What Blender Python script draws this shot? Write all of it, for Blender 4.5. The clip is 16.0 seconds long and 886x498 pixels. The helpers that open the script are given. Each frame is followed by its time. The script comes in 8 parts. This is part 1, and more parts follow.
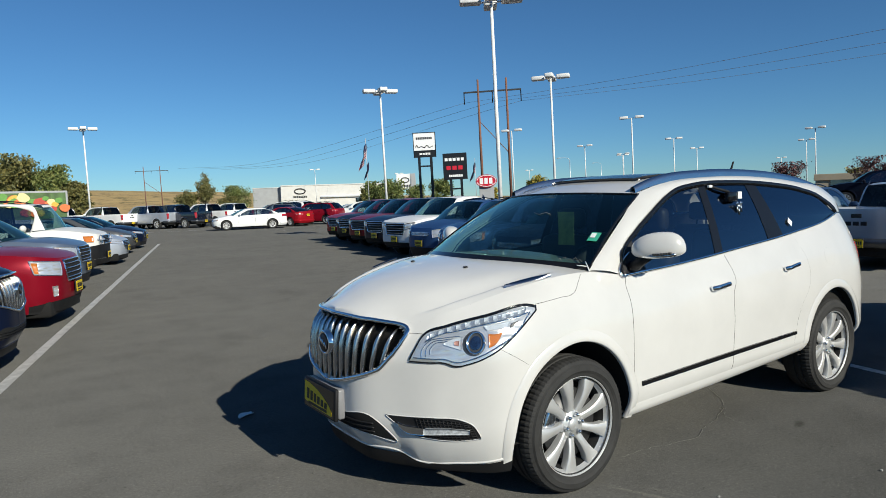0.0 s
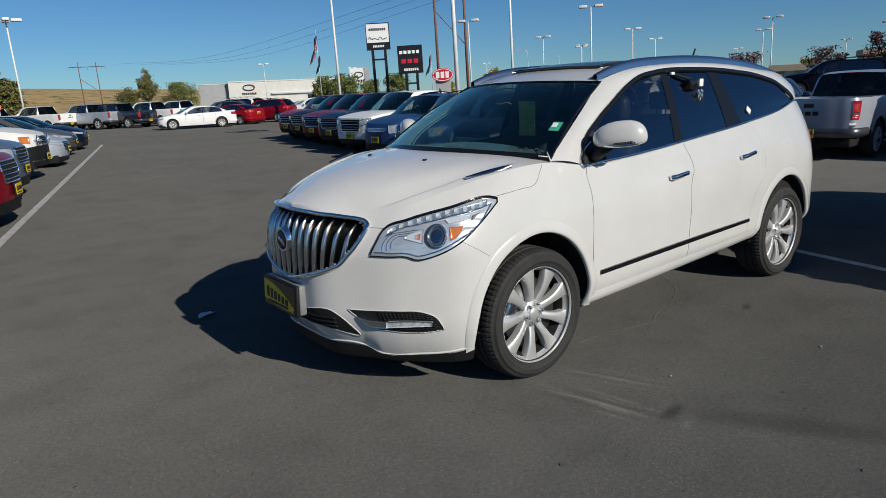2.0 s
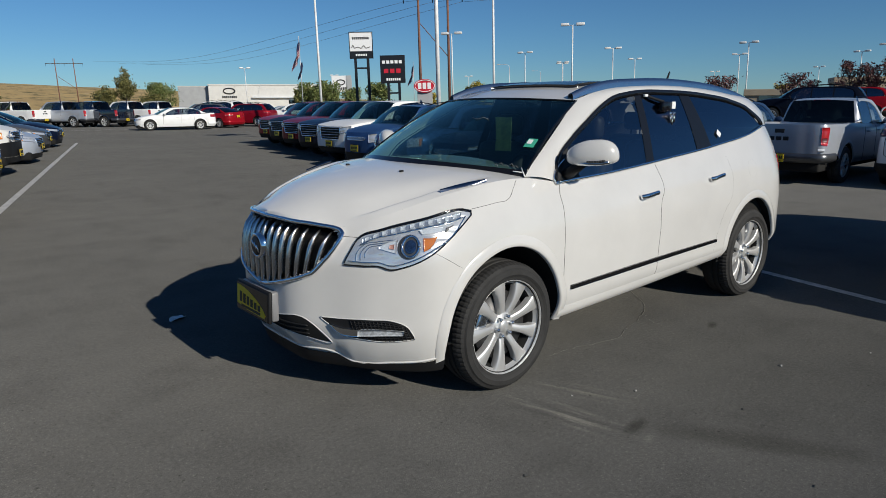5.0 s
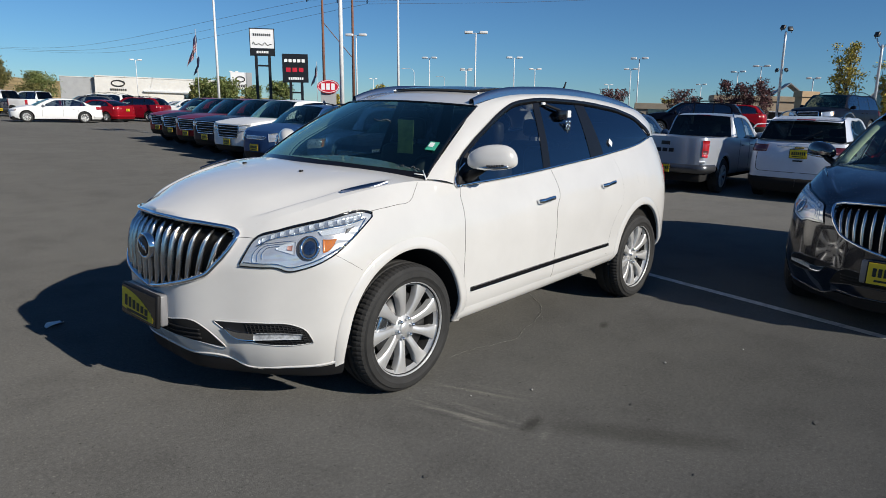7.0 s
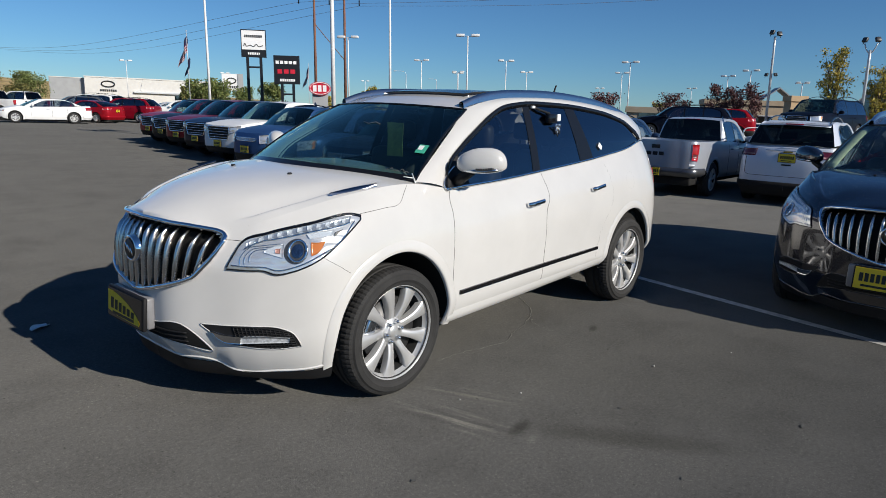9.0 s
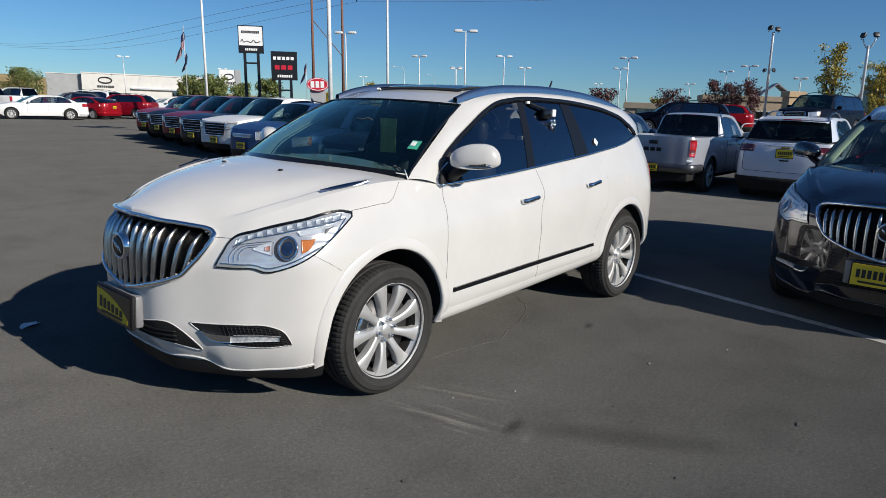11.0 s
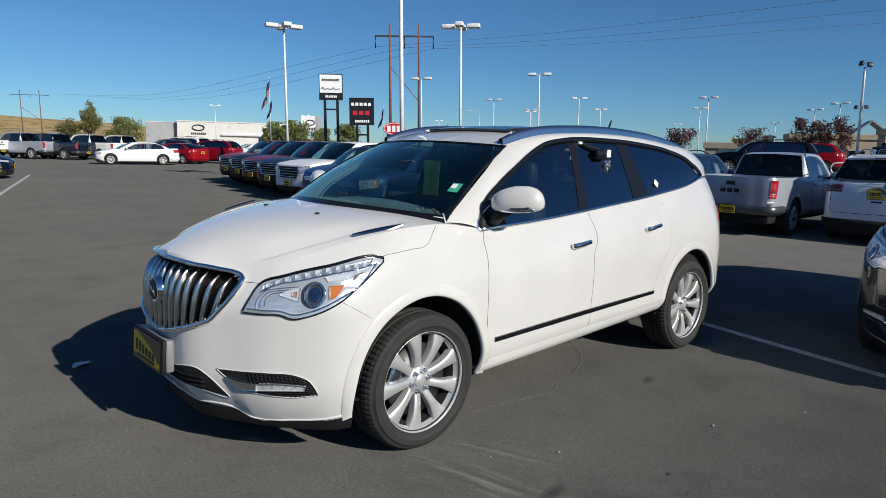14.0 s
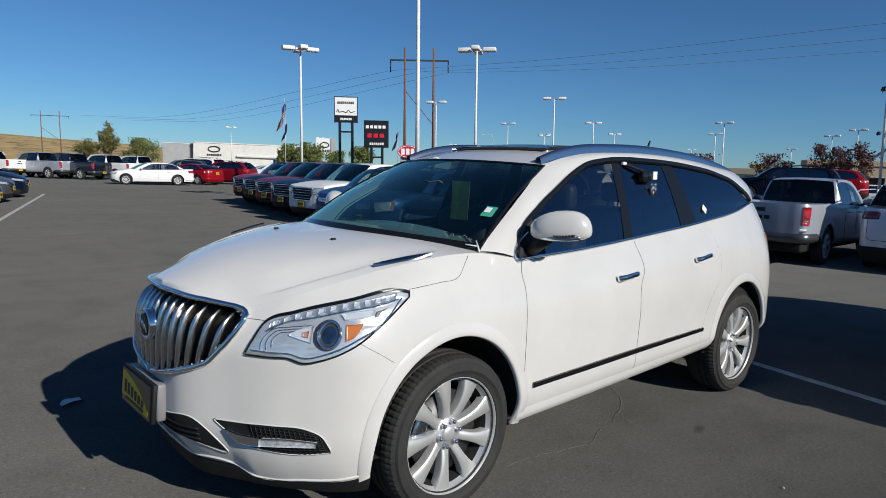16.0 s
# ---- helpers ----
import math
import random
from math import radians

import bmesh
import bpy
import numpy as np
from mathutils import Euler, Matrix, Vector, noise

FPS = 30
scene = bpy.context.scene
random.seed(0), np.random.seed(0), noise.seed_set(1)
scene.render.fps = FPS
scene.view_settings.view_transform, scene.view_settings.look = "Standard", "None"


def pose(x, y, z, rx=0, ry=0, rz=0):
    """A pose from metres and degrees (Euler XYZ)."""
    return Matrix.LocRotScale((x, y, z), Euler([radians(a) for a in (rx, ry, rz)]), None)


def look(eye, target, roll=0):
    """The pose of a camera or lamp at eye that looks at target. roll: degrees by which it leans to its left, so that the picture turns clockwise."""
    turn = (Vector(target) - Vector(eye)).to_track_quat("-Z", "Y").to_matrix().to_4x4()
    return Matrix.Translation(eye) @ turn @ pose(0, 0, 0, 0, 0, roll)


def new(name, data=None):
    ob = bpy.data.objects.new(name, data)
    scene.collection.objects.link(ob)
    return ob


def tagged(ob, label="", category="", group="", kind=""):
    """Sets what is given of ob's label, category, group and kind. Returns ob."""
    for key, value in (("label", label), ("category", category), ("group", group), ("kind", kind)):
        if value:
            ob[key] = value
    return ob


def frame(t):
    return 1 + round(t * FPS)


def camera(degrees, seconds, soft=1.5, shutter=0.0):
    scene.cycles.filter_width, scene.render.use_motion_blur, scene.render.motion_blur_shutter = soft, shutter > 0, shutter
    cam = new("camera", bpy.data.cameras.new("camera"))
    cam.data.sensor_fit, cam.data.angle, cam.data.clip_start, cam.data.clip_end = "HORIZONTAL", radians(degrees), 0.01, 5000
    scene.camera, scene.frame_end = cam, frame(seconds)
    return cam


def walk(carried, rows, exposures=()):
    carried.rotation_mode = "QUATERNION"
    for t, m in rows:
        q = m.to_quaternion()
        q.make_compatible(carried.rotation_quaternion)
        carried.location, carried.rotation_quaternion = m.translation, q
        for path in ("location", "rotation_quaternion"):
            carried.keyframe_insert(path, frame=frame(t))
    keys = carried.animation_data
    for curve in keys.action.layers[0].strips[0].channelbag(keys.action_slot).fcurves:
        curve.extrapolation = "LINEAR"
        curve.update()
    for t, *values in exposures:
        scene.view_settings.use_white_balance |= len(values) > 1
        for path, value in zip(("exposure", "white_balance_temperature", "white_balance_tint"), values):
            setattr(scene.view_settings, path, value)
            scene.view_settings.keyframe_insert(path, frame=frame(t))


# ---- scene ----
cam = camera(68.0, 16.0, soft=0.7)
PATH = [
    (0, (-2.71, -3.575, 1.723), (-1.576, -1.935, 1.569), -1.9),
    (0.5, (-2.714, -3.514, 1.708), (-1.57, -1.896, 1.434), -2.2),
    (1, (-2.729, -3.551, 1.71), (-1.548, -1.974, 1.366), -0.9),
    (1.5, (-2.67, -3.51, 1.691), (-1.456, -1.986, 1.241), -3.3),
    (2, (-2.679, -3.51, 1.686), (-1.481, -1.977, 1.221), -2.5),
    (2.5, (-2.675, -3.518, 1.679), (-1.416, -2.034, 1.22), -1.9),
    (3, (-2.688, -3.525, 1.68), (-1.464, -2.006, 1.242), -1.2),
    (5.5, (-2.695, -3.565, 1.703), (-1.407, -2.097, 1.271), 0.6),
    (6, (-2.689, -3.563, 1.693), (-1.281, -2.212, 1.256), 1.5),
    (6.5, (-2.688, -3.577, 1.694), (-1.235, -2.264, 1.291), 1.3),
    (7, (-2.679, -3.568, 1.691), (-1.211, -2.277, 1.27), 1.9),
    (7.5, (-2.676, -3.564, 1.694), (-1.204, -2.276, 1.276), 2.6),
    (8, (-2.661, -3.556, 1.693), (-1.18, -2.281, 1.267), 2.0),
    (8.5, (-2.66, -3.57, 1.696), (-1.168, -2.306, 1.277), 2.0),
    (9, (-2.664, -3.575, 1.695), (-1.178, -2.302, 1.282), 2.2),
    (11.5, (-2.593, -3.569, 1.693), (-1.104, -2.304, 1.266), 2.1),
    (12, (-2.579, -3.565, 1.694), (-1.087, -2.303, 1.267), 2.1),
    (12.5, (-2.556, -3.584, 1.7), (-1.066, -2.316, 1.285), 1.8),
    (13, (-2.499, -3.604, 1.699), (-1.026, -2.301, 1.333), 2.2),
    (13.5, (-2.388, -3.636, 1.689), (-0.994, -2.243, 1.346), 1.4),
    (14, (-2.328, -3.594, 1.693), (-0.984, -2.146, 1.385), 1.5),
    (14.5, (-2.255, -3.446, 1.699), (-0.931, -1.98, 1.387), -1.3),
    (15, (-2.201, -3.334, 1.69), (-0.842, -1.891, 1.42), 1.0),
    (15.5, (-2.194, -3.312, 1.683), (-0.876, -1.825, 1.457), 2.2),
    (16, (-2.088, -3.177, 1.664), (-0.766, -1.696, 1.424), 2.0),
]
walk(cam, [(t, look(eye, target, roll)) for t, eye, target, roll in PATH],
     exposures=[(0, 0.11, 6550, 3), (0.5, -0.10, 6550, 5), (1.3, -0.22, 6500, 7), (5.5, -0.22, 6500, 7), (6.6, -0.02, 6500, 8), (7.6, 0.04, 6500, 9), (12.5, 0.04, 6500, 9), (14, 0.02, 6450, 8), (15.2, 0.0, 6400, 8), (16, -0.09, 6350, 8)])

# ---------------------------------------------------------------- light
SUN = Vector((0.15, -1.95, 1.05)).normalized()
world = bpy.data.worlds.new("sky")
scene.world = world
world.use_nodes = True
wn = world.node_tree
sky = wn.nodes.new("ShaderNodeTexSky")
sky.sky_type, sky.sun_disc = "NISHITA", False
sky.sun_elevation, sky.sun_rotation = math.asin(SUN.z), math.atan2(SUN.x, SUN.y)
sky.altitude, sky.air_density, sky.dust_density, sky.ozone_density = 1200, 1.0, 0.0, 6.0
rich = wn.nodes.new("ShaderNodeMix")
rich.data_type, rich.blend_type = "RGBA", "MULTIPLY"
rich.inputs[0].default_value, rich.inputs[7].default_value = 1.0, (0.67, 0.92, 1.07, 1)
wn.links.new(sky.outputs[0], rich.inputs[6])
wn.links.new(rich.outputs[2], wn.nodes["Background"].inputs[0])
wn.nodes["Background"].inputs[1].default_value = 0.074
sun = new("sun", bpy.data.lights.new("sun", "SUN"))
sun.data.energy, sun.data.angle, sun.data.color = 5.0, radians(0.55), (1.0, 0.93, 0.83)
sun.matrix_world = look(SUN * 50, (0, 0, 0))
scene.view_settings.exposure = 0.0


# ---------------------------------------------------------------- materials
MATS = {}


def nodes_of(name):
    m = bpy.data.materials.new(name)
    m.use_nodes = True
    t = m.node_tree
    return m, t, t.nodes["Principled BSDF"]


def put(t, b, **values):
    for key, v in values.items():
        b.inputs[key.replace("_", " ")].default_value = (*v, 1) if isinstance(v, tuple) and len(v) == 3 else v


def noise_node(t, scale, detail=4, rough=0.6, coord="Object", stretch=None):
    c = t.nodes.new("ShaderNodeTexCoord")
    n = t.nodes.new("ShaderNodeTexNoise")
    n.inputs["Scale"].default_value, n.inputs["Detail"].default_value, n.inputs["Roughness"].default_value = scale, detail, rough
    if stretch:
        g = t.nodes.new("ShaderNodeMapping")
        g.inputs["Scale"].default_value = stretch
        t.links.new(c.outputs[coord], g.inputs[0])
        t.links.new(g.outputs[0], n.inputs["Vector"])
    else:
        t.links.new(c.outputs[coord], n.inputs["Vector"])
    return n.outputs["Fac"]


def ramp(t, fac, stops):
    r = t.nodes.new("ShaderNodeValToRGB")
    while len(r.color_ramp.elements) < len(stops):
        r.color_ramp.elements.new(0.5)
    for e, (pos, col) in zip(r.color_ramp.elements, stops):
        e.position, e.color = pos, (*col, 1)
    t.links.new(fac, r.inputs[0])
    return r.outputs[0]


def bump(t, b, height, strength, distance=0.01):
    n = t.nodes.new("ShaderNodeBump")
    n.inputs["Strength"].default_value, n.inputs["Distance"].default_value = strength, distance
    t.links.new(height, n.inputs["Height"])
    t.links.new(n.outputs[0], b.inputs["Normal"])


def plain(name, col, rough=0.5, metal=0.0, vary=0.12, scale=6.0, relief=0.0, coat=0.0, spec=0.5):
    """A surface of one colour with soft unevenness in colour and gloss."""
    if name in MATS:
        return MATS[name]
    m, t, b = nodes_of(name)
    f = noise_node(t, scale)
    lo, hi = tuple(c * (1 - vary) for c in col), tuple(min(1, c * (1 + vary)) for c in col)
    t.links.new(ramp(t, f, [(0.3, lo), (0.7, hi)]), b.inputs["Base Color"])
    put(t, b, Roughness=rough, Metallic=metal, Coat_Weight=coat, Coat_Roughness=0.03, Specular_IOR_Level=spec)
    if relief:
        bump(t, b, noise_node(t, scale * 12, 6), relief, 0.004)
    MATS[name] = m
    return m


def paint(name, col, metallic=0.0, rough=0.35, flake=0.0, coat=0.16, spec=0.12, grain=0.0, ior=1.5):
    """Car paint: a base coat, fine flakes where it is metallic, clear coat, a film of dust."""
    if name in MATS:
        return MATS[name]
    m, t, b = nodes_of(name)
    f = noise_node(t, 3.0, 5)
    c = ramp(t, f, [(0.25, tuple(v * 0.95 for v in col)), (0.75, tuple(min(1, v * 1.04) for v in col))])
    t.links.new(c, b.inputs["Base Color"])
    put(t, b, Metallic=metallic, Roughness=rough, Coat_Weight=coat, Coat_Roughness=0.04, Coat_IOR=ior, Specular_IOR_Level=spec, Diffuse_Roughness=grain)
    if flake:
        bump(t, b, noise_node(t, 900, 2), flake, 0.0006)
    MATS[name] = m
    return m


def glass(name, tint, gloss=0.01, mirror_=0.09, sheen=(0.8, 0.8, 0.8)):
    """A tinted pane: what is behind shows through its colour, and it mirrors more at a glance."""
    if name in MATS:
        return MATS[name]
    m, t, b = nodes_of(name)
    t.nodes.remove(b)
    out = t.nodes["Material Output"]
    clear, shine, fr, mix, up, scale, add = (t.nodes.new("ShaderNode" + k) for k in ("BsdfTransparent", "BsdfGlossy", "LayerWeight", "MixShader", "Math", "Math", "Math"))
    clear.inputs[0].default_value = (*tint, 1)
    shine.inputs["Roughness"].default_value = gloss
    shine.inputs["Color"].default_value = (*sheen, 1)
    fr.inputs[0].default_value = 0.5
    up.operation, up.inputs[1].default_value = "POWER", 4.5
    scale.operation, scale.inputs[1].default_value = "MULTIPLY", 0.9
    add.operation, add.inputs[1].default_value = "ADD", mirror_
    for a, b_ in ((fr.outputs["Facing"], up), (up.outputs[0], scale), (scale.outputs[0], add), (add.outputs[0], mix)):
        t.links.new(a, b_.inputs[0])
    t.links.new(clear.outputs[0], mix.inputs[1])
    t.links.new(shine.outputs[0], mix.inputs[2])
    t.links.new(mix.outputs[0], out.inputs[0])
    MATS[name] = m
    return m


def asphalt():
    """Worn asphalt on the lot, dry grass past its edge."""
    m, t, b = nodes_of("asphalt")
    L, N = t.links, t.nodes
    big, mid, fine = noise_node(t, 0.22, 5, 0.6), noise_node(t, 1.7, 6, 0.65), noise_node(t, 160, 3, 0.7)
    streak = noise_node(t, 1.0, 5, 0.6, stretch=(0.25, 2.2, 1))

    def mixed(a, c, fac, kind="MIX"):
        x = N.new("ShaderNodeMix")
        x.data_type, x.blend_type = "RGBA", kind
        for sock, v in ((x.inputs[0], fac), (x.inputs[6], a), (x.inputs[7], c)):
            if isinstance(v, (int, float)):
                sock.default_value = v
            elif isinstance(v, tuple):
                sock.default_value = (*v, 1)
            else:
                L.new(v, sock)
        return x.outputs[2]

    base = ramp(t, big, [(0.3, (0.106, 0.104, 0.099)), (0.55, (0.119, 0.117, 0.111)), (0.75, (0.135, 0.133, 0.126))])
    patch = ramp(t, mid, [(0.30, (0.86, 0.86, 0.86)), (0.5, (1, 1, 1)), (0.8, (1.08, 1.07, 1.06))])
    c = mixed(base, patch, 1.0, "MULTIPLY")
    c = mixed(c, ramp(t, streak, [(0.3, (0.90, 0.90, 0.90)), (0.6, (1, 1, 1))]), 0.6, "MULTIPLY")
    c = mixed(c, ramp(t, fine, [(0.25, (0.68, 0.68, 0.68)), (0.5, (0.98, 0.98, 0.98)), (0.78, (1.45, 1.43, 1.4))]), 1.0, "MULTIPLY")
    c = mixed(c, ramp(t, noise_node(t, 75, 2, 0.5), [(0.60, (1, 1, 1)), (0.68, (1.7, 1.68, 1.62)), (0.74, (2.1, 2.05, 1.95))]), 0.5, "MULTIPLY")
    c = mixed(c, ramp(t, noise_node(t, 38, 3, 0.6), [(0.27, (0.35, 0.35, 0.35)), (0.36, (1, 1, 1))]), 0.8, "MULTIPLY")
    c = mixed(c, ramp(t, noise_node(t, 45, 4, 0.75), [(0.3, (0.74, 0.74, 0.74)), (0.55, (1, 1, 1)), (0.75, (1.28, 1.27, 1.25))]), 0.9, "MULTIPLY")
    place = N.new("ShaderNodeTexCoord").outputs["Object"]

    def spot_of(x, y, turn, long, wide):
        """Coordinates local to an oval spot on the ground, and its soft mask."""
        mp, ln_, mr = N.new("ShaderNodeMapping"), N.new("ShaderNodeVectorMath"), N.new("ShaderNodeMapRange")
        mp.vector_type = "TEXTURE"
        mp.inputs["Location"].default_value = (x, y, 0)
        mp.inputs["Rotation"].default_value = (0, 0, radians(turn))
        mp.inputs["Scale"].default_value = (long, wide, 1)
        ln_.operation = "LENGTH"
        mr.interpolation_type = "SMOOTHSTEP"
        for i, v in enumerate((0.15, 1.0, 1.0, 0.0)):
            mr.inputs[1 + i].default_value = v
        L.new(place, mp.inputs[0])
        L.new(mp.outputs[0], ln_.inputs[0])
        L.new(ln_.outputs["Value"], mr.inputs[0])
        return mp.outputs[0], mr.outputs[0]

    # dusty tyre scuffs, then soft smudges
    for x, y, turn, long, wide, tones in ((0.0, -1.41, -76, 0.55, 0.20, (0.75, 1.75)), (0.30, -1.25, -68, 0.55, 0.16, (0.85, 1.4))):
        at, mask = spot_of(x, y, turn, long, wide)
        sc = N.new("ShaderNodeVectorMath")
        sc.operation, sc.inputs[1].default_value = "MULTIPLY", (0.5, 2.2, 1)
        L.new(at, sc.inputs[0])
        nz = N.new("ShaderNodeTexNoise")
        nz.inputs["Scale"].default_value, nz.inputs["Detail"].default_value = 1.6, 4
        L.new(sc.outputs[0], nz.inputs["Vector"])
        c = mixed(c, ramp(t, nz.outputs[0], [(0.35, (tones[0],) * 3), (0.5, (1, 1, 1)), (0.66, (tones[1], tones[1] * 0.98, tones[1] * 0.92))]), mask, "MULTIPLY")
    # the first two are broad ovals of tone, one darker, one paler
    for x, y, turn, long, wide, tone in ((1.7, -1.9, -60, 3.2, 2.0, 0.90), (10.1, -0.7, 75.5, 40, 4.6, 1.7), (0.18, -1.75, 10, 0.16, 0.06, 0.55), (0.50, -2.25, -58, 0.75, 0.16, 0.72), (0.13, -1.87, 15, 0.12, 0.035, 1.2), (2.04, -1.19, 20, 0.12, 0.05, 0.6)):
        at, mask = spot_of(x, y, turn, long, wide)
        c = mixed(c, (tone, tone, tone * 0.98), mask, "MULTIPLY")
    grass = ramp(t, noise_node(t, 0.05, 8, 0.7), [(0.3, (0.20, 0.15, 0.075)), (0.5, (0.33, 0.25, 0.12)), (0.7, (0.40, 0.31, 0.16))])
    pos = N.new("ShaderNodeTexCoord")
    ln = N.new("ShaderNodeVectorMath")
    ln.operation = "LENGTH"
    L.new(pos.outputs["Object"], ln.inputs[0])
    far = N.new("ShaderNodeMapRange")
    far.inputs["From Min"].default_value, far.inputs["From Max"].default_value = 150, 151
    L.new(ln.outputs["Value"], far.inputs[0])
    L.new(mixed(c, grass, far.outputs[0]), b.inputs["Base Color"])
    put(t, b, Roughness=0.95, Specular_IOR_Level=0.02, Diffuse_Roughness=0.6)
    bump(t, b, noise_node(t, 150, 4, 0.8), 0.5, 0.008)
    return m


def leaves(name, stops):
    """Leaves whose colour differs from leaf to leaf."""
    m, t, b = nodes_of(name)
    g = t.nodes.new("ShaderNodeNewGeometry")
    t.links.new(ramp(t, g.outputs["Random Per Island"], stops), b.inputs["Base Color"])
    put(t, b, Roughness=0.6)
    MATS[name] = m
    return m


M_WHITE = paint("pearl_white_paint", (0.64, 0.63, 0.61), 0.0, 0.32, 0.02, 1.0, 0.4, 0.4)
M_BLACKPLASTIC = plain("black_plastic", (0.012, 0.012, 0.013), 0.6, relief=0.15, spec=0.3)
M_TRIM = plain("gloss_black", (0.008, 0.008, 0.009), 0.12, vary=0.05)
M_PILLAR = plain("satin_black_pillar", (0.006, 0.007, 0.010), 0.35, vary=0.05, spec=0.3)
M_RUBBER = plain("tyre_rubber", (0.022, 0.0215, 0.021), 0.8, vary=0.25, scale=14, relief=0.3)
M_ALLOY = plain("alloy_silver", (0.60, 0.60, 0.595), 0.38, 0.55, vary=0.04)
M_CHROME = plain("chrome", (0.86, 0.87, 0.89), 0.06, 1.0, vary=0.02)
M_SATIN = plain("satin_metal", (0.55, 0.58, 0.62), 0.22, 1.0, vary=0.03)
M_DARKMETAL = plain("dark_metal", (0.075, 0.075, 0.077), 0.45, 0.7)
# deep black of liners and gaps, also on rim barrels and suv bumpers
M_DEEPBLACK = plain("wheel_liner", (0.006, 0.006, 0.006), 0.9, vary=0.3)
M_CLEARSCREEN = glass("clear_windscreen_glass", (0.74, 0.90, 0.82), mirror_=0.10)
M_GLASS = glass("windscreen_glass", (0.38, 0.54, 0.52), mirror_=0.13, sheen=(0.70, 0.92, 0.82))
M_DOORGLASS = glass("door_glass", (0.45, 0.51, 0.53), mirror_=0.17, sheen=(0.72, 0.80, 0.92))
M_SLAT = plain("bright_slat", (0.66, 0.64, 0.62), 0.24, 1.0, vary=0.03)
M_PRIVACY = glass("privacy_glass", (0.07, 0.09, 0.11), mirror_=0.20, sheen=(0.72, 0.80, 0.92))
M_BACKGLASS = glass("rear_glass", (0.05, 0.055, 0.06), mirror_=0.05)
M_LENS = glass("clear_lens", (0.97, 0.98, 0.98), 0.01, 0.05)
M_REFLECT = plain("lamp_reflector", (0.88, 0.88, 0.87), 0.20, 0.66, vary=0.06, scale=9, relief=0.0)
bump(M_REFLECT.node_tree, M_REFLECT.node_tree.nodes["Principled BSDF"], noise_node(M_REFLECT.node_tree, 9, 1, stretch=(0.7, 0.7, 2.4)), 0.55, 0.03)
M_LAMPCELL = plain("lamp_cell", (0.80, 0.84, 0.88), 0.12, 0.35, vary=0.05, scale=30, coat=1.0)
M_LAMPBAND = plain("lamp_band", (0.52, 0.57, 0.63), 0.22, 0.7, vary=0.15, scale=20)
M_AMBER = plain("amber_lens", (0.56, 0.17, 0.03), 0.2, vary=0.06, coat=1.0)
M_REDLENS = plain("red_lens", (0.42, 0.012, 0.016), 0.15, vary=0.08, coat=1.0)
M_LEATHER = plain("dark_leather", (0.022, 0.021, 0.02), 0.55, relief=0.2)
M_BEIGE = plain("beige_lining", (0.55, 0.50, 0.40), 0.8, vary=0.08)
M_DASH = plain("dash_plastic", (0.03, 0.029, 0.028), 0.6, relief=0.2)
M_YELLOW = plain("yellow_plate", (0.78, 0.56, 0.02), 0.45, vary=0.06)
M_INK = plain("black_print", (0.012, 0.012, 0.012), 0.5)
M_GREEN = plain("green_sticker", (0.05, 0.36, 0.24), 0.5)
M_PAPER = plain("paper_white", (0.78, 0.78, 0.76), 0.6)
M_LINE = plain("line_paint", (0.46, 0.45, 0.43), 0.75, vary=0.3, scale=9, relief=0.3)
M_GALV = plain("galvanised_steel", (0.62, 0.64, 0.66), 0.42, 0.35, vary=0.08)
M_POLEWHITE = plain("white_pole_paint", (0.74, 0.74, 0.73), 0.45)
M_SIGNDARK = plain("sign_black", (0.004, 0.005, 0.008), 0.4)
M_SIGNWHITE = plain("sign_white", (0.80, 0.80, 0.80), 0.4, vary=0.03)
M_SIGNRED = plain("sign_red", (0.52, 0.015, 0.035), 0.35)
M_WOODPOLE = plain("weathered_pole", (0.20, 0.095, 0.065), 0.85, vary=0.25, scale=3)
M_WIRE = plain("wire", (0.20, 0.22, 0.25), 0.6)
M_BARK = plain("bark", (0.10, 0.075, 0.055), 0.9, vary=0.3, scale=12, relief=0.5)
M_STUCCO = plain("white_stucco", (0.64, 0.63, 0.60), 0.8, vary=0.06, scale=1.2, relief=0.2)
M_GREYWALL = plain("grey_panel", (0.34, 0.35, 0.36), 0.6, vary=0.08, scale=1)
M_TAN = plain("tan_stucco", (0.46, 0.33, 0.20), 0.85, vary=0.1, scale=1, relief=0.2)
M_CONCRETE = plain("concrete", (0.36, 0.35, 0.33), 0.85, vary=0.15, scale=2, relief=0.3)
M_ASPHALT = asphalt()
L_GREEN = leaves("leaf_green", [(0.0, (0.075, 0.11, 0.03)), (0.5, (0.145, 0.185, 0.05)), (1.0, (0.25, 0.255, 0.08))])
L_YELLOW = leaves("leaf_yellow_green", [(0.0, (0.15, 0.15, 0.03)), (0.5, (0.34, 0.28, 0.04)), (1.0, (0.55, 0.40, 0.05))])
L_PURPLE = leaves("leaf_purple", [(0.0, (0.05, 0.020, 0.022)), (0.5, (0.10, 0.038, 0.040)), (1.0, (0.19, 0.08, 0.07))])
L_OLIVE = leaves("leaf_olive", [(0.0, (0.075, 0.08, 0.028)), (0.6, (0.15, 0.145, 0.045)), (1.0, (0.26, 0.22, 0.065))])
# ---------------------------------------------------------------- shape tools
def straight(pts, n):
    """n points evenly spaced along straight runs between pts."""
    p = np.array(pts, float)
    d = np.r_[0, np.cumsum(np.linalg.norm(np.diff(p, axis=0), axis=1))]
    q = np.linspace(0, d[-1], n)
    return np.stack([np.interp(q, d, p[:, i]) for i in range(p.shape[1])], 1)


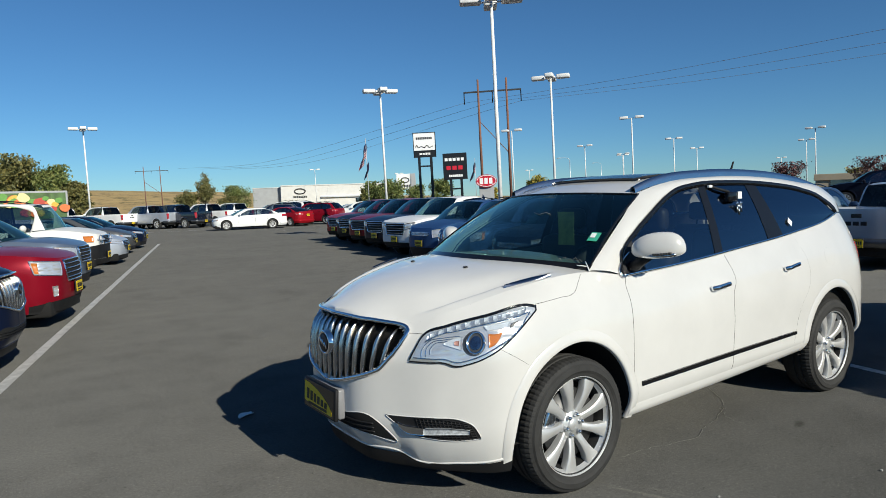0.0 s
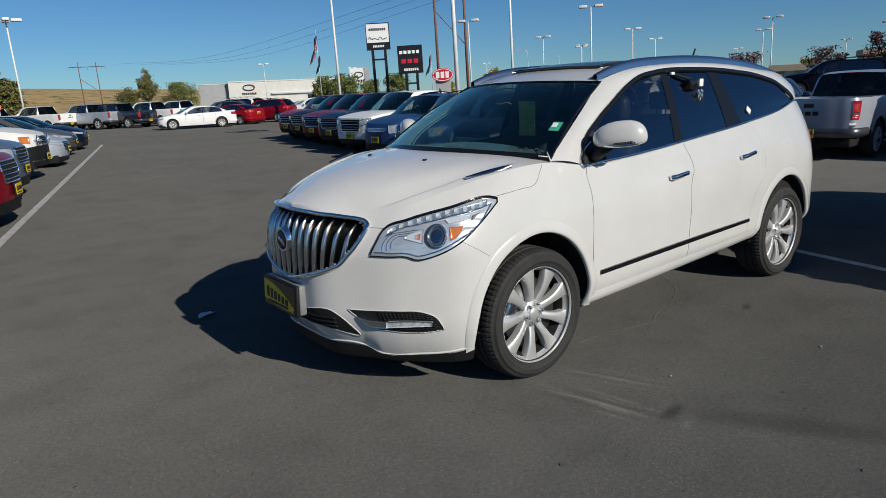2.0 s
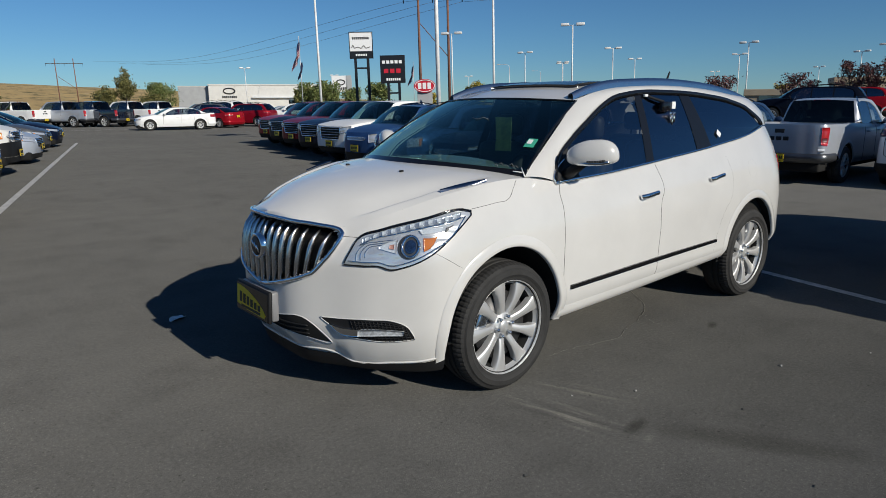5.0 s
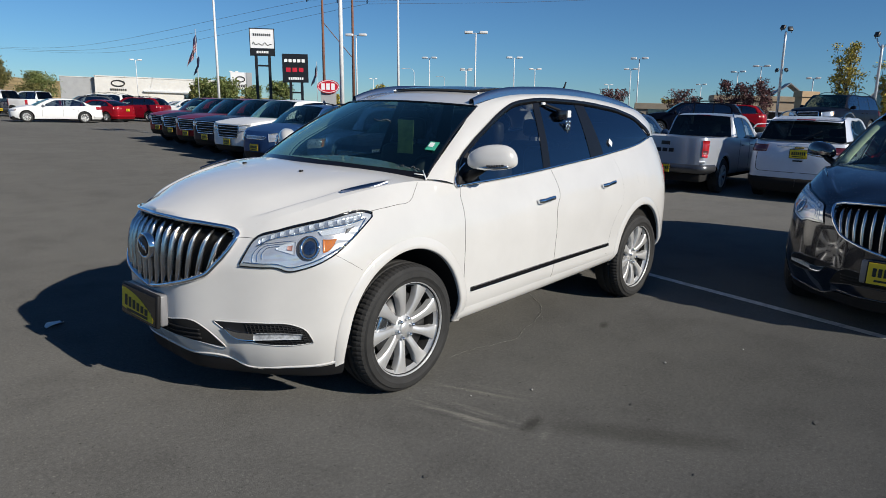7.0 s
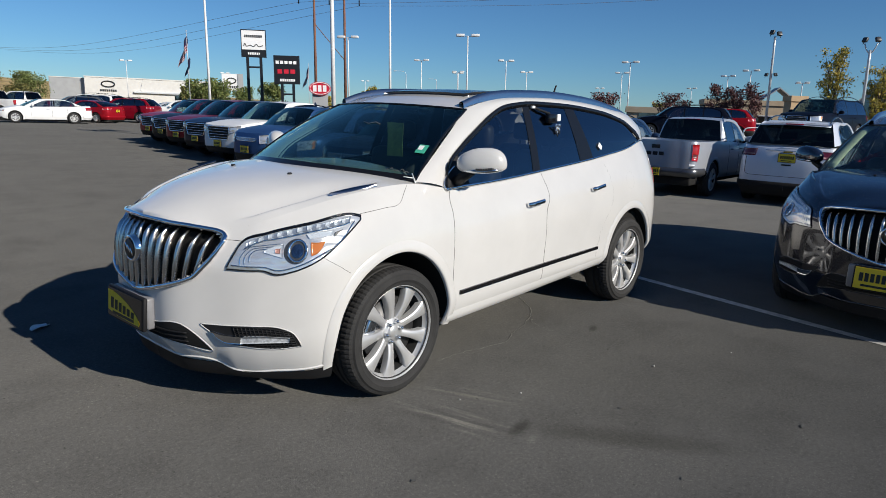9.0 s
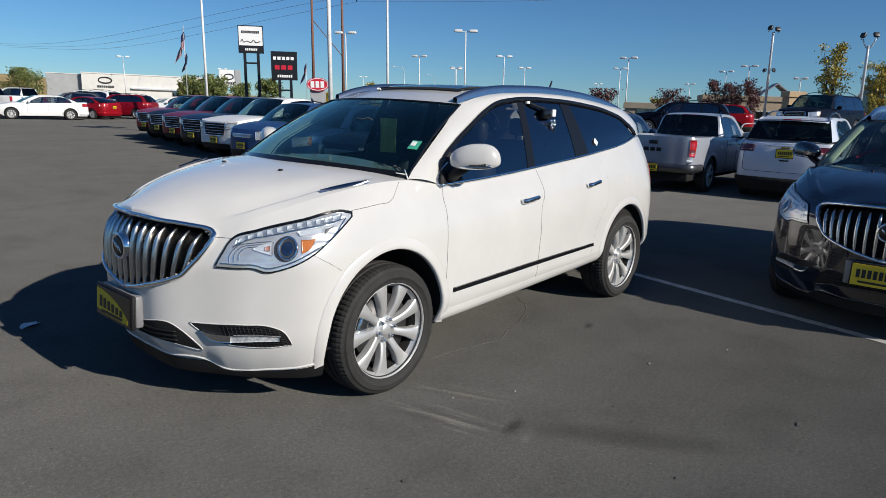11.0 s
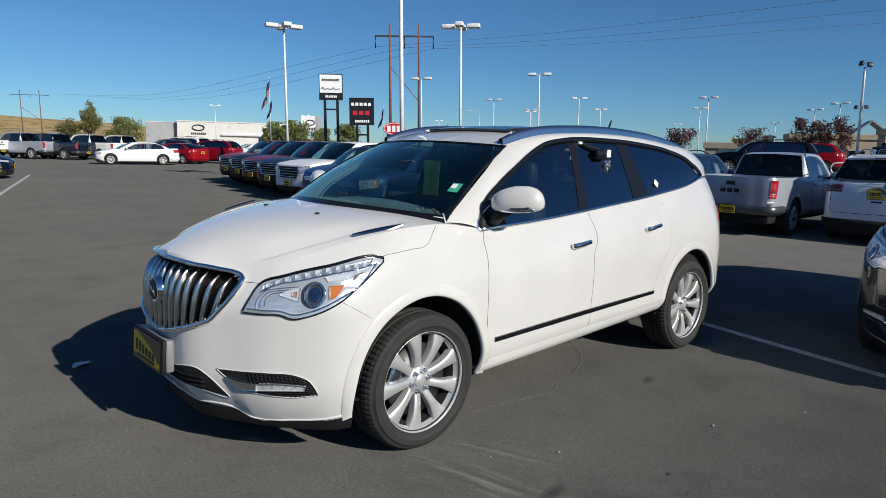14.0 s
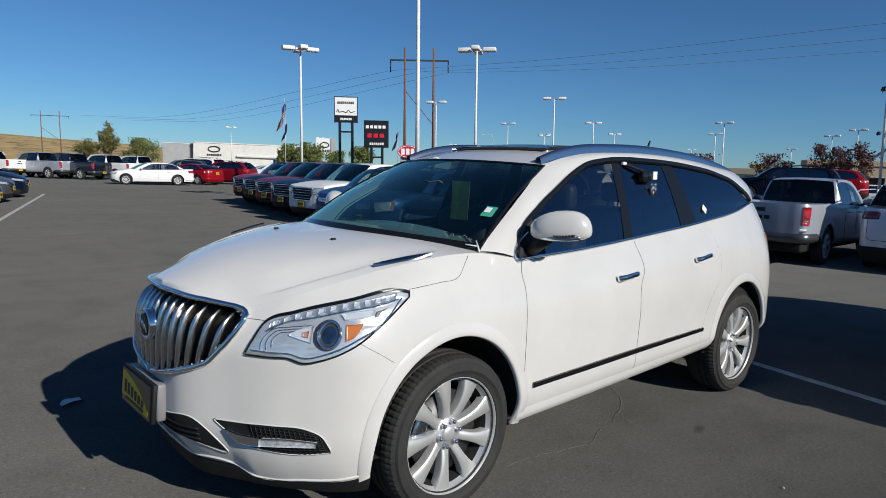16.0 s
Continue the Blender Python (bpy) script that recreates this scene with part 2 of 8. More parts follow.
def spline(pts, n, closed=False):
    """n points along a smooth curve through pts (any dimension), evenly spaced."""
    p = np.array(pts, float)
    if len(p) == 2:
        return p[0] + np.linspace(0, 1, n)[:, None] * (p[1] - p[0])
    d = np.r_[0, np.cumsum(np.linalg.norm(np.diff(p, axis=0), axis=1))]
    return hermite(d, p, np.linspace(0, d[-1], n))


def hermite(d, p, s):
    """Values at s of the smooth curve that has values p at the knots d."""
    d, p, s = np.asarray(d, float), np.asarray(p, float), np.asarray(s, float)
    flat = p.ndim == 1
    p = p[:, None] if flat else p
    h = np.diff(d)[:, None]
    k = np.diff(p, axis=0) / h
    m = np.vstack([k[:1], (k[:-1] * h[1:] + k[1:] * h[:-1]) / (h[1:] + h[:-1]), k[-1:]])
    i = np.clip(np.searchsorted(d, s, side="right") - 1, 0, len(d) - 2)
    t = np.clip(((s - d[i]) / np.diff(d)[i]), 0, 1)[..., None]
    hh = h[i]
    out = (2 * t**3 - 3 * t**2 + 1) * p[i] + (t**3 - 2 * t**2 + t) * hh * m[i] + (-2 * t**3 + 3 * t**2) * p[i + 1] + (t**3 - t**2) * hh * m[i + 1]
    return out[..., 0] if flat else out


class Shell:
    """The lower body of a vehicle: a plan outline that leans in to a shoulder line. u: metres along the outline from the nose's middle
    round the left side (y < 0) to the tail's middle; z: height. The front axle is at x = 0, and the nose points to -x."""

    def __init__(self, outline, top, sill, zm=0.8, power=2.2, tuck=0.06, chin=0.1, knots=None):
        self.o, self.t = np.array(outline, float), np.array(top, float)
        self.k = np.r_[0, np.cumsum(np.linalg.norm(np.diff(self.o, axis=0), axis=1))]
        self.k = np.array(knots, float) if knots else self.k + 0.03 * np.minimum(1, self.k / 0.6)
        self.length, self.sill, self.zm, self.power, self.tuck, self.chin = self.k[-1], sill, zm, power, tuck, chin

    def plan(self, u):
        return hermite(self.k, self.o, u)

    def crest(self, u):
        return hermite(self.k, self.t, u)

    def low(self, u):
        x = self.plan(u)[..., 0]
        return np.interp(x, [q[0] for q in self.sill], [q[1] for q in self.sill])

    def at(self, u, z, off=0.0):
        u, z = np.broadcast_arrays(np.asarray(u, float), np.asarray(z, float))
        q = self._raw(u, z)
        if np.any(off):
            e = 0.004
            a = self._raw(np.clip(u + e, 0, self.length), z) - self._raw(np.clip(u - e, 0, self.length), z)
            b = self._raw(u, z + e) - self._raw(u, z - e)
            n = np.cross(a, b)
            n /= np.linalg.norm(n, axis=-1, keepdims=True) + 1e-9
            q = q + np.asarray(off, float)[..., None] * self._out(n, q)
        return q

    def _out(self, n, q):
        mid = np.array([np.mean(self.o[:, 0]), 0.0, 0.75])
        s = np.sign(((q - mid) * n).sum(-1, keepdims=True))
        return n * np.where(s == 0, 1, s)

    def _raw(self, u, z):
        m, t = self.plan(u), self.crest(u)
        zb, zt = self.low(u), t[..., 2]
        a = np.clip((z - self.zm) / np.maximum(zt - self.zm, 0.05), 0, 1.15) ** self.power
        xy = m + (t[..., :2] - m) * a[..., None]
        e = 0.01
        d = self.plan(np.clip(u + e, 0, self.length)) - self.plan(np.clip(u - e, 0, self.length))
        d = d / (np.linalg.norm(d, axis=-1, keepdims=True) + 1e-9)
        inward = np.stack([-d[..., 1], d[..., 0]], -1)
        front = np.clip((-0.25 - m[..., 0]) / 0.5, 0, 1)
        depth = self.tuck + (self.chin - self.tuck) * front
        b = np.clip((0.52 - z) / np.maximum(0.52 - zb, 0.05), 0, 1) ** 1.8 * depth
        xy = xy + inward * b[..., None] * np.where(np.abs(m[..., 1:2]) < 1e-6, np.array([1.0, 0.0]), 1.0)
        return np.concatenate([xy, z[..., None]], -1)

    def u_at_x(self, x):
        """u where the side of the outline stands at x."""
        s = np.linspace(0, self.length, 1500)
        return np.interp(x, self.plan(s)[:, 0], s)


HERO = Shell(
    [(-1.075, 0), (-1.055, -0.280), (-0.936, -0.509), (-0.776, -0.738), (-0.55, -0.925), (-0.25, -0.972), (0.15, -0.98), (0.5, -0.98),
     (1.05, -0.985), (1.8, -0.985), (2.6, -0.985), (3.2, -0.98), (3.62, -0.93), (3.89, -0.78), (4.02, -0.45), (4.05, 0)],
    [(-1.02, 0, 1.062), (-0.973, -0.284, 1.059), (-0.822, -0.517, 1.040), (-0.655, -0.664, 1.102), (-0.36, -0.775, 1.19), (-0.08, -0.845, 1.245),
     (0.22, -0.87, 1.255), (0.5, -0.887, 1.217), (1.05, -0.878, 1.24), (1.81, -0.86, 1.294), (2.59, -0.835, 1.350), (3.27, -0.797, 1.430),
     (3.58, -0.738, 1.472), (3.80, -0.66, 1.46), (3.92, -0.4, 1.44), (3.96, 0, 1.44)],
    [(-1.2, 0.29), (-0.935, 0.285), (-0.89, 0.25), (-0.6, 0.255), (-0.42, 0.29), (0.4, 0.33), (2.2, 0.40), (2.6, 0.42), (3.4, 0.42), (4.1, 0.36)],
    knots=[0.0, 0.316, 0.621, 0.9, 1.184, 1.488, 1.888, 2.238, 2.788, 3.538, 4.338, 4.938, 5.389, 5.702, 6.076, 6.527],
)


# ---------------------------------------------------------------- mesh tools
def data(name, verts, faces, *mats, smooth=True, index=None):
    me = bpy.data.meshes.new(name)
    me.from_pydata([tuple(map(float, v)) for v in verts], [], [tuple(map(int, f)) for f in faces])
    for m in mats:
        me.materials.append(m)
    if index is not None:
        me.polygons.foreach_set("material_index", np.asarray(index, np.int32))
    me.polygons.foreach_set("use_smooth", np.full(len(me.polygons), smooth))
    me.update()
    return me


def part(name, me, parent, label="", m=None):
    ob = new(name, me)
    ob.parent = parent
    if m is not None:
        ob.matrix_basis = m
    return tagged(ob, label)


def thing(name, m, label, category, group="", kind=""):
    ob = new(name)
    ob.empty_display_size = 0.2
    ob.matrix_basis = m
    return tagged(ob, label, category, group, kind)


def solid(name, me, m, label, category, group="", kind=""):
    ob = new(name, me)
    ob.matrix_basis = m
    return tagged(ob, label, category, group, kind)


def grid(p, flip=False, wrap=False):
    """Verts and faces of a net of points (n, m, 3)."""
    n, m = p.shape[:2]
    faces = []
    for i in range(n - 1 + wrap):
        for j in range(m - 1):
            a, b = i * m + j, ((i + 1) % n) * m + j
            faces.append((a, b, b + 1, a + 1) if not flip else (a, a + 1, b + 1, b))
    return p.reshape(-1, 3), faces


def join(*pieces):
    verts, faces, index = [], [], []
    count = 0
    for k, piece in enumerate(pieces):
        v, f = piece[0], piece[1]
        mat = piece[2] if len(piece) > 2 else 0
        verts.extend(np.asarray(v, float).tolist())
        faces.extend(tuple(i + count for i in q) for q in f)
        index.extend([mat] * len(f))
        count += len(v)
    return verts, faces, index


def mirror(v, f):
    v = np.array(v, float) * (1, -1, 1)
    return v, [tuple(reversed(q)) for q in f]


def both(v, f):
    return join((v, f), mirror(v, f))[:2]


def slab(top, base, flip=False):
    """A closed plate: a net of points, the net under it, and the rim between."""
    n, m = top.shape[:2]
    v1, f1 = grid(top, flip)
    v2, f2 = grid(base, not flip)
    ring = [(i, 0) for i in range(n)] + [(n - 1, j) for j in range(1, m)] + [(i, m - 1) for i in range(n - 2, -1, -1)] + [(0, j) for j in range(m - 2, 0, -1)]
    ids = [i * m + j for i, j in ring]
    k = n * m
    rim = []
    for a, b in zip(ids, ids[1:] + ids[:1]):
        rim.append((a, a + k, b + k, b) if flip else (a, b, b + k, a + k))
    return np.vstack([v1, v2]), f1 + [tuple(i + k for i in q) for q in f2] + rim


def tube(path, radius, sides=8, cap=True, flat=(1.0, 1.0)):
    """A round bar along a path; radius is one number or one for each point."""
    p = np.array(path, float)
    r = np.broadcast_to(np.asarray(radius, float), (len(p),))
    d = np.gradient(p, axis=0)
    d /= np.linalg.norm(d, axis=1, keepdims=True) + 1e-12
    up = np.array((0, 0, 1.0)) if abs(d[:, 2]).mean() < 0.9 else np.array((1.0, 0, 0))
    a = np.cross(d, up)
    a /= np.linalg.norm(a, axis=1, keepdims=True) + 1e-12
    b = np.cross(a, d)
    th = np.linspace(0, 2 * np.pi, sides, endpoint=False)
    ring = a[:, None] * (np.cos(th) * flat[0])[None, :, None] + b[:, None] * (np.sin(th) * flat[1])[None, :, None]
    v = (p[:, None] + ring * r[:, None, None]).reshape(-1, 3)
    f = []
    for i in range(len(p) - 1):
        for j in range(sides):
            k = (j + 1) % sides
            f.append((i * sides + j, i * sides + k, (i + 1) * sides + k, (i + 1) * sides + j))
    if cap:
        f.append(tuple(reversed(range(sides))))
        f.append(tuple(range((len(p) - 1) * sides, len(p) * sides)))
    return v, f


def block(x0, y0, z0, x1, y1, z1, bevel=0.0, segments=2):
    """A box between two corners with rounded edges."""
    bm = bmesh.new()
    bmesh.ops.create_cube(bm, size=1)
    for q in bm.verts:
        q.co = Vector(((x0 + x1) / 2 + q.co.x * (x1 - x0), (y0 + y1) / 2 + q.co.y * (y1 - y0), (z0 + z1) / 2 + q.co.z * (z1 - z0)))
    if bevel:
        bmesh.ops.bevel(bm, geom=bm.edges[:], offset=bevel, segments=segments, affect="EDGES", profile=0.5)
    bm.verts.index_update()
    v, f = [tuple(q.co) for q in bm.verts], [tuple(q.index for q in face.verts) for face in bm.faces]
    bm.free()
    return v, f


def lathe(profile, n=48, axis="y"):
    """Turns (radius, height) pairs round an axis."""
    pr = np.array(profile, float)
    th = np.linspace(0, 2 * np.pi, n, endpoint=False)
    r, h = pr[:, 0], pr[:, 1]
    c, s = np.cos(th)[:, None] * r, np.sin(th)[:, None] * r
    hh = np.broadcast_to(h, c.shape)
    p = np.stack([c, hh, s], -1) if axis == "y" else np.stack([c, s, hh], -1)
    return grid(p, flip=axis != "y", wrap=True)


def outline_plate(points, depth, to):
    """A flat plate of an outline, with thickness; to(a, b, c) lays (a, b) and the height c into space."""
    k = len(points)
    v = [to(a, b, depth) for a, b in points] + [to(a, b, 0) for a, b in points]
    f = [tuple(range(k)), tuple(reversed(range(k, 2 * k)))] + [(i, i + k, (i + 1) % k + k, (i + 1) % k) for i in range(k)]
    return v, f


KEPT = {}


def kept(key, make):
    """Mesh data made once for each key and shared by alike things."""
    if key not in KEPT:
        KEPT[key] = make()
    return KEPT[key]


def painted(ob, material, slot=0):
    """Gives one object its own colour on shared mesh data."""
    ob.material_slots[slot].link = "OBJECT"
    ob.material_slots[slot].material = material
    return ob


# ---------------------------------------------------------------- vehicles: shared builders
def shell_mesh(sh, wb, arch, du, rows, hub, hole=None, tall=1.0):
    """Both sides of the lower body with the wheel arches, and a grille's hole, cut out."""
    us = np.linspace(0, sh.length, int(sh.length / du) + 1)
    if hole:
        us = np.r_[np.arange(0, 1.5, 0.016), np.linspace(1.5, sh.length, int((sh.length - 1.5) / du) + 1)]
    vs = np.linspace(0, 1, rows)
    U, V = np.meshgrid(us, vs, indexing="ij")
    zb, zt = sh.low(U), sh.crest(U)[..., 2]
    P = sh.at(U, zb + (zt - zb) * V)
    n, m = U.shape
    gone = np.zeros((n, m), bool)
    for cx in (0.0, wb):
        dx, dz = P[..., 0] - cx, P[..., 2] - hub
        dist = np.hypot(dx, np.maximum(dz, 0) / tall)
        inside = (dist < arch) & (P[..., 1] < -0.55)
        gone |= inside
    if hole:
        Z = P[..., 2]
        gone |= (U < np.interp(Z, hole[0], hole[1]) - 0.012) & (Z > hole[0][0] + 0.012) & (Z < hole[0][-1] - 0.01)
    keep = []
    for i in range(n - 1):
        for j in range(m - 1):
            q = [(i, j), (i + 1, j), (i + 1, j + 1), (i, j + 1)]
            if not all(gone[a] for a in q):
                keep.append(q)
    for cx in (0.0, wb):
        dx, dz = P[..., 0] - cx, P[..., 2] - hub
        dist = np.hypot(dx, np.maximum(dz, 0) / tall)
        inside = (dist < arch) & (P[..., 1] < -0.55)
        k = arch / np.maximum(dist, 0.05)
        P[..., 0] = np.where(inside, cx + dx * k, P[..., 0])
        P[..., 2] = np.where(inside & (dz > 0), hub + dz * k, P[..., 2])
    faces = [tuple(a * m + b for a, b in q) for q in keep]
    return both(P.reshape(-1, 3), faces)


def arch_mesh(sh, cx, arch, hub, lip=0.016, tall=1.0):
    """The rolled edge of a wheel arch."""
    ends = [float(sh.low(sh.u_at_x(cx + d * arch))) - hub for d in (1, -1)]
    a0, a1 = (math.degrees(math.asin(max(-0.35, min(0.35, e / arch)))) for e in ends)
    th = np.radians(np.linspace(a0, 180 - a1, 60))
    rings = []
    for dr, off in ((0.066, 0.0012), (0.056, lip * 0.65), (0.022, lip * 0.85), (0.006, lip), (0.0, lip * 0.6), (-0.004, -0.004), (-0.004, -0.014)):
        x = cx + np.cos(th) * (arch + dr)
        z = np.maximum(hub + np.sin(th) * (arch * tall + dr), 0.2)
        rings.append(sh.at(sh.u_at_x(x), z, np.full(60, off)))
    return grid(np.stack(rings, 1))


def liner_mesh(sh, cx, arch, hub, tall=1.0):
    """The dark inside of a wheel house."""
    th = np.radians(np.linspace(-30, 210, 40))
    x, z = cx + np.cos(th) * (arch + 0.002), np.maximum(hub + np.sin(th) * (arch * tall + 0.002), 0.37)
    y = sh.at(sh.u_at_x(x), z)[:, 1] + 0.012
    p = np.stack([np.stack([x, y, z], 1), np.stack([x, np.full(40, -0.55), z], 1), np.stack([np.full(40, cx), np.full(40, -0.55), np.full(40, hub)], 1)], 1)
    return grid(p, flip=True)


def hood_mesh(sh, u1, centre, cols, rows, power=2.4, ridge=0.0):
    us = np.linspace(0.0, u1, cols)
    q = np.linspace(-1, 1, rows)
    q = np.sign(q) * np.abs(q) ** 0.7
    t = sh.crest(us)
    zc = hermite([c[0] for c in centre], [c[1] for c in centre], t[:, 0])
    y = t[:, 1:2] * -q
    z = t[:, 2:3] + (zc - t[:, 2])[:, None] * (1 - np.abs(q) ** power)
    x = np.broadcast_to(t[:, 0:1], y.shape)
    if ridge:
        line = np.interp(x, [-0.79, -0.70, -0.58, -0.43, -0.32, 0.0], [0.52, 0.583, 0.633, 0.687, 0.711, 0.786])
        d = np.abs(y) - line
        groove = np.exp(-(((d + 0.030) / np.where(d > -0.030, 0.024, 0.10)) ** 2))
        z = z - ridge * groove * np.clip((x + 0.80) / 0.14, 0, 1) * np.clip((0.05 - x) / 0.3, 0, 1)
    return grid(np.stack([x, y, z], -1), flip=True)


class Cab:
    """The glass house over a shell."""

    def __init__(self, outer, dlo_top, dlo_bot, lean, screen_low, roof_mid, tail_low, panes, corner):
        self.outer, self.top, self.bot, self.lean = outer, np.array(dlo_top, float), np.array(dlo_bot, float), lean
        self.screen_low, self.roof_mid, self.tail_low, self.panes, self.corner = screen_low, roof_mid, tail_low, panes, corner

    def side(self, x, z, off=0.0):
        y0, z0, k = self.lean
        y = -(y0 - k * (np.asarray(z) - z0)) - off
        return np.stack(np.broadcast_arrays(np.asarray(x, float), y, np.asarray(z, float)), -1)

    def frame_mesh(self, n=56):
        a = spline(np.vstack([self.top, self.bot[-1:] + [0.02, 0]]), n)
        inner = self.side(a[:, 0], a[:, 1], 0.004)
        outer = spline(self.outer, n)
        rows = []
        for s in np.linspace(0, 1, 6):
            p = inner + (outer - inner) * s
            p[:, 1] -= 0.012 * np.sin(np.pi * s)
            p[:, 2] += 0.012 * np.sin(np.pi * s)
            rows.append(p)
        edge = inner.copy()
        edge[:, 1] += 0.03
        return grid(np.stack([edge] + rows, 1), flip=True)

    def roof_curve(self, n):
        o = np.array(self.outer, float)
        return spline(o[self.corner[0]: self.corner[1] + 1], n)

    def roof_mesh(self, n=26, m=25):
        e = self.roof_curve(n)
        mid = spline(self.roof_mid, n)
        q = np.linspace(-1, 1, m)
        w = 1 - np.abs(q) ** 2.3
        p = np.stack([e[:, 0:1] + (mid[:, 0:1] - e[:, 0:1]) * w, e[:, 1:2] * -q, e[:, 2:3] + (mid[:, 1:2] - e[:, 2:3]) * w], -1)
        return grid(p, flip=True)

    def roof_at(self, f, q, lift=0.0):
        e, mid = self.roof_curve(60), spline(self.roof_mid, 60)
        i = np.clip(np.round(np.asarray(f) * 59).astype(int), 0, 59)
        w = 1 - np.abs(q) ** 2.3
        return np.stack([e[i, 0] + (mid[i, 0] - e[i, 0]) * w, e[i, 1] * -q, e[i, 2] + (mid[i, 1] - e[i, 2]) * w + lift], -1)

    def screen_net(self, bottom_corner, bottom_mid, top_corner, top_mid, bulge, n=19, m=10):
        q = np.linspace(-1, 1, n)
        w = (1 - np.abs(q) ** 2.0)[:, None]

        def curve(c, mid):
            c = np.array(c, float)
            base = np.stack([np.full(n, c[0]), c[1] * -q, np.full(n, c[2])], 1)
            return base + w * (np.array([mid[0], 0, mid[1]]) - np.array([c[0], 0, c[2]]))

        lo, hi = curve(bottom_corner, bottom_mid), curve(top_corner, top_mid)
        s = np.linspace(0, 1, m)[None, :, None]
        p = lo[:, None] + (hi - lo)[:, None] * s
        out = np.array([-0.5 if bulge > 0 else 0.5, 0, 0.86]) * abs(bulge)
        return p + np.sin(np.pi * s) * out

    def pane(self, xb0, xb1, xt0, xt1, off, n=14, rows=8):
        t, b = self.top, self.bot
        xt, xb = np.linspace(xt0, xt1, n), np.linspace(xb0, xb1, n)
        zt = hermite(t[:, 0], t[:, 1], xt) if np.all(np.diff(t[:, 0]) > 0) else np.interp(xt, t[:, 0], t[:, 1])
        zb = hermite(b[:, 0], b[:, 1], xb)
        zt = np.maximum(zt, hermite(b[:, 0], b[:, 1], np.clip(xt, b[0, 0], b[-1, 0])))
        zb = zb - 0.018
        s = np.linspace(0, 1, rows)
        x = xb[:, None] + (xt - xb)[:, None] * s
        z = zb[:, None] + (zt - zb)[:, None] * s
        p = self.side(x, z, off)
        p[..., 1] -= 0.012 * np.sin(np.pi * s)
        return p


def lay(sh, top, bottom, n, rows, off, side=1):
    """A net on the shell between two curves of (u, z)."""
    a, b = spline(top, n), spline(bottom, n)
    s = np.linspace(0, 1, rows)[None, :]
    u, z = a[:, 0:1] + (b[:, 0:1] - a[:, 0:1]) * s, a[:, 1:2] + (b[:, 1:2] - a[:, 1:2]) * s
    if np.any(u < 0):
        p = sh.at(np.abs(u), z, np.full(u.shape, off))
        p[..., 1] = np.where(u < 0, -p[..., 1], p[..., 1])
        return p
    return sh.at(u, z, np.full(u.shape, off))


def raised(sh, top, bottom, n, rows, low, high):
    return slab(lay(sh, top, bottom, n, rows, high), lay(sh, top, bottom, n, rows, low))


def on_shell(sh, points, radius, off=0.0, sides=6, n=None):
    """A bead along a line of (u, z) on the shell."""
    q = spline(points, n or max(8, 6 * len(points)))
    return tube(sh.at(q[:, 0], q[:, 1], np.full(len(q), off)), radius, sides)


# ---------------------------------------------------------------- wheels
def tyre_data(r, w, rim):
    h = w / 2
    prof = [(rim - 0.012, h - 0.03), (rim + 0.004, h - 0.008), (rim + 0.02, h - 0.004), (rim + 0.35 * (r - rim), h + 0.006), (rim + 0.62 * (r - rim), h + 0.002),
            (r - 0.032, h - 0.008), (r - 0.014, h - 0.018), (r - 0.003, h - 0.042), (r, h - 0.075), (r - 0.009, h - 0.078), (r - 0.009, h - 0.088), (r, h - 0.091),
            (r + 0.001, 0.012), (r - 0.009, 0.009), (r - 0.009, -0.009), (r + 0.001, -0.012), (r, -h + 0.07), (r - 0.012, -h + 0.03), (r - 0.05, -h), (rim, -h + 0.02)]
    n = 240
    pr = np.array(prof)
    pr[:, 1] *= -1
    th = np.linspace(0, 2 * np.pi, n, endpoint=False)
    rr = np.broadcast_to(pr[:, 0], (n, len(pr))).copy()
    cut = (np.arange(n) % 3 == 0)
    for k, d in ((6, 0.003), (7, 0.005), (8, 0.005)):
        rr[cut, k] -= d
    p = np.stack([np.cos(th)[:, None] * rr, np.broadcast_to(pr[:, 1], rr.shape), np.sin(th)[:, None] * rr], -1)
    v, f = grid(p, wrap=True)
    return data("tyre", v, f, M_RUBBER, smooth=False)


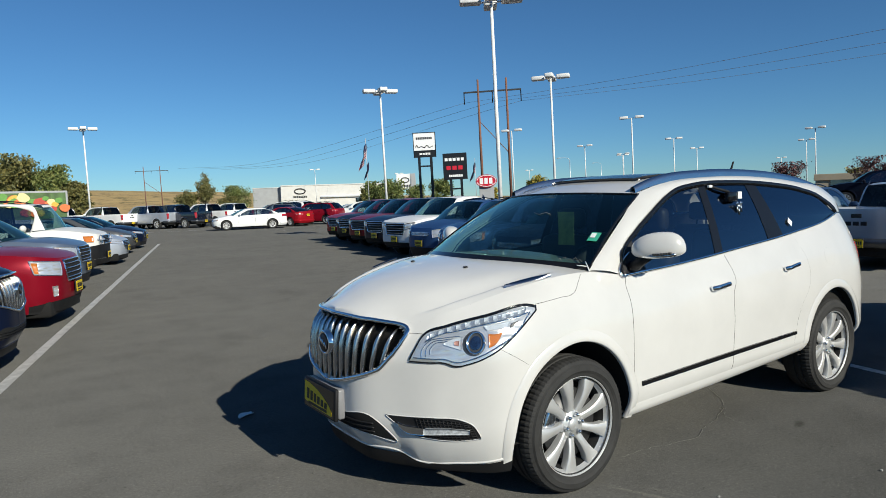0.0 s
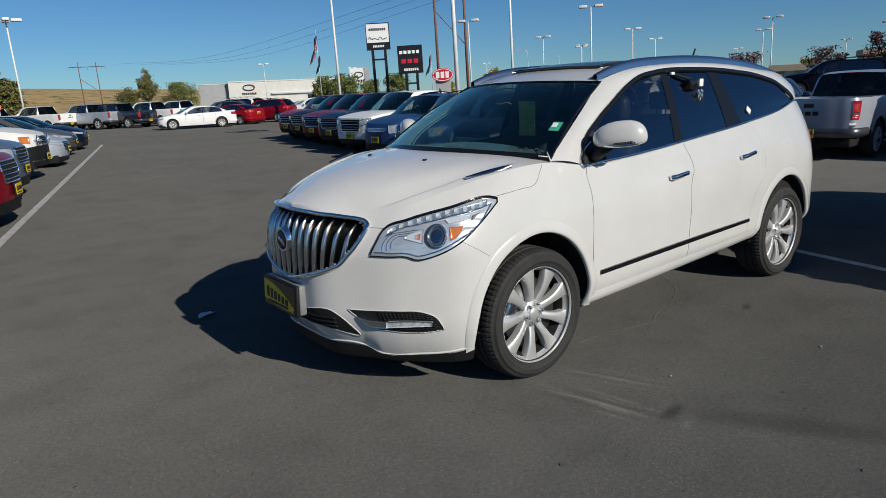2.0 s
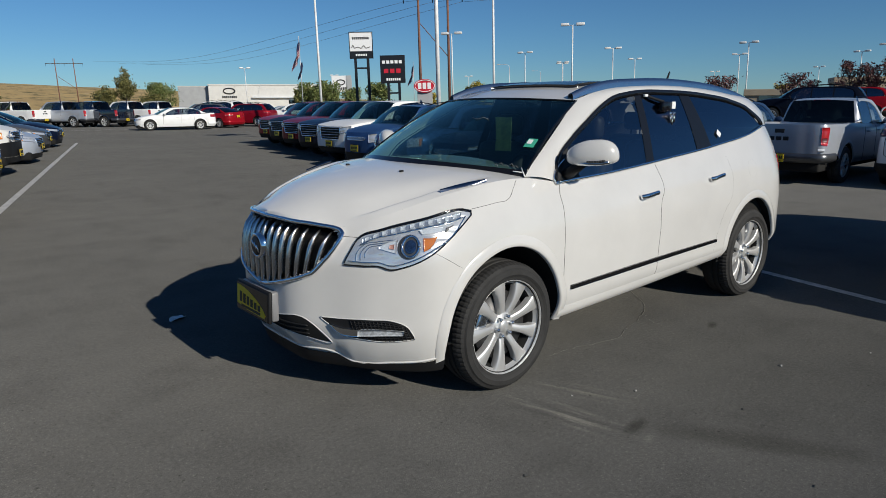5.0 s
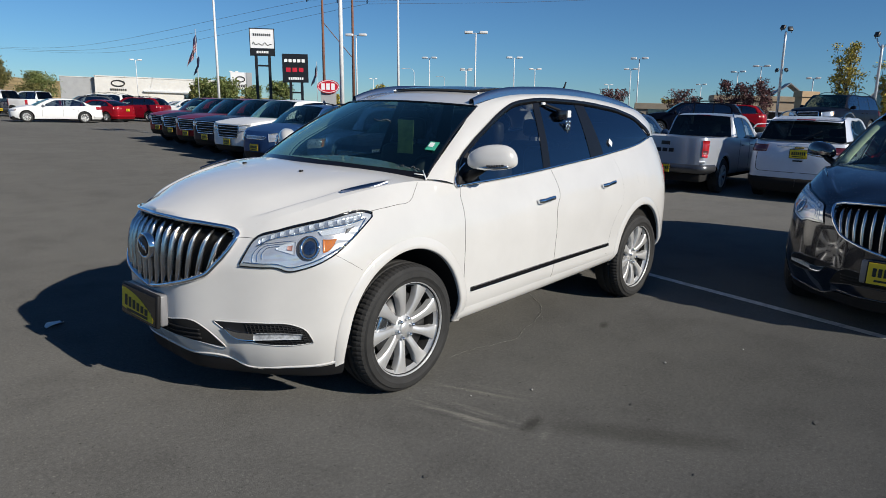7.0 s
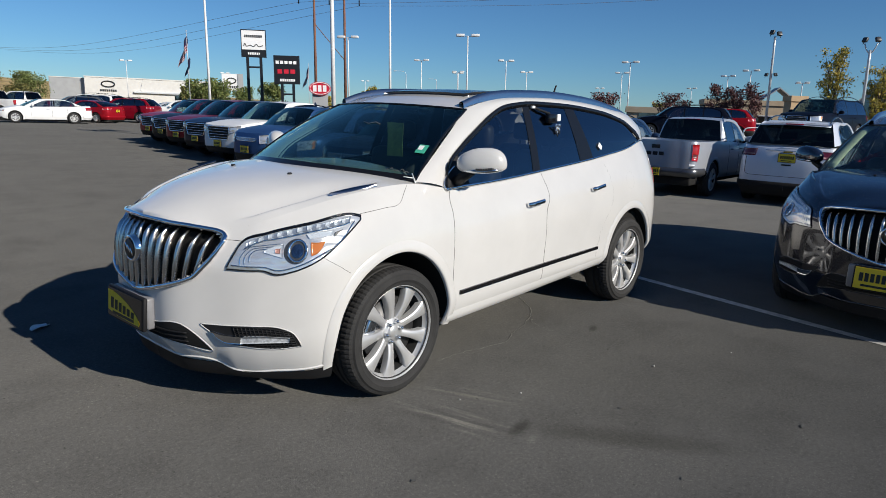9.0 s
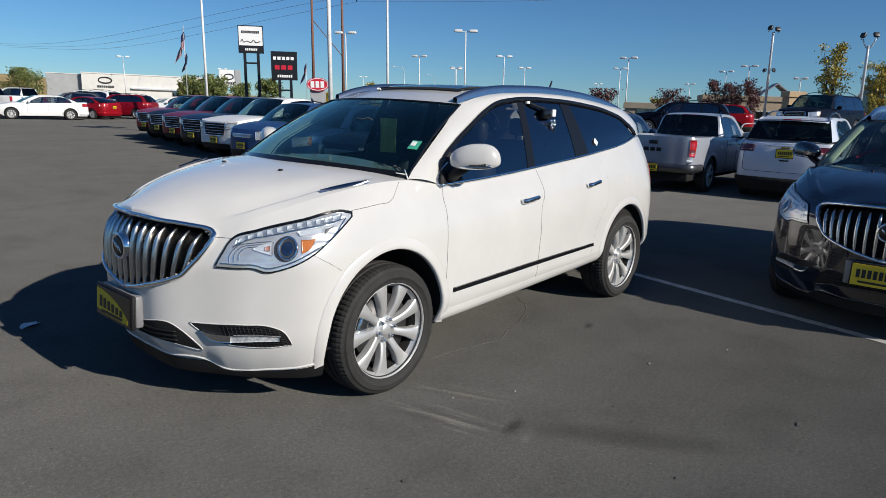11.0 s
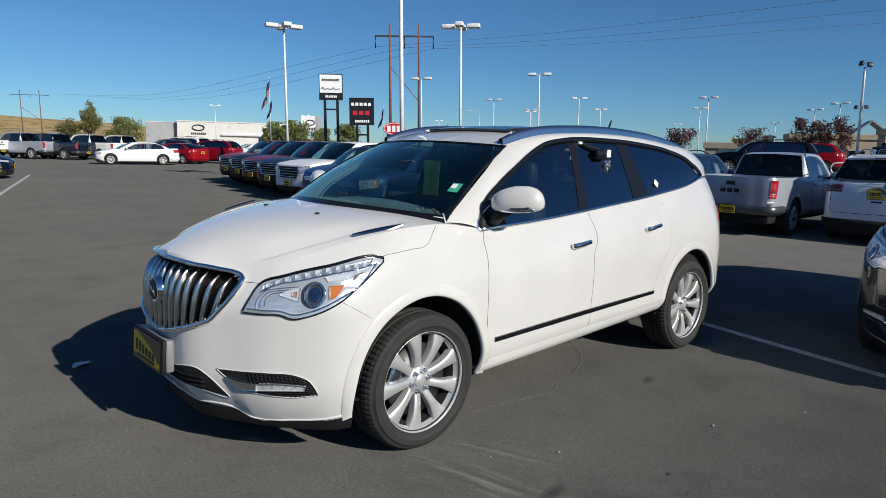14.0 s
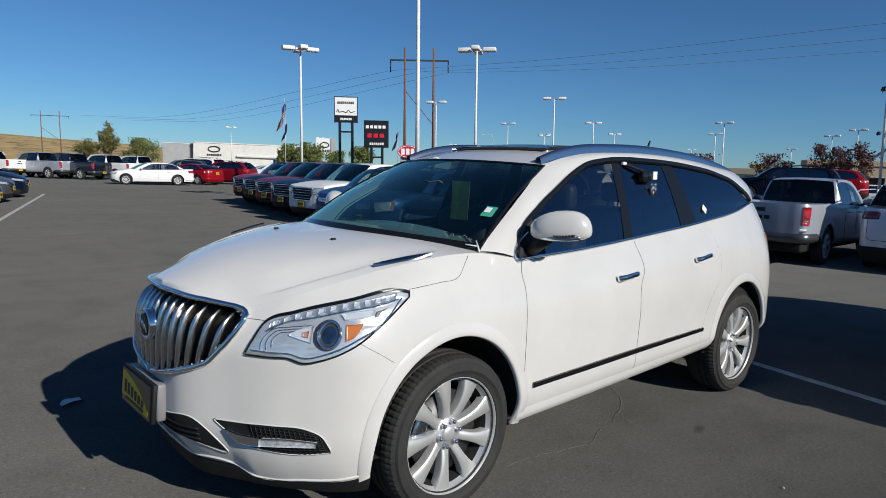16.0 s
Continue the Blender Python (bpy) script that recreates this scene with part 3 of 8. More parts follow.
def rim_data(rim, w, spokes=10, twist=0.0, mat=None, inset=0.0):
    """An alloy rim: barrel, lip, broad flat spokes, hub and nuts in one casting."""
    o = -w / 2 + inset
    edge = -w / 2 + 0.006
    pieces = [lathe([(rim + 0.002, edge + 0.012), (rim, edge + 0.006), (rim - 0.004, edge + 0.008), (rim - 0.010, o + 0.012), (rim - 0.026, o + 0.034)], 72)]
    # alloy barrel set to liner black, shade between the spokes put into its colour
    barrel = lathe([(rim - 0.026, o + 0.034), (rim - 0.044, o + 0.07), (rim - 0.04, o + 0.2)], 72)
    hub = 0.29 * rim
    pieces.append(lathe([(0.001, o + 0.018), (hub * 0.40, o + 0.019), (hub * 0.47, o + 0.026), (hub * 0.50, o + 0.036), (hub * 0.95, o + 0.032), (hub * 1.05, o + 0.044), (hub, o + 0.09)], 40))
    for k in range(spokes):
        a = 2 * np.pi * k / spokes + twist
        s = np.linspace(0, 1, 9)
        rad = hub * 0.8 + (rim - 0.004 - hub * 0.8) * s
        half = (0.165 + 0.21 * s**2.2 - 0.03 * np.sin(np.pi * s)) * rim * 0.5 * (9 / spokes) ** 0.8
        y = o + 0.034 - 0.014 * np.sin(np.pi * s * 0.9) - 0.016 * s
        sweep = 0.035 * s**1.5
        rows = []
        for e, dy in ((-1.02, 0.045), (-1.0, 0.006), (-0.90, 0.0), (0.0, 0.002), (0.90, 0.0), (1.0, 0.006), (1.02, 0.045)):
            t = half * e
            ca, sa = np.cos(a + sweep), np.sin(a + sweep)
            rows.append(np.stack([rad * ca - t * sa, y + dy, rad * sa + t * ca], -1))
        pieces.append(grid(np.stack(rows, 1), flip=True))
    v, f, i = join(*[(*q, 0) for q in pieces], (*barrel, 1))
    return data("rim", v, f, mat or M_ALLOY, M_DEEPBLACK, index=i)


def nut_data(rim, w, inset=0.0):
    """A domed wheel nut in its well."""
    o = -w / 2 + inset
    return data("wheel_nut", *lathe([(0.001, o + 0.004), (0.008, o + 0.006), (0.0125, o + 0.015), (0.0140, o + 0.040)], 12), M_SATIN)


def disc_data(rim, w):
    o = -w / 2
    v, f = lathe([(0.001, o + 0.085), (rim * 0.72, o + 0.085), (rim * 0.72, o + 0.11), (rim * 0.2, o + 0.14)], 40)
    v2, f2 = lathe([(rim - 0.03, o + 0.15), (0.001, o + 0.16)], 40)
    c = block(-rim * 0.75, o + 0.06, -0.10, -rim * 0.45, o + 0.13, 0.10, 0.02)
    v, f, i = join((v, f, 0), (v2, f2, 1), (c[0], c[1], 2))
    return data("brake_disc", v, f, M_DARKMETAL, M_DEEPBLACK, M_SATIN, index=i)


def add_wheels(car, key, wb, track, r, rim, w, spokes, sides=(-1, 1), disc=True, mat=None, inset=0.0):
    for s in sides:
        for k, x in enumerate((0.0, wb)):
            m = Matrix.Translation((x, s * track, r - 0.004)) @ Matrix.Rotation(0 if s < 0 else math.pi, 4, "Z") @ Matrix.Rotation(0.35 + 0.5 * k, 4, "Y")
            me = kept(("wheel", key), lambda: tyre_data(r, w, rim))
            wheel = part("wheel", me, car, "", m)
            part("rim", kept(("rim", key), lambda: rim_data(rim, w, spokes, mat=mat, inset=inset)), wheel, "silver alloy rim")
            if disc:
                for j in range(6):
                    a = 2 * math.pi * (j + 0.5) / 6
                    part("wheel_nut", kept(("nut", key), lambda: nut_data(rim, w, inset)), wheel, "", Matrix.Translation((math.cos(a) * 0.062, 0, math.sin(a) * 0.062)))
                part("brake_disc", kept(("disc", key), lambda: disc_data(rim, w)), wheel)


def plate_parts(car, m, key="plate", wide=0.31, tall=0.16, dark=False):
    """A yellow dealer plate in a dark holder; its writing as plain bars. dark: a black one with a yellow field under an arc."""
    holder = part("plate_holder", kept((key, "holder"), lambda: data("plate_holder", *block(-0.012, -wide / 2 - 0.012, -tall / 2 - 0.012, 0.012, wide / 2 + 0.012, tall / 2 + 0.012, 0.008), M_BLACKPLASTIC)), car, "black plastic plate holder", m)
    part("plate", kept((key, "plate"), lambda: data("plate", *block(-0.018, -wide / 2, -tall / 2, -0.0125, wide / 2, tall / 2, 0.001, 1), M_TRIM if dark else M_YELLOW, smooth=False)), holder, "black dealer plate" if dark else "yellow dealer plate")
    if dark:
        arc = [(wide * (0.49 - 0.95 * s), tall * (-0.30 + 0.72 * math.cos(s * math.pi / 2) ** 0.7)) for s in np.linspace(0, 1, 14)]
        arc += [(-wide * 0.44, -tall * 0.42), (wide * 0.2, -tall * 0.40), (wide * 0.49, -tall * 0.30)]
        part("plate_field", data("plate_field", *outline_plate(arc, 0.0012, lambda p, q, c: (-0.0182 - c, p, q)), M_YELLOW, smooth=False), holder, "yellow field under an arc")

    def bars():
        rise = 0.10 if dark else 0.0
        pieces = [block(-0.0205, -wide * 0.42 + i * wide * 0.122, -tall * (0.14 + rise * (1.2 - 0.1 * i)), -0.0195 if dark else -0.0182, -wide * 0.42 + i * wide * 0.122 + wide * 0.085, tall * (0.26 - rise * (3.4 - 0.45 * i))) for i in range(1 if dark else 0, 7)]
        pieces.append(block(-0.0205, -wide * 0.30, -tall * 0.38, -0.0195 if dark else -0.0182, wide * 0.34, -tall * 0.28))
        v, f, _ = join(*pieces)
        return data("plate_print", v, f, M_INK, smooth=False)

    part("plate_print", kept((key, "bars"), bars), holder, "black printed bars")
    return holder


# ---------------------------------------------------------------- large crossover
HERO_CAB = Cab(
    outer=[(0.23, -0.85, 1.262), (0.455, -0.79, 1.405), (0.70, -0.722, 1.555), (0.95, -0.655, 1.706), (1.30, -0.625, 1.785), (1.80, -0.615, 1.82), (2.50, -0.615, 1.815),
           (3.10, -0.625, 1.765), (3.55, -0.64, 1.69), (3.72, -0.675, 1.57), (3.80, -0.67, 1.46)],
    dlo_top=[(0.48, 1.217), (0.55, 1.335), (0.745, 1.466), (0.945, 1.568), (1.155, 1.669), (1.29, 1.719), (1.52, 1.755), (2.04, 1.768), (2.59, 1.742), (2.985, 1.694), (3.28, 1.61), (3.42, 1.495)],
    dlo_bot=[(0.48, 1.217), (1.045, 1.241), (1.81, 1.295), (2.59, 1.360), (3.29, 1.452), (3.42, 1.485)],
    lean=(0.93, 1.1, 0.38),
    screen_low=(-0.02, 1.30), roof_mid=[(0.80, 1.728), (1.2, 1.815), (2.0, 1.845), (2.8, 1.825), (3.62, 1.73)], tail_low=(3.94, 1.44),
    panes=[], corner=(3, 8))
HUB, WB = 0.39, 3.02


def hero_meshes():
    """All mesh data of the crossover, made once."""
    sh, cab, k = HERO, HERO_CAB, {}
    half = [(0.0, 1.058), (0.20, 1.055), (0.39, 1.047), (0.56, 1.030), (0.615, 1.020), (0.650, 1.004), (0.658, 0.982), (0.645, 0.930), (0.618, 0.882), (0.572, 0.832), (0.53, 0.792), (0.44, 0.760), (0.34, 0.733), (0.20, 0.695), (0.08, 0.667), (0.0, 0.657)]
    edge_u = [(z, u) for u, z in half if (u, z) not in ((0.650, 1.004),)]
    brow = lambda u: float(np.interp(abs(u), [0, 0.20, 0.39, 0.56, 0.655], [1.058, 1.055, 1.047, 1.030, 1.0]))
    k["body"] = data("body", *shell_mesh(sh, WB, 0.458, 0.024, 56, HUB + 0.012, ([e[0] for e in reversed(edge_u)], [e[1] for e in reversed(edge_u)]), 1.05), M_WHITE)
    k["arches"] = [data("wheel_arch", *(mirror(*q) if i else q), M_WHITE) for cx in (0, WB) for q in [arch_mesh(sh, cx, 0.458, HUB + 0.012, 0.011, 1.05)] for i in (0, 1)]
    k["liners"] = [data("wheel_liner", *(mirror(*q) if i else q), M_DEEPBLACK) for cx in (0, WB) for q in [liner_mesh(sh, cx, 0.458, HUB + 0.012, 1.05)] for i in (0, 1)]
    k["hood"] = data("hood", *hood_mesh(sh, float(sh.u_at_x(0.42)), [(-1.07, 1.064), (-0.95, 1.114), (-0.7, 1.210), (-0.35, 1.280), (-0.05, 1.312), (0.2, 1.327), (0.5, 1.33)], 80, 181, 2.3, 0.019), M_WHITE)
    k["roof"] = data("roof", *cab.roof_mesh(), M_WHITE)
    k["pillars"] = [data("side_frame", *cab.frame_mesh(), M_WHITE), data("side_frame", *mirror(*cab.frame_mesh()), M_WHITE)]
    scr = cab.screen_net((0.23, -0.85, 1.262), (-0.06, 1.305), (0.95, -0.655, 1.706), (0.80, 1.728), 0.03)
    k["windscreen"] = data("windscreen", *grid(scr, flip=True), M_GLASS)
    q = scr.copy()
    edge = [q[i, j] for i, j in [(0, j) for j in range(10)] + [(i, 9) for i in range(1, 19)] + [(18, j) for j in range(8, -1, -1)]]
    k["screen_seal"] = data("screen_seal", *tube(np.array(edge) + (0, 0, 0.0), 0.008, 6), M_TRIM)
    back = cab.screen_net((3.79, -0.62, 1.46), (3.94, 1.44), (3.52, -0.60, 1.70), (3.62, 1.73), -0.01)
    k["rear_window"] = data("rear_window", *grid(back), M_BACKGLASS)
    panes = [("front_door_glass", (0.485, 1.50, 0.485, 1.575), M_DOORGLASS), ("window_pillar", (1.50, 1.60, 1.575, 1.66), M_PILLAR), ("rear_door_glass", (1.60, 2.24, 1.66, 2.19), M_PRIVACY),
             ("window_pillar", (2.24, 2.47, 2.19, 2.33), M_PILLAR), ("quarter_glass", (2.47, 3.40, 2.33, 3.40), M_PRIVACY)]
    k["panes"] = []
    for name, xs, mat in panes:
        p = cab.pane(*xs, off=0.0 if "glass" in name else 0.003)
        k["panes"].append((name, data(name, *grid(p), mat), data(name, *mirror(*grid(p)), mat)))
    # bright bead under the side glass and round it
    b = spline(cab.bot, 60)
    low = cab.side(b[:, 0], b[:, 1] - 0.006, 0.012)
    k["belt"] = [data("belt_moulding", *tube(low * (1, s, 1), 0.0085, 6, flat=(0.6, 1.2)), M_CHROME) for s in (1, -1)]
    t = spline(np.vstack([cab.top, cab.bot[-1:]]), 80)
    hi = cab.side(t[:, 0], t[:, 1], 0.008)
    k["surround"] = [data("window_surround", *tube(hi * (1, s, 1), 0.015, 6, flat=(0.45, 1.6)), M_TRIM) for s in (1, -1)]
    # sunroof and rails
    f, w = np.meshgrid(np.linspace(0.14, 0.50, 8), np.linspace(-0.66, 0.66, 13), indexing="ij")
    k["sunroof"] = data("sunroof", *slab(cab.roof_at(f, w, 0.022), cab.roof_at(f, w, -0.01), flip=True), M_TRIM)
    rail = spline([(0.96, -0.60, 1.745), (1.08, -0.60, 1.785), (1.25, -0.60, 1.822), (1.75, -0.60, 1.860), (2.4, -0.60, 1.858), (2.9, -0.605, 1.822), (3.3, -0.615, 1.757), (3.42, -0.62, 1.725)], 50)
    k["rails"] = []
    for s in (1, -1):
        top = np.stack([rail + (0, -0.022, -0.012), rail + (0, -0.016, 0.008), rail + (0, 0.0, 0.014), rail + (0, 0.016, 0.008), rail + (0, 0.022, -0.03)], 1)
        foot = rail.copy()
        foot[:, 2] = np.minimum(rail[:, 2] - 0.012, np.interp(rail[:, 0], [0.95, 1.3, 1.8, 2.5, 3.1, 3.55], [1.70, 1.785, 1.825, 1.82, 1.77, 1.69]))
        net = np.concatenate([(foot + (0, -0.025, -0.01))[:, None], top, (foot + (0, 0.025, -0.01))[:, None]], 1)
        v, fc = grid(net)
        k["rails"].append(data("roof_rail", *((v, fc) if s == 1 else mirror(v, fc)), M_SATIN))
    # door, hood and bumper gaps
    gaps = [[(2.25, 1.20), (2.225, 1.15), (2.23, 1.07), (2.22, 0.89), (2.215, 0.56), (2.21, 0.40)], [(3.325, 1.255), (3.35, 1.05), (3.325, 1.02), (3.29, 0.76), (3.275, 0.56), (3.27, 0.42)],
            [(1.79, 1.25), (1.755, 1.205), (1.72, 1.160), (1.695, 1.149), (1.60, 1.141), (1.40, 1.120)], [(1.20, 0.915), (1.30, 0.86), (1.37, 0.815)],
            [(4.36, 1.30), (4.40, 1.1), (4.36, 0.95), (4.22, 0.80), (4.13, 0.62), (4.09, 0.45)], [(0.655, 0.990), (0.71, 0.991), (0.768, 0.990)]]
    k["gaps"] = []
    for g in gaps:
        v, fc = on_shell(sh, g, {1.20: 0.0011, 1.79: 0.0014, 4.36: 0.0008}.get(g[0][0], 0.0019), -0.0005, 5, 30)
        k["gaps"] += [data("panel_gap", v, fc, M_DEEPBLACK), data("panel_gap", *mirror(v, fc), M_DEEPBLACK)]
    # side strip, handles, fuel flap
    k["strips"] = []
    for s in (1, -1):
        v, fc = raised(sh, [(2.285, 0.553), (3.05, 0.582), (4.12, 0.607)], [(2.285, 0.527), (3.05, 0.552), (4.12, 0.583)], 40, 4, 0.0, 0.012)
        k["strips"].append(data("side_moulding", *((v, fc) if s == 1 else mirror(v, fc)), M_TRIM))
    k["handles"] = []
    for u0, z0, dz in ((3.03, 1.045, 0.012), (4.0, 1.095, 0.016)):
        line = spline([(u0 + 0.015, z0), (u0 + 0.03, z0), (u0 + 0.12, z0 + dz * 0.6), (u0 + 0.20, z0 + dz), (u0 + 0.215, z0 + dz)], 20)
        off = np.interp(np.linspace(0, 1, 20), [0, 0.12, 0.88, 1], [0.008, 0.042, 0.042, 0.008])
        v, fc = tube(sh.at(line[:, 0], line[:, 1], off), 0.017, 8, flat=(0.6, 1.0))
        cup = lay(sh, [(u0 + 0.05, z0 + 0.045), (u0 + 0.20, z0 + 0.05)], [(u0 + 0.05, z0 - 0.03), (u0 + 0.20, z0 - 0.02)], 10, 6, 0.0006)
        k["handles"].append([(data("door_handle", *((v, fc) if s == 1 else mirror(v, fc)), M_CHROME), data("handle_recess", *(grid(cup) if s == 1 else mirror(*grid(cup))), M_WHITE)) for s in (1, -1)])
    ring = [(4.735 + 0.075 * np.cos(a), 1.135 + 0.075 * np.sin(a)) for a in np.linspace(0, 2 * np.pi, 33)]
    k["fuel"] = data("fuel_flap", *on_shell(sh, ring, 0.0008, -0.0004, 5, 66), plain("flap_gap", (0.42, 0.42, 0.41), 0.5))
    # grille: shield of upright bars in a bright frame
    def half_width(z):
        return float(np.interp(z, [e[0] for e in reversed(edge_u)], [e[1] for e in reversed(edge_u)]))

    loop = half[::-1] + [(-u, z) for u, z in half][1:]
    lp = np.array(loop)
    run = np.r_[0, np.cumsum(np.hypot(*np.diff(lp, axis=0).T))]
    lp = np.stack([np.interp(np.linspace(0, run[-1], 110), run, lp[:, i]) for i in (0, 1)], 1)
    pts = sh.at(np.abs(lp[:, 0]), lp[:, 1], np.full(110, 0.008))
    pts[:, 1] = np.where(lp[:, 0] < 0, -pts[:, 1], pts[:, 1])
    k["grille_frame"] = data("grille_frame", *tube(pts, 0.0125, 8), M_CHROME)
    back_net = lay(sh, [(-0.66, 0.99), (-0.4, 1.040), (0.0, 1.052), (0.4, 1.040), (0.66, 0.99)], [(-0.50, 0.74), (0.0, 0.645), (0.50, 0.74)], 40, 12, -0.06)
    k["grille_back"] = data("grille_back", *grid(back_net), M_DEEPBLACK)
    k["slats"] = []
    for i in range(17):
        u = -0.604 + 0.0755 * i + 1e-4
        z1 = brow(u) - 0.012
        zs = np.linspace(0.660, 0.982, 80)
        z0 = min(z for z in zs if half_width(z) >= abs(u) - 0.004)
        zz = np.linspace(z0 + 0.006, z1, 14)
        uu = np.full(14, u * 1.0) * (1 + 0.05 * np.sin(np.pi * (zz - z0) / (z1 - z0)))
        w = np.interp(zz, [z0, z0 + 0.03, z1 - 0.09, z1], [0.009, 0.0150, 0.0150, 0.007])
        uu = uu * (1 + 0.035 * np.clip((zz - z1 + 0.10) / 0.10, 0, 1))
        rows = []
        for e, off in ((-1.0, -0.034), (-1.0, -0.004), (-0.72, 0.006), (0.1, 0.010), (0.72, 0.004), (1.0, -0.006), (1.0, -0.034)):
            q = uu + e * w
            p = sh.at(np.abs(q), zz, off - 0.035 * np.clip((zz - z1 + 0.08) / 0.08, 0, 1) ** 2)
            p[:, 1] = np.where(q < 0, -p[:, 1], p[:, 1])
            rows.append(p)
        k["slats"].append(data("grille_slat", *grid(np.stack(rows, 1)), M_SLAT))
    e = lathe([(0.001, -0.006), (0.056, -0.006), (0.058, -0.012), (0.066, -0.016), (0.074, -0.010), (0.075, 0.02)], 40)
    shields = [tube([(dx - 0.012, -0.014, 0.03 - 0.012 * j), (dx + 0.010, -0.014, -0.032 + 0.012 * (2 - j))], 0.0075, 6) for j, dx in enumerate((-0.028, 0.0, 0.028))]
    v, fc, ix = join((e[0], e[1], 0), *[(a, b, 1) for a, b in shields])
    k["emblem"] = data("emblem", v, fc, M_CHROME, M_CHROME, index=ix)
    k["emblem_back"] = data("emblem_back", *lathe([(0.001, -0.009), (0.053, -0.009), (0.054, 0.0)], 32), M_INK)
    # headlamps
    top = [(0.722, 0.857), (0.746, 0.918), (0.775, 0.988), (0.905, 1.034), (1.10, 1.081), (1.345, 1.122), (1.400, 1.112)]
    bot = [(0.722, 0.848), (0.84, 0.847), (0.915, 0.848), (0.97, 0.831), (1.045, 0.846), (1.185, 0.908), (1.300, 0.995), (1.406, 1.088)]
    k["lamp"] = []
    for s in (1, -1):
        def sided(vf):
            return vf if s == 1 else mirror(*vf)
        lamp = data("headlight", *sided(grid(lay(sh, top, bot, 40, 12, 0.0035))), M_REFLECT)
        lens = data("lens", *sided(grid(lay(sh, top, bot, 40, 12, 0.014))), M_LENS)
        loop2 = np.vstack([spline(top, 40), spline(bot, 40)[::-1]])
        rim = data("lamp_bezel", *sided(tube(sh.at(loop2[:, 0], loop2[:, 1], np.full(80, 0.006)), 0.0042, 6)), M_TRIM)
        amber = data("indicator", *sided(raised(sh, [(1.128, 0.990), (1.165, 0.989), (1.203, 0.995)], [(1.136, 0.924), (1.165, 0.936), (1.188, 0.962)], 10, 6, 0.002, 0.009)), M_AMBER)
        mark = data("side_marker", *sided(raised(sh, [(0.962, 0.955), (0.986, 0.960)], [(0.962, 0.938), (0.986, 0.935)], 4, 4, 0.008, 0.015)), plain("rose_lens", (0.42, 0.22, 0.18), 0.3))
        ringpts = [(1.067 + 0.042 * np.cos(a), 0.949 + 0.051 * np.sin(a)) for a in np.linspace(0, 2 * np.pi, 25)]
        rr, aa = np.meshgrid(np.linspace(0.0, 0.034, 7), np.linspace(0, 2 * np.pi, 25), indexing="ij")
        dome = sh.at(1.067 + 0.85 * rr * np.cos(aa), 0.949 + rr * np.sin(aa), 0.003 + 0.009 * np.sqrt(np.maximum(0, 1 - (rr / 0.040) ** 2)))
        eye = data("projector", *sided(grid(dome)), plain("projector_glass", (0.03, 0.06, 0.13), 0.05, 0.6, vary=0.3, scale=30))
        rr2, aa2 = np.meshgrid(np.linspace(0.0, 1.0, 5), np.linspace(0, 2 * np.pi, 29), indexing="ij")
        dish = sh.at(1.060 + 0.058 * rr2 * np.cos(aa2), 0.947 + 0.062 * rr2 * np.sin(aa2), np.full(rr2.shape, 0.0052))
        bowl = data("projector_housing", *sided(grid(dish)), M_DARKMETAL)
        ring3 = data("projector_ring", *sided(on_shell(sh, ringpts, 0.0075, 0.007, 6, 40)), M_CHROME)
        upper = lambda u: float(np.interp(u, [q[0] for q in top], [q[1] for q in top]))
        us = np.linspace(0.805, 1.335, 16)
        band = data("lamp_band", *sided(raised(sh, [(u, upper(u) - 0.012) for u in us], [(u, upper(u) - 0.040 - 0.008 * (u - 0.8)) for u in us], 40, 4, 0.004, 0.007)), M_LAMPBAND)
        led = []
        for i in range(11):
            u = 0.82 + 0.046 * i
            z0, z1 = upper(u) - 0.016, upper(u + 0.027) - 0.016
            led.append(data("daytime_lamp", *sided(raised(sh, [(u, z0), (u + 0.027, z1)], [(u + 0.002, z0 - 0.018), (u + 0.027, z1 - 0.019)], 4, 4, 0.006, 0.0115)), M_LAMPCELL))
        ridge = []
        for i in range(3):
            e = 1 - 0.20 * i
            ridge.append(on_shell(sh, [(0.99, 0.925 + 0.058 * e), (0.90, 0.925 + 0.048 * e), (0.905 - 0.085 * e, 0.925 + 0.030 * e), (0.905 - 0.118 * e, 0.925 - 0.015 * e), (0.905 - 0.116 * e, 0.925 - 0.060 * e)], 0.0024, 0.005, 5, 24))
        ridge.append(on_shell(sh, [(0.80, 0.952), (0.87, 0.988), (0.96, 1.004), (1.13, 1.040), (1.29, 1.066), (1.35, 1.082)], 0.0045, 0.007, 5, 40))
        ridge.append(on_shell(sh, [(0.745, 0.868), (0.84, 0.866), (0.92, 0.866), (0.975, 0.852), (1.045, 0.866), (1.18, 0.926), (1.30, 1.0), (1.365, 1.085)], 0.0045, 0.005, 5, 44))
        bar = data("lamp_bar", *sided(raised(sh, [(1.10, 1.026), (1.17, 1.036), (1.245, 1.043)], [(1.12, 1.006), (1.17, 1.010), (1.235, 1.018)], 10, 6, 0.004, 0.012)), M_LAMPCELL)
        v, fc, _ = join(*ridge)
        rib = data("reflector_rib", *sided((v, fc)), M_CHROME)
        # thin dark wedge laid on the reflector, not sunk into it
        wedge = data("lamp_wedge", *sided(raised(sh, [(1.250, 1.036), (1.300, 1.050)], [(1.243, 1.008), (1.250, 1.012)], 5, 5, 0.003, 0.006)), M_DARKMETAL)
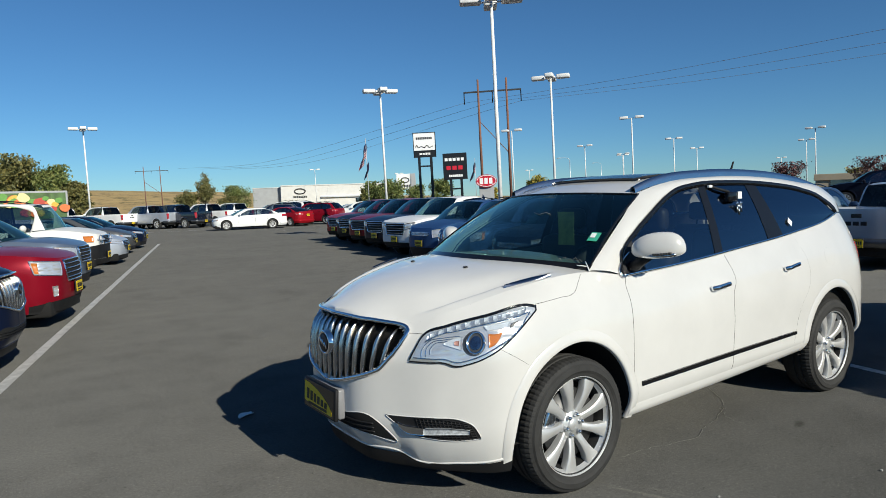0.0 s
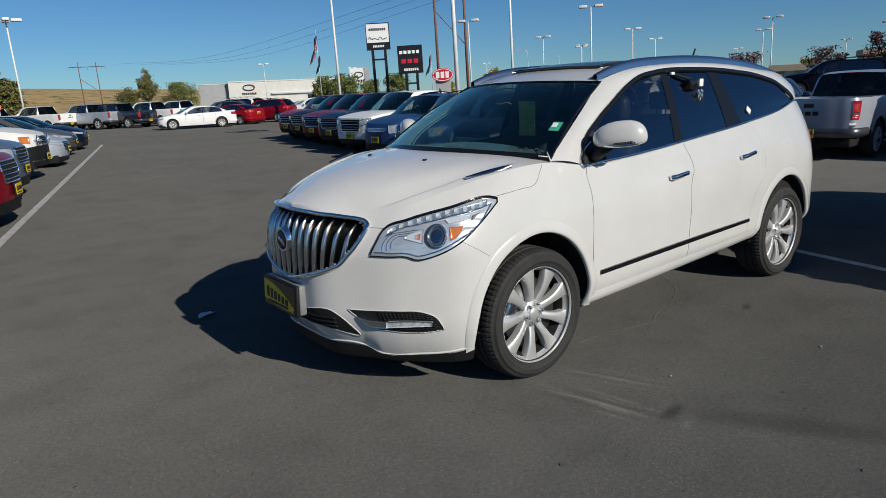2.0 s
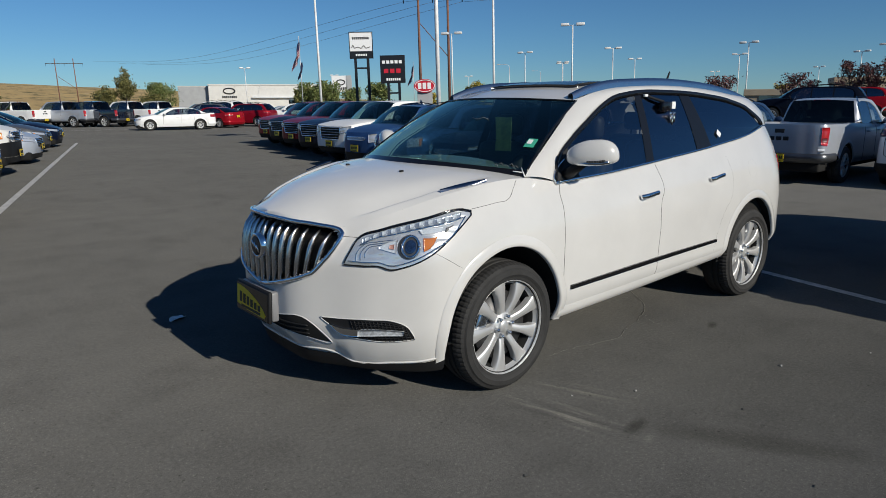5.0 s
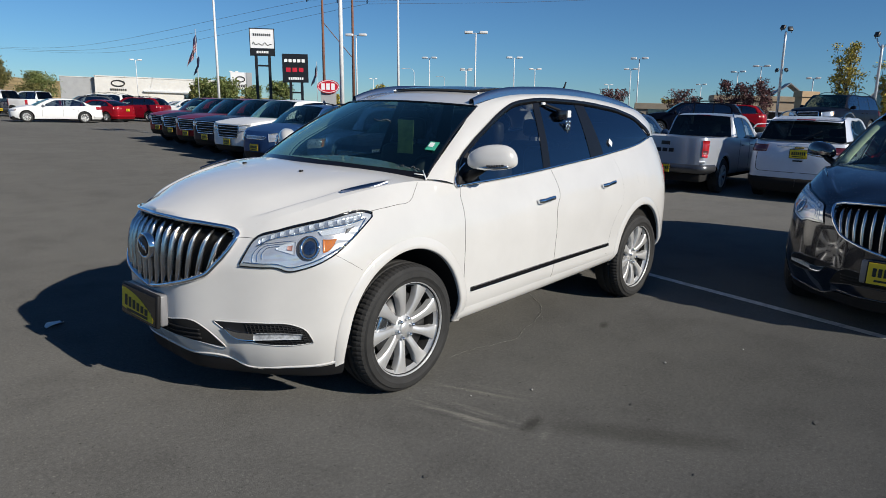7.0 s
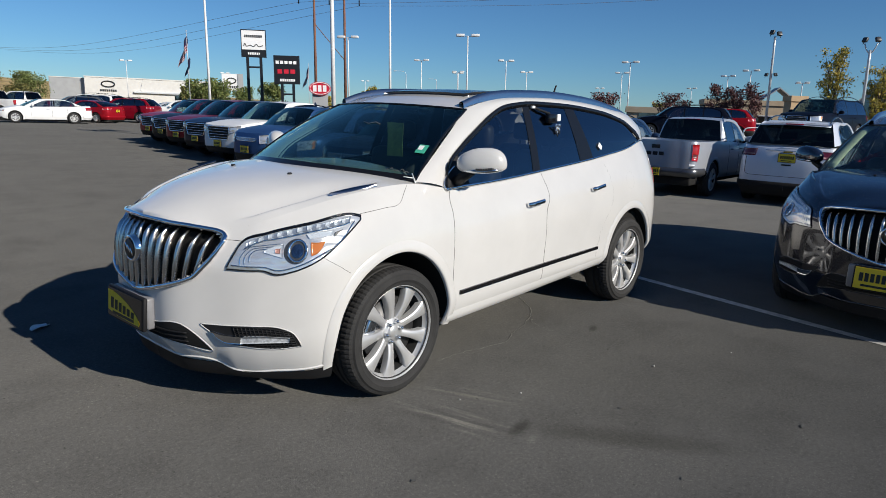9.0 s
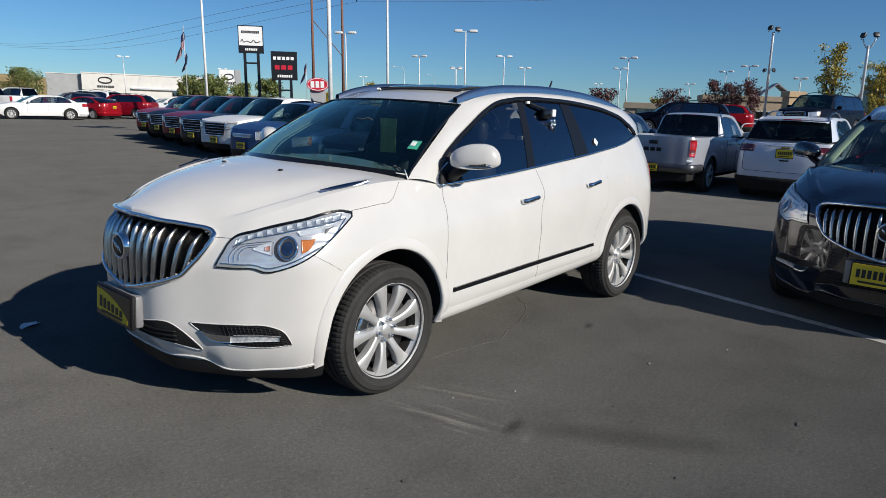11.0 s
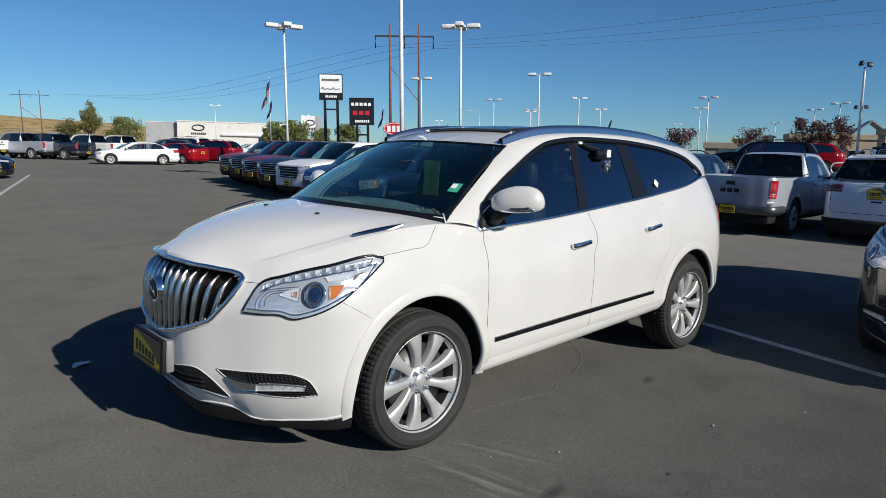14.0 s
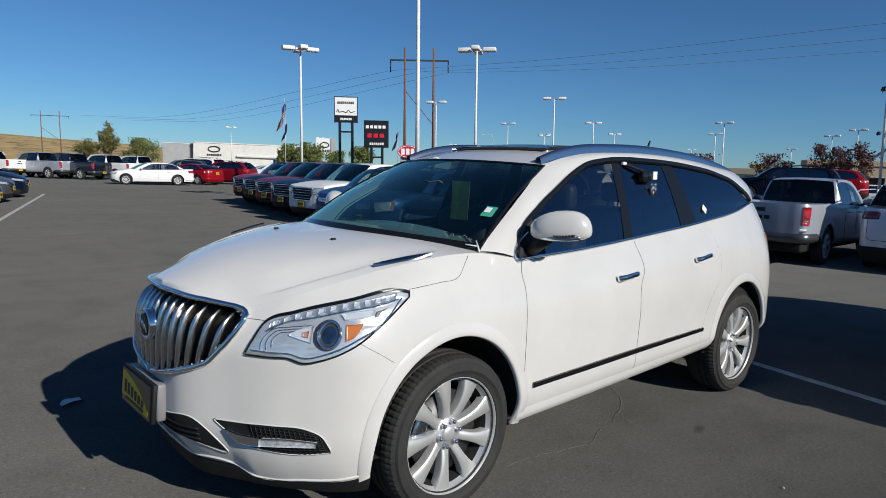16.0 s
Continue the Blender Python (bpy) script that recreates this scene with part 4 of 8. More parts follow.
        cone = data("bulb_reflector", *sided(raised(sh, [(0.905, 0.946), (0.95, 0.968), (1.0, 0.980)], [(0.905, 0.940), (0.95, 0.928), (1.0, 0.915)], 8, 6, 0.004, 0.010)), M_LAMPCELL)
        brow_line = data("lamp_brow", *sided(raised(sh, [(q[0], q[1] - 0.003) for q in top[1:]], [(q[0], q[1] - 0.010) for q in top[1:]], 30, 4, 0.001, 0.005)), M_TRIM)
        k["lamp"].append((lamp, lens, rim, amber, mark, eye, ring3, led, rib, brow_line, bowl, band, wedge, cone, bar))
    # fog lamps, lower intake, skirt
    k["fog"] = []
    ft = [(0.561, 0.538), (0.707, 0.541), (0.853, 0.547), (0.99, 0.541), (1.05, 0.514), (1.085, 0.458)]
    fb = [(0.565, 0.530), (0.655, 0.474), (0.70, 0.442), (0.815, 0.426), (0.96, 0.420), (1.088, 0.438)]
    for s in (1, -1):
        def sided(vf):
            return vf if s == 1 else mirror(*vf)
        bay = data("fog_lamp_bay", *sided(grid(lay(sh, ft, fb, 40, 10, 0.003))), M_BLACKPLASTIC)
        mesh_lines = []
        for i in range(9):
            a = i / 8
            mesh_lines.append(on_shell(sh, [(0.74 + 0.06 * a, 0.535 - 0.10 * a), (0.92, 0.538 - 0.108 * a), (1.03 + 0.045 * a, 0.522 - 0.078 * a)], 0.0028, 0.007, 4, 12))
        for i in range(15):
            u = 0.75 + 0.021 * i
            hi_, lo_ = np.interp(u, [q[0] for q in ft], [q[1] for q in ft]) - 0.008, np.interp(u + 0.012, [q[0] for q in fb], [q[1] for q in fb]) + 0.006
            mesh_lines.append(on_shell(sh, [(u, hi_), (u + 0.026, lo_)], 0.0028, 0.007, 4, 6))
        v, fc, _ = join(*mesh_lines)
        net = data("bay_mesh", *sided((v, fc)), M_BLACKPLASTIC)
        blade = data("chrome_blade", *sided(raised(sh, [(0.625, 0.505), (0.69, 0.490), (0.74, 0.488), (0.80, 0.488)], [(0.66, 0.472), (0.70, 0.448), (0.74, 0.445), (0.795, 0.447)], 16, 5, 0.0, 0.016)), M_CHROME)
        bar = data("running_lamp", *sided(raised(sh, [(0.793, 0.487), (0.909, 0.497), (1.035, 0.491)], [(0.788, 0.452), (0.907, 0.462), (1.03, 0.468)], 16, 4, 0.0, 0.018)), plain("lamp_white", (0.46, 0.48, 0.50), 0.2, vary=0.35, scale=60))
        loop2 = np.vstack([spline(ft, 30), spline(fb, 30)[::-1], [ft[0]]])
        lipv = data("bay_edge", *sided(tube(sh.at(loop2[:, 0], loop2[:, 1], np.full(len(loop2), 0.003)), 0.003, 6)), M_WHITE)
        k["fog"].append((bay, net, blade, bar, lipv))
    inlet = lay(sh, [(-0.52, 0.472), (-0.45, 0.511), (-0.15, 0.499), (0.15, 0.499), (0.45, 0.511), (0.52, 0.472)], [(-0.608, 0.377), (-0.42, 0.400), (0.42, 0.400), (0.608, 0.377)], 60, 8, 0.003)
    k["inlet"] = data("lower_intake", *grid(inlet), M_DEEPBLACK)
    bars = [on_shell(sh, [(0.02, 0.474 - 0.026 * i), (0.3, 0.474 - 0.026 * i), (0.46, 0.476 - 0.026 * i)], 0.005, 0.006, 5) for i in range(3)]
    k["inlet_bars"] = [data("intake_bar", *(b if s else mirror(*b)), M_BLACKPLASTIC) for b in bars for s in (0, 1)]
    loop3 = [(0.0, 0.398), (0.42, 0.398), (0.608, 0.375), (0.525, 0.470), (0.45, 0.513), (0.15, 0.500), (0.0, 0.500)]
    v, fc = on_shell(sh, loop3, 0.003, 0.001, 6, 40)
    k["inlet_edge"] = data("intake_edge", *both(v, fc), M_WHITE)
    us = np.linspace(0, 1.30, 50)
    zt = np.interp(us, [0, 0.25, 0.62, 0.69, 0.98, 1.30], [0.297, 0.297, 0.290, 0.252, 0.262, 0.292])
    rows = []
    for s, off in ((0.0, 0.006), (0.3, 0.004), (0.75, -0.006), (1.0, -0.02)):
        rows.append(sh.at(us, zt + (0.205 - zt) * s, np.full(50, off)))
    k["skirt"] = data("bumper_skirt", *both(*grid(np.stack(rows, 1))), M_BLACKPLASTIC)
    v, fc = on_shell(sh, [(0.0, 0.303), (0.3, 0.303), (0.61, 0.297), (0.69, 0.260), (0.98, 0.270), (1.28, 0.300)], 0.007, 0.0, 6, 50)
    k["lip"] = data("bumper_lip", *both(v, fc), M_WHITE)
    us2 = np.linspace(float(sh.u_at_x(0.46)), float(sh.u_at_x(2.55)), 40)
    zb = sh.low(us2)
    rows = [sh.at(us2, zb + d, np.full(40, o)) for d, o in ((0.08, 0.001), (0.05, 0.012), (0.015, 0.012), (-0.02, -0.02), (-0.05, -0.12))]
    k["rocker"] = [data("rocker_panel", *(mirror(*q) if i else q), M_WHITE) for q in [grid(np.stack(rows, 1))] for i in (0, 1)]
    # floor pan under the body
    v, fc = block(-0.70, -0.60, 0.24, 3.8, 0.60, 0.42, 0.05)
    k["pan"] = data("underbody", v, fc, M_DEEPBLACK)
    # tail
    k["tail"] = []
    L = sh.length
    for s in (1, -1):
        v, fc = raised(sh, [(L - 0.93, 1.20), (L - 0.8, 1.21), (L - 0.5, 1.2)], [(L - 0.90, 1.0), (L - 0.8, 0.99), (L - 0.5, 1.0)], 20, 6, 0.0, 0.012)
        k["tail"].append(data("tail_lamp", *((v, fc) if s == 1 else mirror(v, fc)), M_REDLENS))
    # mirrors
    k["mirror"] = []
    th, ph = np.meshgrid(np.linspace(0, np.pi, 16), np.linspace(0, 2 * np.pi, 25), indexing="ij")
    sx, sy, sz = np.sin(th) * np.cos(ph), np.cos(th), np.sin(th) * np.sin(ph)
    sq = lambda a, e: np.sign(a) * np.abs(a) ** e
    cap = np.stack([0.080 * sq(sx, 0.85), 0.156 * sq(sy, 0.85), np.where(sz > 0, (0.100 - 0.022 * sy) * sq(sz, 0.95), (0.060 + 0.012 * sy) * sq(sz, 0.6))], -1)
    turn = np.array(Euler((0, 0, radians(30))).to_matrix())
    cap = cap @ turn.T + (0.63, -1.045, 1.375)
    for s in (1, -1):
        v, fc = grid(cap, flip=True)
        v, fc = (v, fc) if s == 1 else mirror(v, fc)
        shell_ = data("door_mirror", v, fc, M_WHITE)
        a = spline([(0.545, -0.965, 1.335), (0.548, -1.02, 1.333), (0.580, -1.10, 1.335), (0.630, -1.165, 1.345)], 16)
        v, fc = tube(a * (1, s, 1), 0.012, 6, flat=(0.8, 1.0))
        lamp = data("mirror_lamp", v, fc, M_SATIN)
        v, fc = tube(np.array([(0.60, -0.88, 1.25), (0.60, -0.93, 1.285), (0.60, -0.99, 1.325)]) * (1, s, 1), (0.05, 0.042, 0.04), 10, flat=(1.3, 0.7))
        foot = data("mirror_foot", v, fc, M_BLACKPLASTIC)
        tri = HERO_CAB.pane(0.49, 0.72, 0.49, 0.66, 0.008)
        v, fc = grid(tri)
        sail = data("mirror_sail", *((v, fc) if s == 1 else mirror(v, fc)), M_BLACKPLASTIC)
        seg = [block(-0.009, -0.007, -0.006, 0.009, 0.007, 0.006, 0.002) for _ in range(7)]
        rows = []
        for i, (bv, bf) in enumerate(seg):
            q = a[7 + i] + (-0.012, -0.004, 0.012)
            rows.append((np.array(bv) + q, bf))
        beads = [data("indicator_bead", v * (1, s, 1), fc if s == 1 else [tuple(reversed(q)) for q in fc], M_DARKMETAL) for v, fc in rows]
        k["mirror"].append((shell_, lamp, foot, sail, beads))
    # hood vents, washers, antenna
    k["vents"] = []
    for s in (1, -1):
        us3 = np.linspace(0, 1, 12)
        x = -0.335 + 0.27 * us3
        y = -(0.745 + 0.09 * us3)
        z = 1.218 + 0.047 * us3 + 0.004 * np.sin(np.pi * us3)
        wd = 0.001 + 0.0095 * np.sin(np.pi * np.clip(us3, 0.02, 0.98)) ** 0.8
        net = np.stack([np.stack([x - wd * 0.2, y - wd, z - 0.012], 1), np.stack([x, y - wd * 0.5, z + 0.001], 1), np.stack([x, y + wd * 0.5, z + 0.006], 1), np.stack([x, y + wd, z - 0.002], 1)], 1)
        v, fc = grid(net)
        k["vents"].append(data("hood_vent", *((v, fc) if s == 1 else mirror(v, fc)), plain("smoked_chrome", (0.30, 0.31, 0.34), 0.12, 1.0, vary=0.05)))
    k["washer"] = data("washer_nozzle", *block(-0.013, -0.010, -0.010, 0.013, 0.010, 0.007, 0.005), M_BLACKPLASTIC)
    k["antenna"] = data("antenna", *tube([(0, 0, -0.02), (0.015, 0, 0.02), (0.10, 0, 0.18)], (0.024, 0.013, 0.007), 8), M_BLACKPLASTIC)
    # cabin
    v, fc = block(0.05, -0.80, 0.85, 0.72, 0.80, 1.235, 0.10, 3)
    w2 = block(0.0, -0.74, 1.1, 0.5, 0.74, 1.262, 0.05, 2)
    v, fc, _ = join((v, fc), w2)
    k["dash"] = data("dashboard", v, fc, M_DASH)
    v, fc = block(0.3, -0.86, 0.45, 3.7, 0.86, 0.62, 0.05)
    doorl = block(0.5, -0.90, 0.6, 3.5, -0.84, 1.19, 0.02)
    doorr = block(0.5, 0.84, 0.6, 3.5, 0.90, 1.19, 0.02)
    v, fc, _ = join((v, fc), doorl, doorr)
    k["tub"] = data("cabin_floor", v, fc, M_LEATHER)
    seat = join(block(-0.25, -0.26, 0.62, 0.28, 0.26, 0.86, 0.07, 3), block(0.22, -0.25, 0.75, 0.42, 0.25, 1.36, 0.08, 3), block(0.33, -0.13, 1.40, 0.44, 0.13, 1.58, 0.045, 3),
                tube([(0.37, -0.05, 1.3), (0.385, -0.05, 1.45)], 0.008), tube([(0.37, 0.05, 1.3), (0.385, 0.05, 1.45)], 0.008))
    k["seat"] = data("seat", seat[0], seat[1], plain("grey_leather", (0.05, 0.047, 0.044), 0.5, relief=0.2))
    a = np.linspace(0, 2 * np.pi, 33)
    wheel = np.stack([0.05 * np.sin(a), 0.185 * np.cos(a), 0.18 * np.sin(a)], 1)
    v, fc, _ = join(tube(wheel, 0.014, 6), block(-0.03, -0.07, -0.06, 0.03, 0.07, 0.05, 0.02), tube([(0, -0.18, 0), (0, 0.18, 0)], 0.014), tube([(0, 0, 0), (-0.2, 0, -0.09)], 0.03))
    k["steering"] = data("steering_wheel", v, fc, M_LEATHER)
    return k


def crossover(m, coat, label, bracket=True, extras=False, group=""):
    k = kept("crossover", hero_meshes)
    car = thing("crossover", m, label, "car", group)

    def put_part(name, me, parent=None, lab="", colour=False, mm=None):
        ob = part(name, me, parent or car, lab, mm)
        if colour:
            painted(ob, coat)
        return ob

    put_part("body", k["body"], colour=True)
    for me in k["arches"]:
        put_part("wheel_arch", me, colour=True)
    for me in k["liners"]:
        put_part("wheel_liner", me)
    for name in ("hood", "roof"):
        put_part(name, k[name], colour=True)
    for me in k["pillars"]:
        put_part("side_frame", me, colour=True)
    put_part("underbody", k["pan"])
    pane = put_part("windscreen", k["windscreen"], lab="clear windscreen glass")
    if not extras:
        painted(pane, M_CLEARSCREEN)
    put_part("screen_seal", k["screen_seal"])
    put_part("rear_window", k["rear_window"])
    for name, a, b in k["panes"]:
        put_part(name, a)
        put_part(name, b)
    for a in k["belt"]:
        put_part("belt_moulding", a, lab="bright metal moulding")
    for a in k["surround"]:
        put_part("window_surround", a)
    put_part("sunroof", k["sunroof"], lab="dark glass sunroof")
    for a in k["rails"]:
        put_part("roof_rail", a, lab="silver roof rail")
    for a in k["gaps"]:
        put_part("panel_gap", a)
    for a in k["strips"]:
        put_part("side_moulding", a, lab="black side moulding")
    for pair in k["handles"]:
        for h, c in pair:
            ob = put_part("door_handle", h, lab="chrome door handle")
            put_part("handle_recess", c, ob, colour=True)
    put_part("fuel_flap", k["fuel"])
    g = put_part("grille", k["grille_back"], lab="waterfall grille in a chrome frame")
    put_part("grille_frame", k["grille_frame"], g, "chrome frame")
    for a in k["slats"]:
        put_part("grille_slat", a, g)
    e = HERO.at(0.0, 0.885)
    put_part("emblem", k["emblem"], g, "round chrome emblem", mm=Matrix.Translation((float(e[0]) - 0.021, 0, 0.885)) @ Matrix.Rotation(radians(-90), 4, "Z"))
    put_part("emblem_back", k["emblem_back"], g, mm=Matrix.Translation((float(e[0]) - 0.03, 0, 0.885)) @ Matrix.Rotation(radians(-90), 4, "Z"))
    for s in (0, 1):
        lamp, lens, rim, amber, mark, eye, ring, led, rib, brow_line, bowl, band, wedge, cone, bar = k["lamp"][s]
        h = put_part("headlight", lamp, lab="clear headlight with amber indicator")
        for nm, me in (("lens", lens), ("lamp_bezel", rim), ("indicator", amber), ("side_marker", mark), ("projector", eye), ("projector_ring", ring), ("reflector_rib", rib), ("lamp_brow", brow_line), ("projector_housing", bowl), ("lamp_band", band), ("lamp_wedge", wedge), ("bulb_reflector", cone), ("lamp_bar", bar)):
            put_part(nm, me, h)
        for me in led:
            put_part("daytime_lamp", me, h)
        bay, net, blade, bar, edge = k["fog"][s]
        fg = put_part("fog_lamp", bay, lab="fog lamp bay with chrome blade")
        for nm, me in (("bay_mesh", net), ("chrome_blade", blade), ("running_lamp", bar)):
            put_part(nm, me, fg)
        put_part("bay_edge", edge, fg, colour=True)
        put_part("tail_lamp", k["tail"][s], lab="red tail lamp")
        shell_, lampm, foot, sail, beads = k["mirror"][s]
        mi = put_part("door_mirror", shell_, colour=True)
        put_part("mirror_lamp", lampm, mi)
        put_part("mirror_foot", foot, mi)
        for me in beads:
            put_part("indicator_bead", me, mi)
        put_part("mirror_sail", sail, mi)
        put_part("hood_vent", k["vents"][s], lab="smoked chrome hood vent")
        put_part("washer_nozzle", k["washer"], mm=Matrix.Translation((-0.262, 0.30 * (2 * s - 1), 1.286)))
    i = put_part("lower_intake", k["inlet"])
    for a in k["inlet_bars"]:
        put_part("intake_bar", a, i)
    put_part("intake_edge", k["inlet_edge"], i, colour=True)
    put_part("bumper_skirt", k["skirt"], lab="black plastic skirt")
    put_part("bumper_lip", k["lip"], colour=True)
    for a in k["rocker"]:
        put_part("rocker_panel", a, colour=True)
    put_part("antenna", k["antenna"], mm=Matrix.Translation((3.1, 0.0, 1.80)))
    put_part("dashboard", k["dash"])
    put_part("cabin_floor", k["tub"])
    for x, y in ((1.05, -0.40), (1.05, 0.40), (2.0, -0.42), (2.0, 0.42), (2.85, -0.35), (2.85, 0.35)):
        put_part("seat", k["seat"], mm=Matrix.Translation((x, y, 0.02)))
    put_part("steering_wheel", k["steering"], mm=Matrix.Translation((0.78, -0.40, 1.17)) @ Matrix.Rotation(radians(-20), 4, "Y"))
    add_wheels(car, "crossover", WB, 0.852, 0.394, 0.288, 0.255, 9, inset=0.024)
    # plate on its bracket under the grille
    if bracket:
        plate_parts(car, Matrix.Translation((-1.125, 0.03, 0.545)) @ Matrix.Rotation(radians(4), 4, "Y"), "dark_plate" if extras else "big_plate", 0.40 if extras else 0.31, 0.165, extras)
    if bracket:
        put_part("plate_bracket", kept("bracket", lambda: data("plate_bracket", *join(block(-1.115, -0.175, 0.455, -1.065, 0.24, 0.635, 0.012), block(-1.09, -0.15, 0.445, -1.0, 0.21, 0.52, 0.012))[:2], plain('grey_bracket', (0.20, 0.20, 0.21), 0.45))), lab="grey plastic bracket")
    # bright edge at the foot of the side glass
    for s in (1, -1):
        tip = HERO_CAB.side(np.array([0.60, 0.52, 0.465, 0.47, 0.52]), np.array([1.345, 1.30, 1.235, 1.208, 1.207]), 0.014) * (1, s, 1)
        put_part("window_tip", data("window_tip", *tube(spline(tip, 20), 0.0055, 6), M_CHROME))
    if extras:
        windscreen_bits(car)
    else:
        for q in (1, -1):
            line_ = spline([(0.34, -0.775, 1.30), (0.60, -0.715, 1.47), (0.92, -0.635, 1.655), (1.10, -0.60, 1.70)], 16) * (1, q, 1)
            put_part("pillar_trim", kept(("trim", q), lambda: data("pillar_trim", *tube(line_, 0.045, 8, flat=(1.0, 0.45)), M_BEIGE)), lab="pale beige pillar trim")
        put_part("headliner", kept("headliner", lambda: data("headliner", *slab(HERO_CAB.roof_at(*np.meshgrid(np.linspace(0.04, 0.96, 8), np.linspace(-0.9, 0.9, 9), indexing="ij"), -0.02), HERO_CAB.roof_at(*np.meshgrid(np.linspace(0.04, 0.96, 8), np.linspace(-0.9, 0.9, 9), indexing="ij"), -0.035), flip=True), M_BEIGE)), lab="pale beige roof lining")
    return car


def windscreen_bits(car):
    """Stickers, a hanging tag and a key box, as a car for sale carries them."""
    def card(name, origin, across, down, thick, mat, lab, bend=0.0):
        o, a, d = (Vector(q) for q in (origin, across, down))
        nrm = a.cross(d).normalized()
        rows = [[tuple(o + a * s + d * t + nrm * bend * math.sin(3 * t + 2 * s)) for t in np.linspace(0, 1, 7)] for s in np.linspace(0, 1, 4)]
        p = np.array(rows)
        return part(name, data(name, *slab(p, p + np.array(nrm) * thick), mat, smooth=False), car, lab)

    net = HERO_CAB.screen_net((0.23, -0.85, 1.262), (-0.06, 1.305), (0.95, -0.655, 1.706), (0.80, 1.728), 0.03, 241, 121)

    def spot(a, b, off):
        return net[int(round(a * 240)), int(round(b * 120))] + np.array((-0.5, -0.25, 0.83)) * off

    def patch(name, a0, a1, b0, b1, off, mat, lab, n=4):
        p = np.array([[spot(a, b, off) for b in np.linspace(b0, b1, 4)] for a in np.linspace(a0, a1, n)])
        return part(name, data(name, *slab(p + np.array((-0.5, -0.25, 0.83)) * 0.002, p), mat, smooth=False), car, lab)

    patch("screen_border", 0.0, 1.0, 0.0, 0.055, 0.002, M_TRIM, "black border of the windscreen", 60)
    patch("windscreen_sticker", 0.020, 0.056, 0.300, 0.400, 0.004, M_GREEN, "green sticker")
    patch("sticker_field", 0.034, 0.052, 0.330, 0.380, 0.008, M_PAPER, "white field of a sticker")
    for k, (a, b) in enumerate(((0.030, 0.075), (0.045, 0.088), (0.060, 0.072), (0.078, 0.085), (0.092, 0.070))):
        pts = [spot(a, b, 0.006), spot(a + 0.008, b + 0.02, 0.006), spot(a + 0.014, b + 0.004, 0.006)]
        part("chalk_mark", data("chalk_mark", *tube(pts, 0.0022, 5), plain("chalk", (0.14, 0.15, 0.15), 0.8)), car, "faint chalk mark")
    pts = [spot(0.30, 0.62, 0.004), spot(0.335, 0.64, 0.004), spot(0.36, 0.61, 0.004), spot(0.40, 0.63, 0.004)]
    part("chalk_mark", data("chalk_mark", *tube(pts, 0.003, 5), plain("chalk", (0.14, 0.15, 0.15), 0.8)), car, "faint chalk mark")
    card("price_tag", (0.66, -0.19, 1.60), (0.0, -0.15, 0.0), (-0.11, -0.11, -0.225), 0.003, plain("yellow_card", (0.22, 0.25, 0.08), 0.6, vary=0.35, scale=14), "faded yellow hanging tag", 0.006)
    part("wiper_tip", data("wiper_tip", *join(tube([(0.22, -0.87, 1.262), (0.265, -0.80, 1.308)], 0.0045, 6), tube([(0.24, -0.83, 1.285), (0.195, -0.795, 1.293)], 0.0035, 6))[:2], M_PAPER), car, "pale wiper tip")
    side_y = lambda z: -(0.93 - 0.38 * (z - 1.1))
    hook = [(1.70, side_y(1.745) - 0.014, 1.748), (1.78, side_y(1.72) - 0.022, 1.725), (1.90, side_y(1.69) - 0.025, 1.70)]
    box = part("key_box", data("key_box", *block(1.84, side_y(1.66) - 0.055, 1.625, 1.96, side_y(1.66) - 0.01, 1.70, 0.012), M_TRIM), car, "black key lock box on the window")
    part("hook", data("hook", *tube(spline(hook, 12), 0.011, 6), M_BLACKPLASTIC), box)
    part("tag", data("tag", *block(1.95, side_y(1.66) - 0.06, 1.645, 2.0, side_y(1.66) - 0.05, 1.70, 0.004), M_PAPER, smooth=False), box, "white paper tag")
    part("clip", data("clip", *block(1.68, side_y(1.74) - 0.028, 1.735, 1.72, side_y(1.74) - 0.008, 1.755, 0.004), M_PAPER), box)
    for i in range(3):
        x, z = 1.935 + 0.024 * i, 1.61 - 0.022 * (i % 2)
        v, f, _ = join(lathe([(0.001, -0.004), (0.015, -0.004), (0.015, 0.002)], 12), tube([(0, 0, -0.012), (0.004 * i, 0, -0.065)], 0.0065, 5))
        part("key", data("key", v, f, M_SATIN), box, "", Matrix.Translation((x, side_y(1.58) - 0.03, z)))
    q = HERO_CAB.side(np.array([2.575, 2.61, 2.645, 2.61]), np.array([1.44, 1.475, 1.44, 1.405]), 0.019)
    part("glass_sticker", data("glass_sticker", *slab(q[[0, 1, 3, 2]].reshape(2, 2, 3), q[[0, 1, 3, 2]].reshape(2, 2, 3) + (0, -0.002, 0)), M_PAPER, smooth=False), car, "small white sticker")


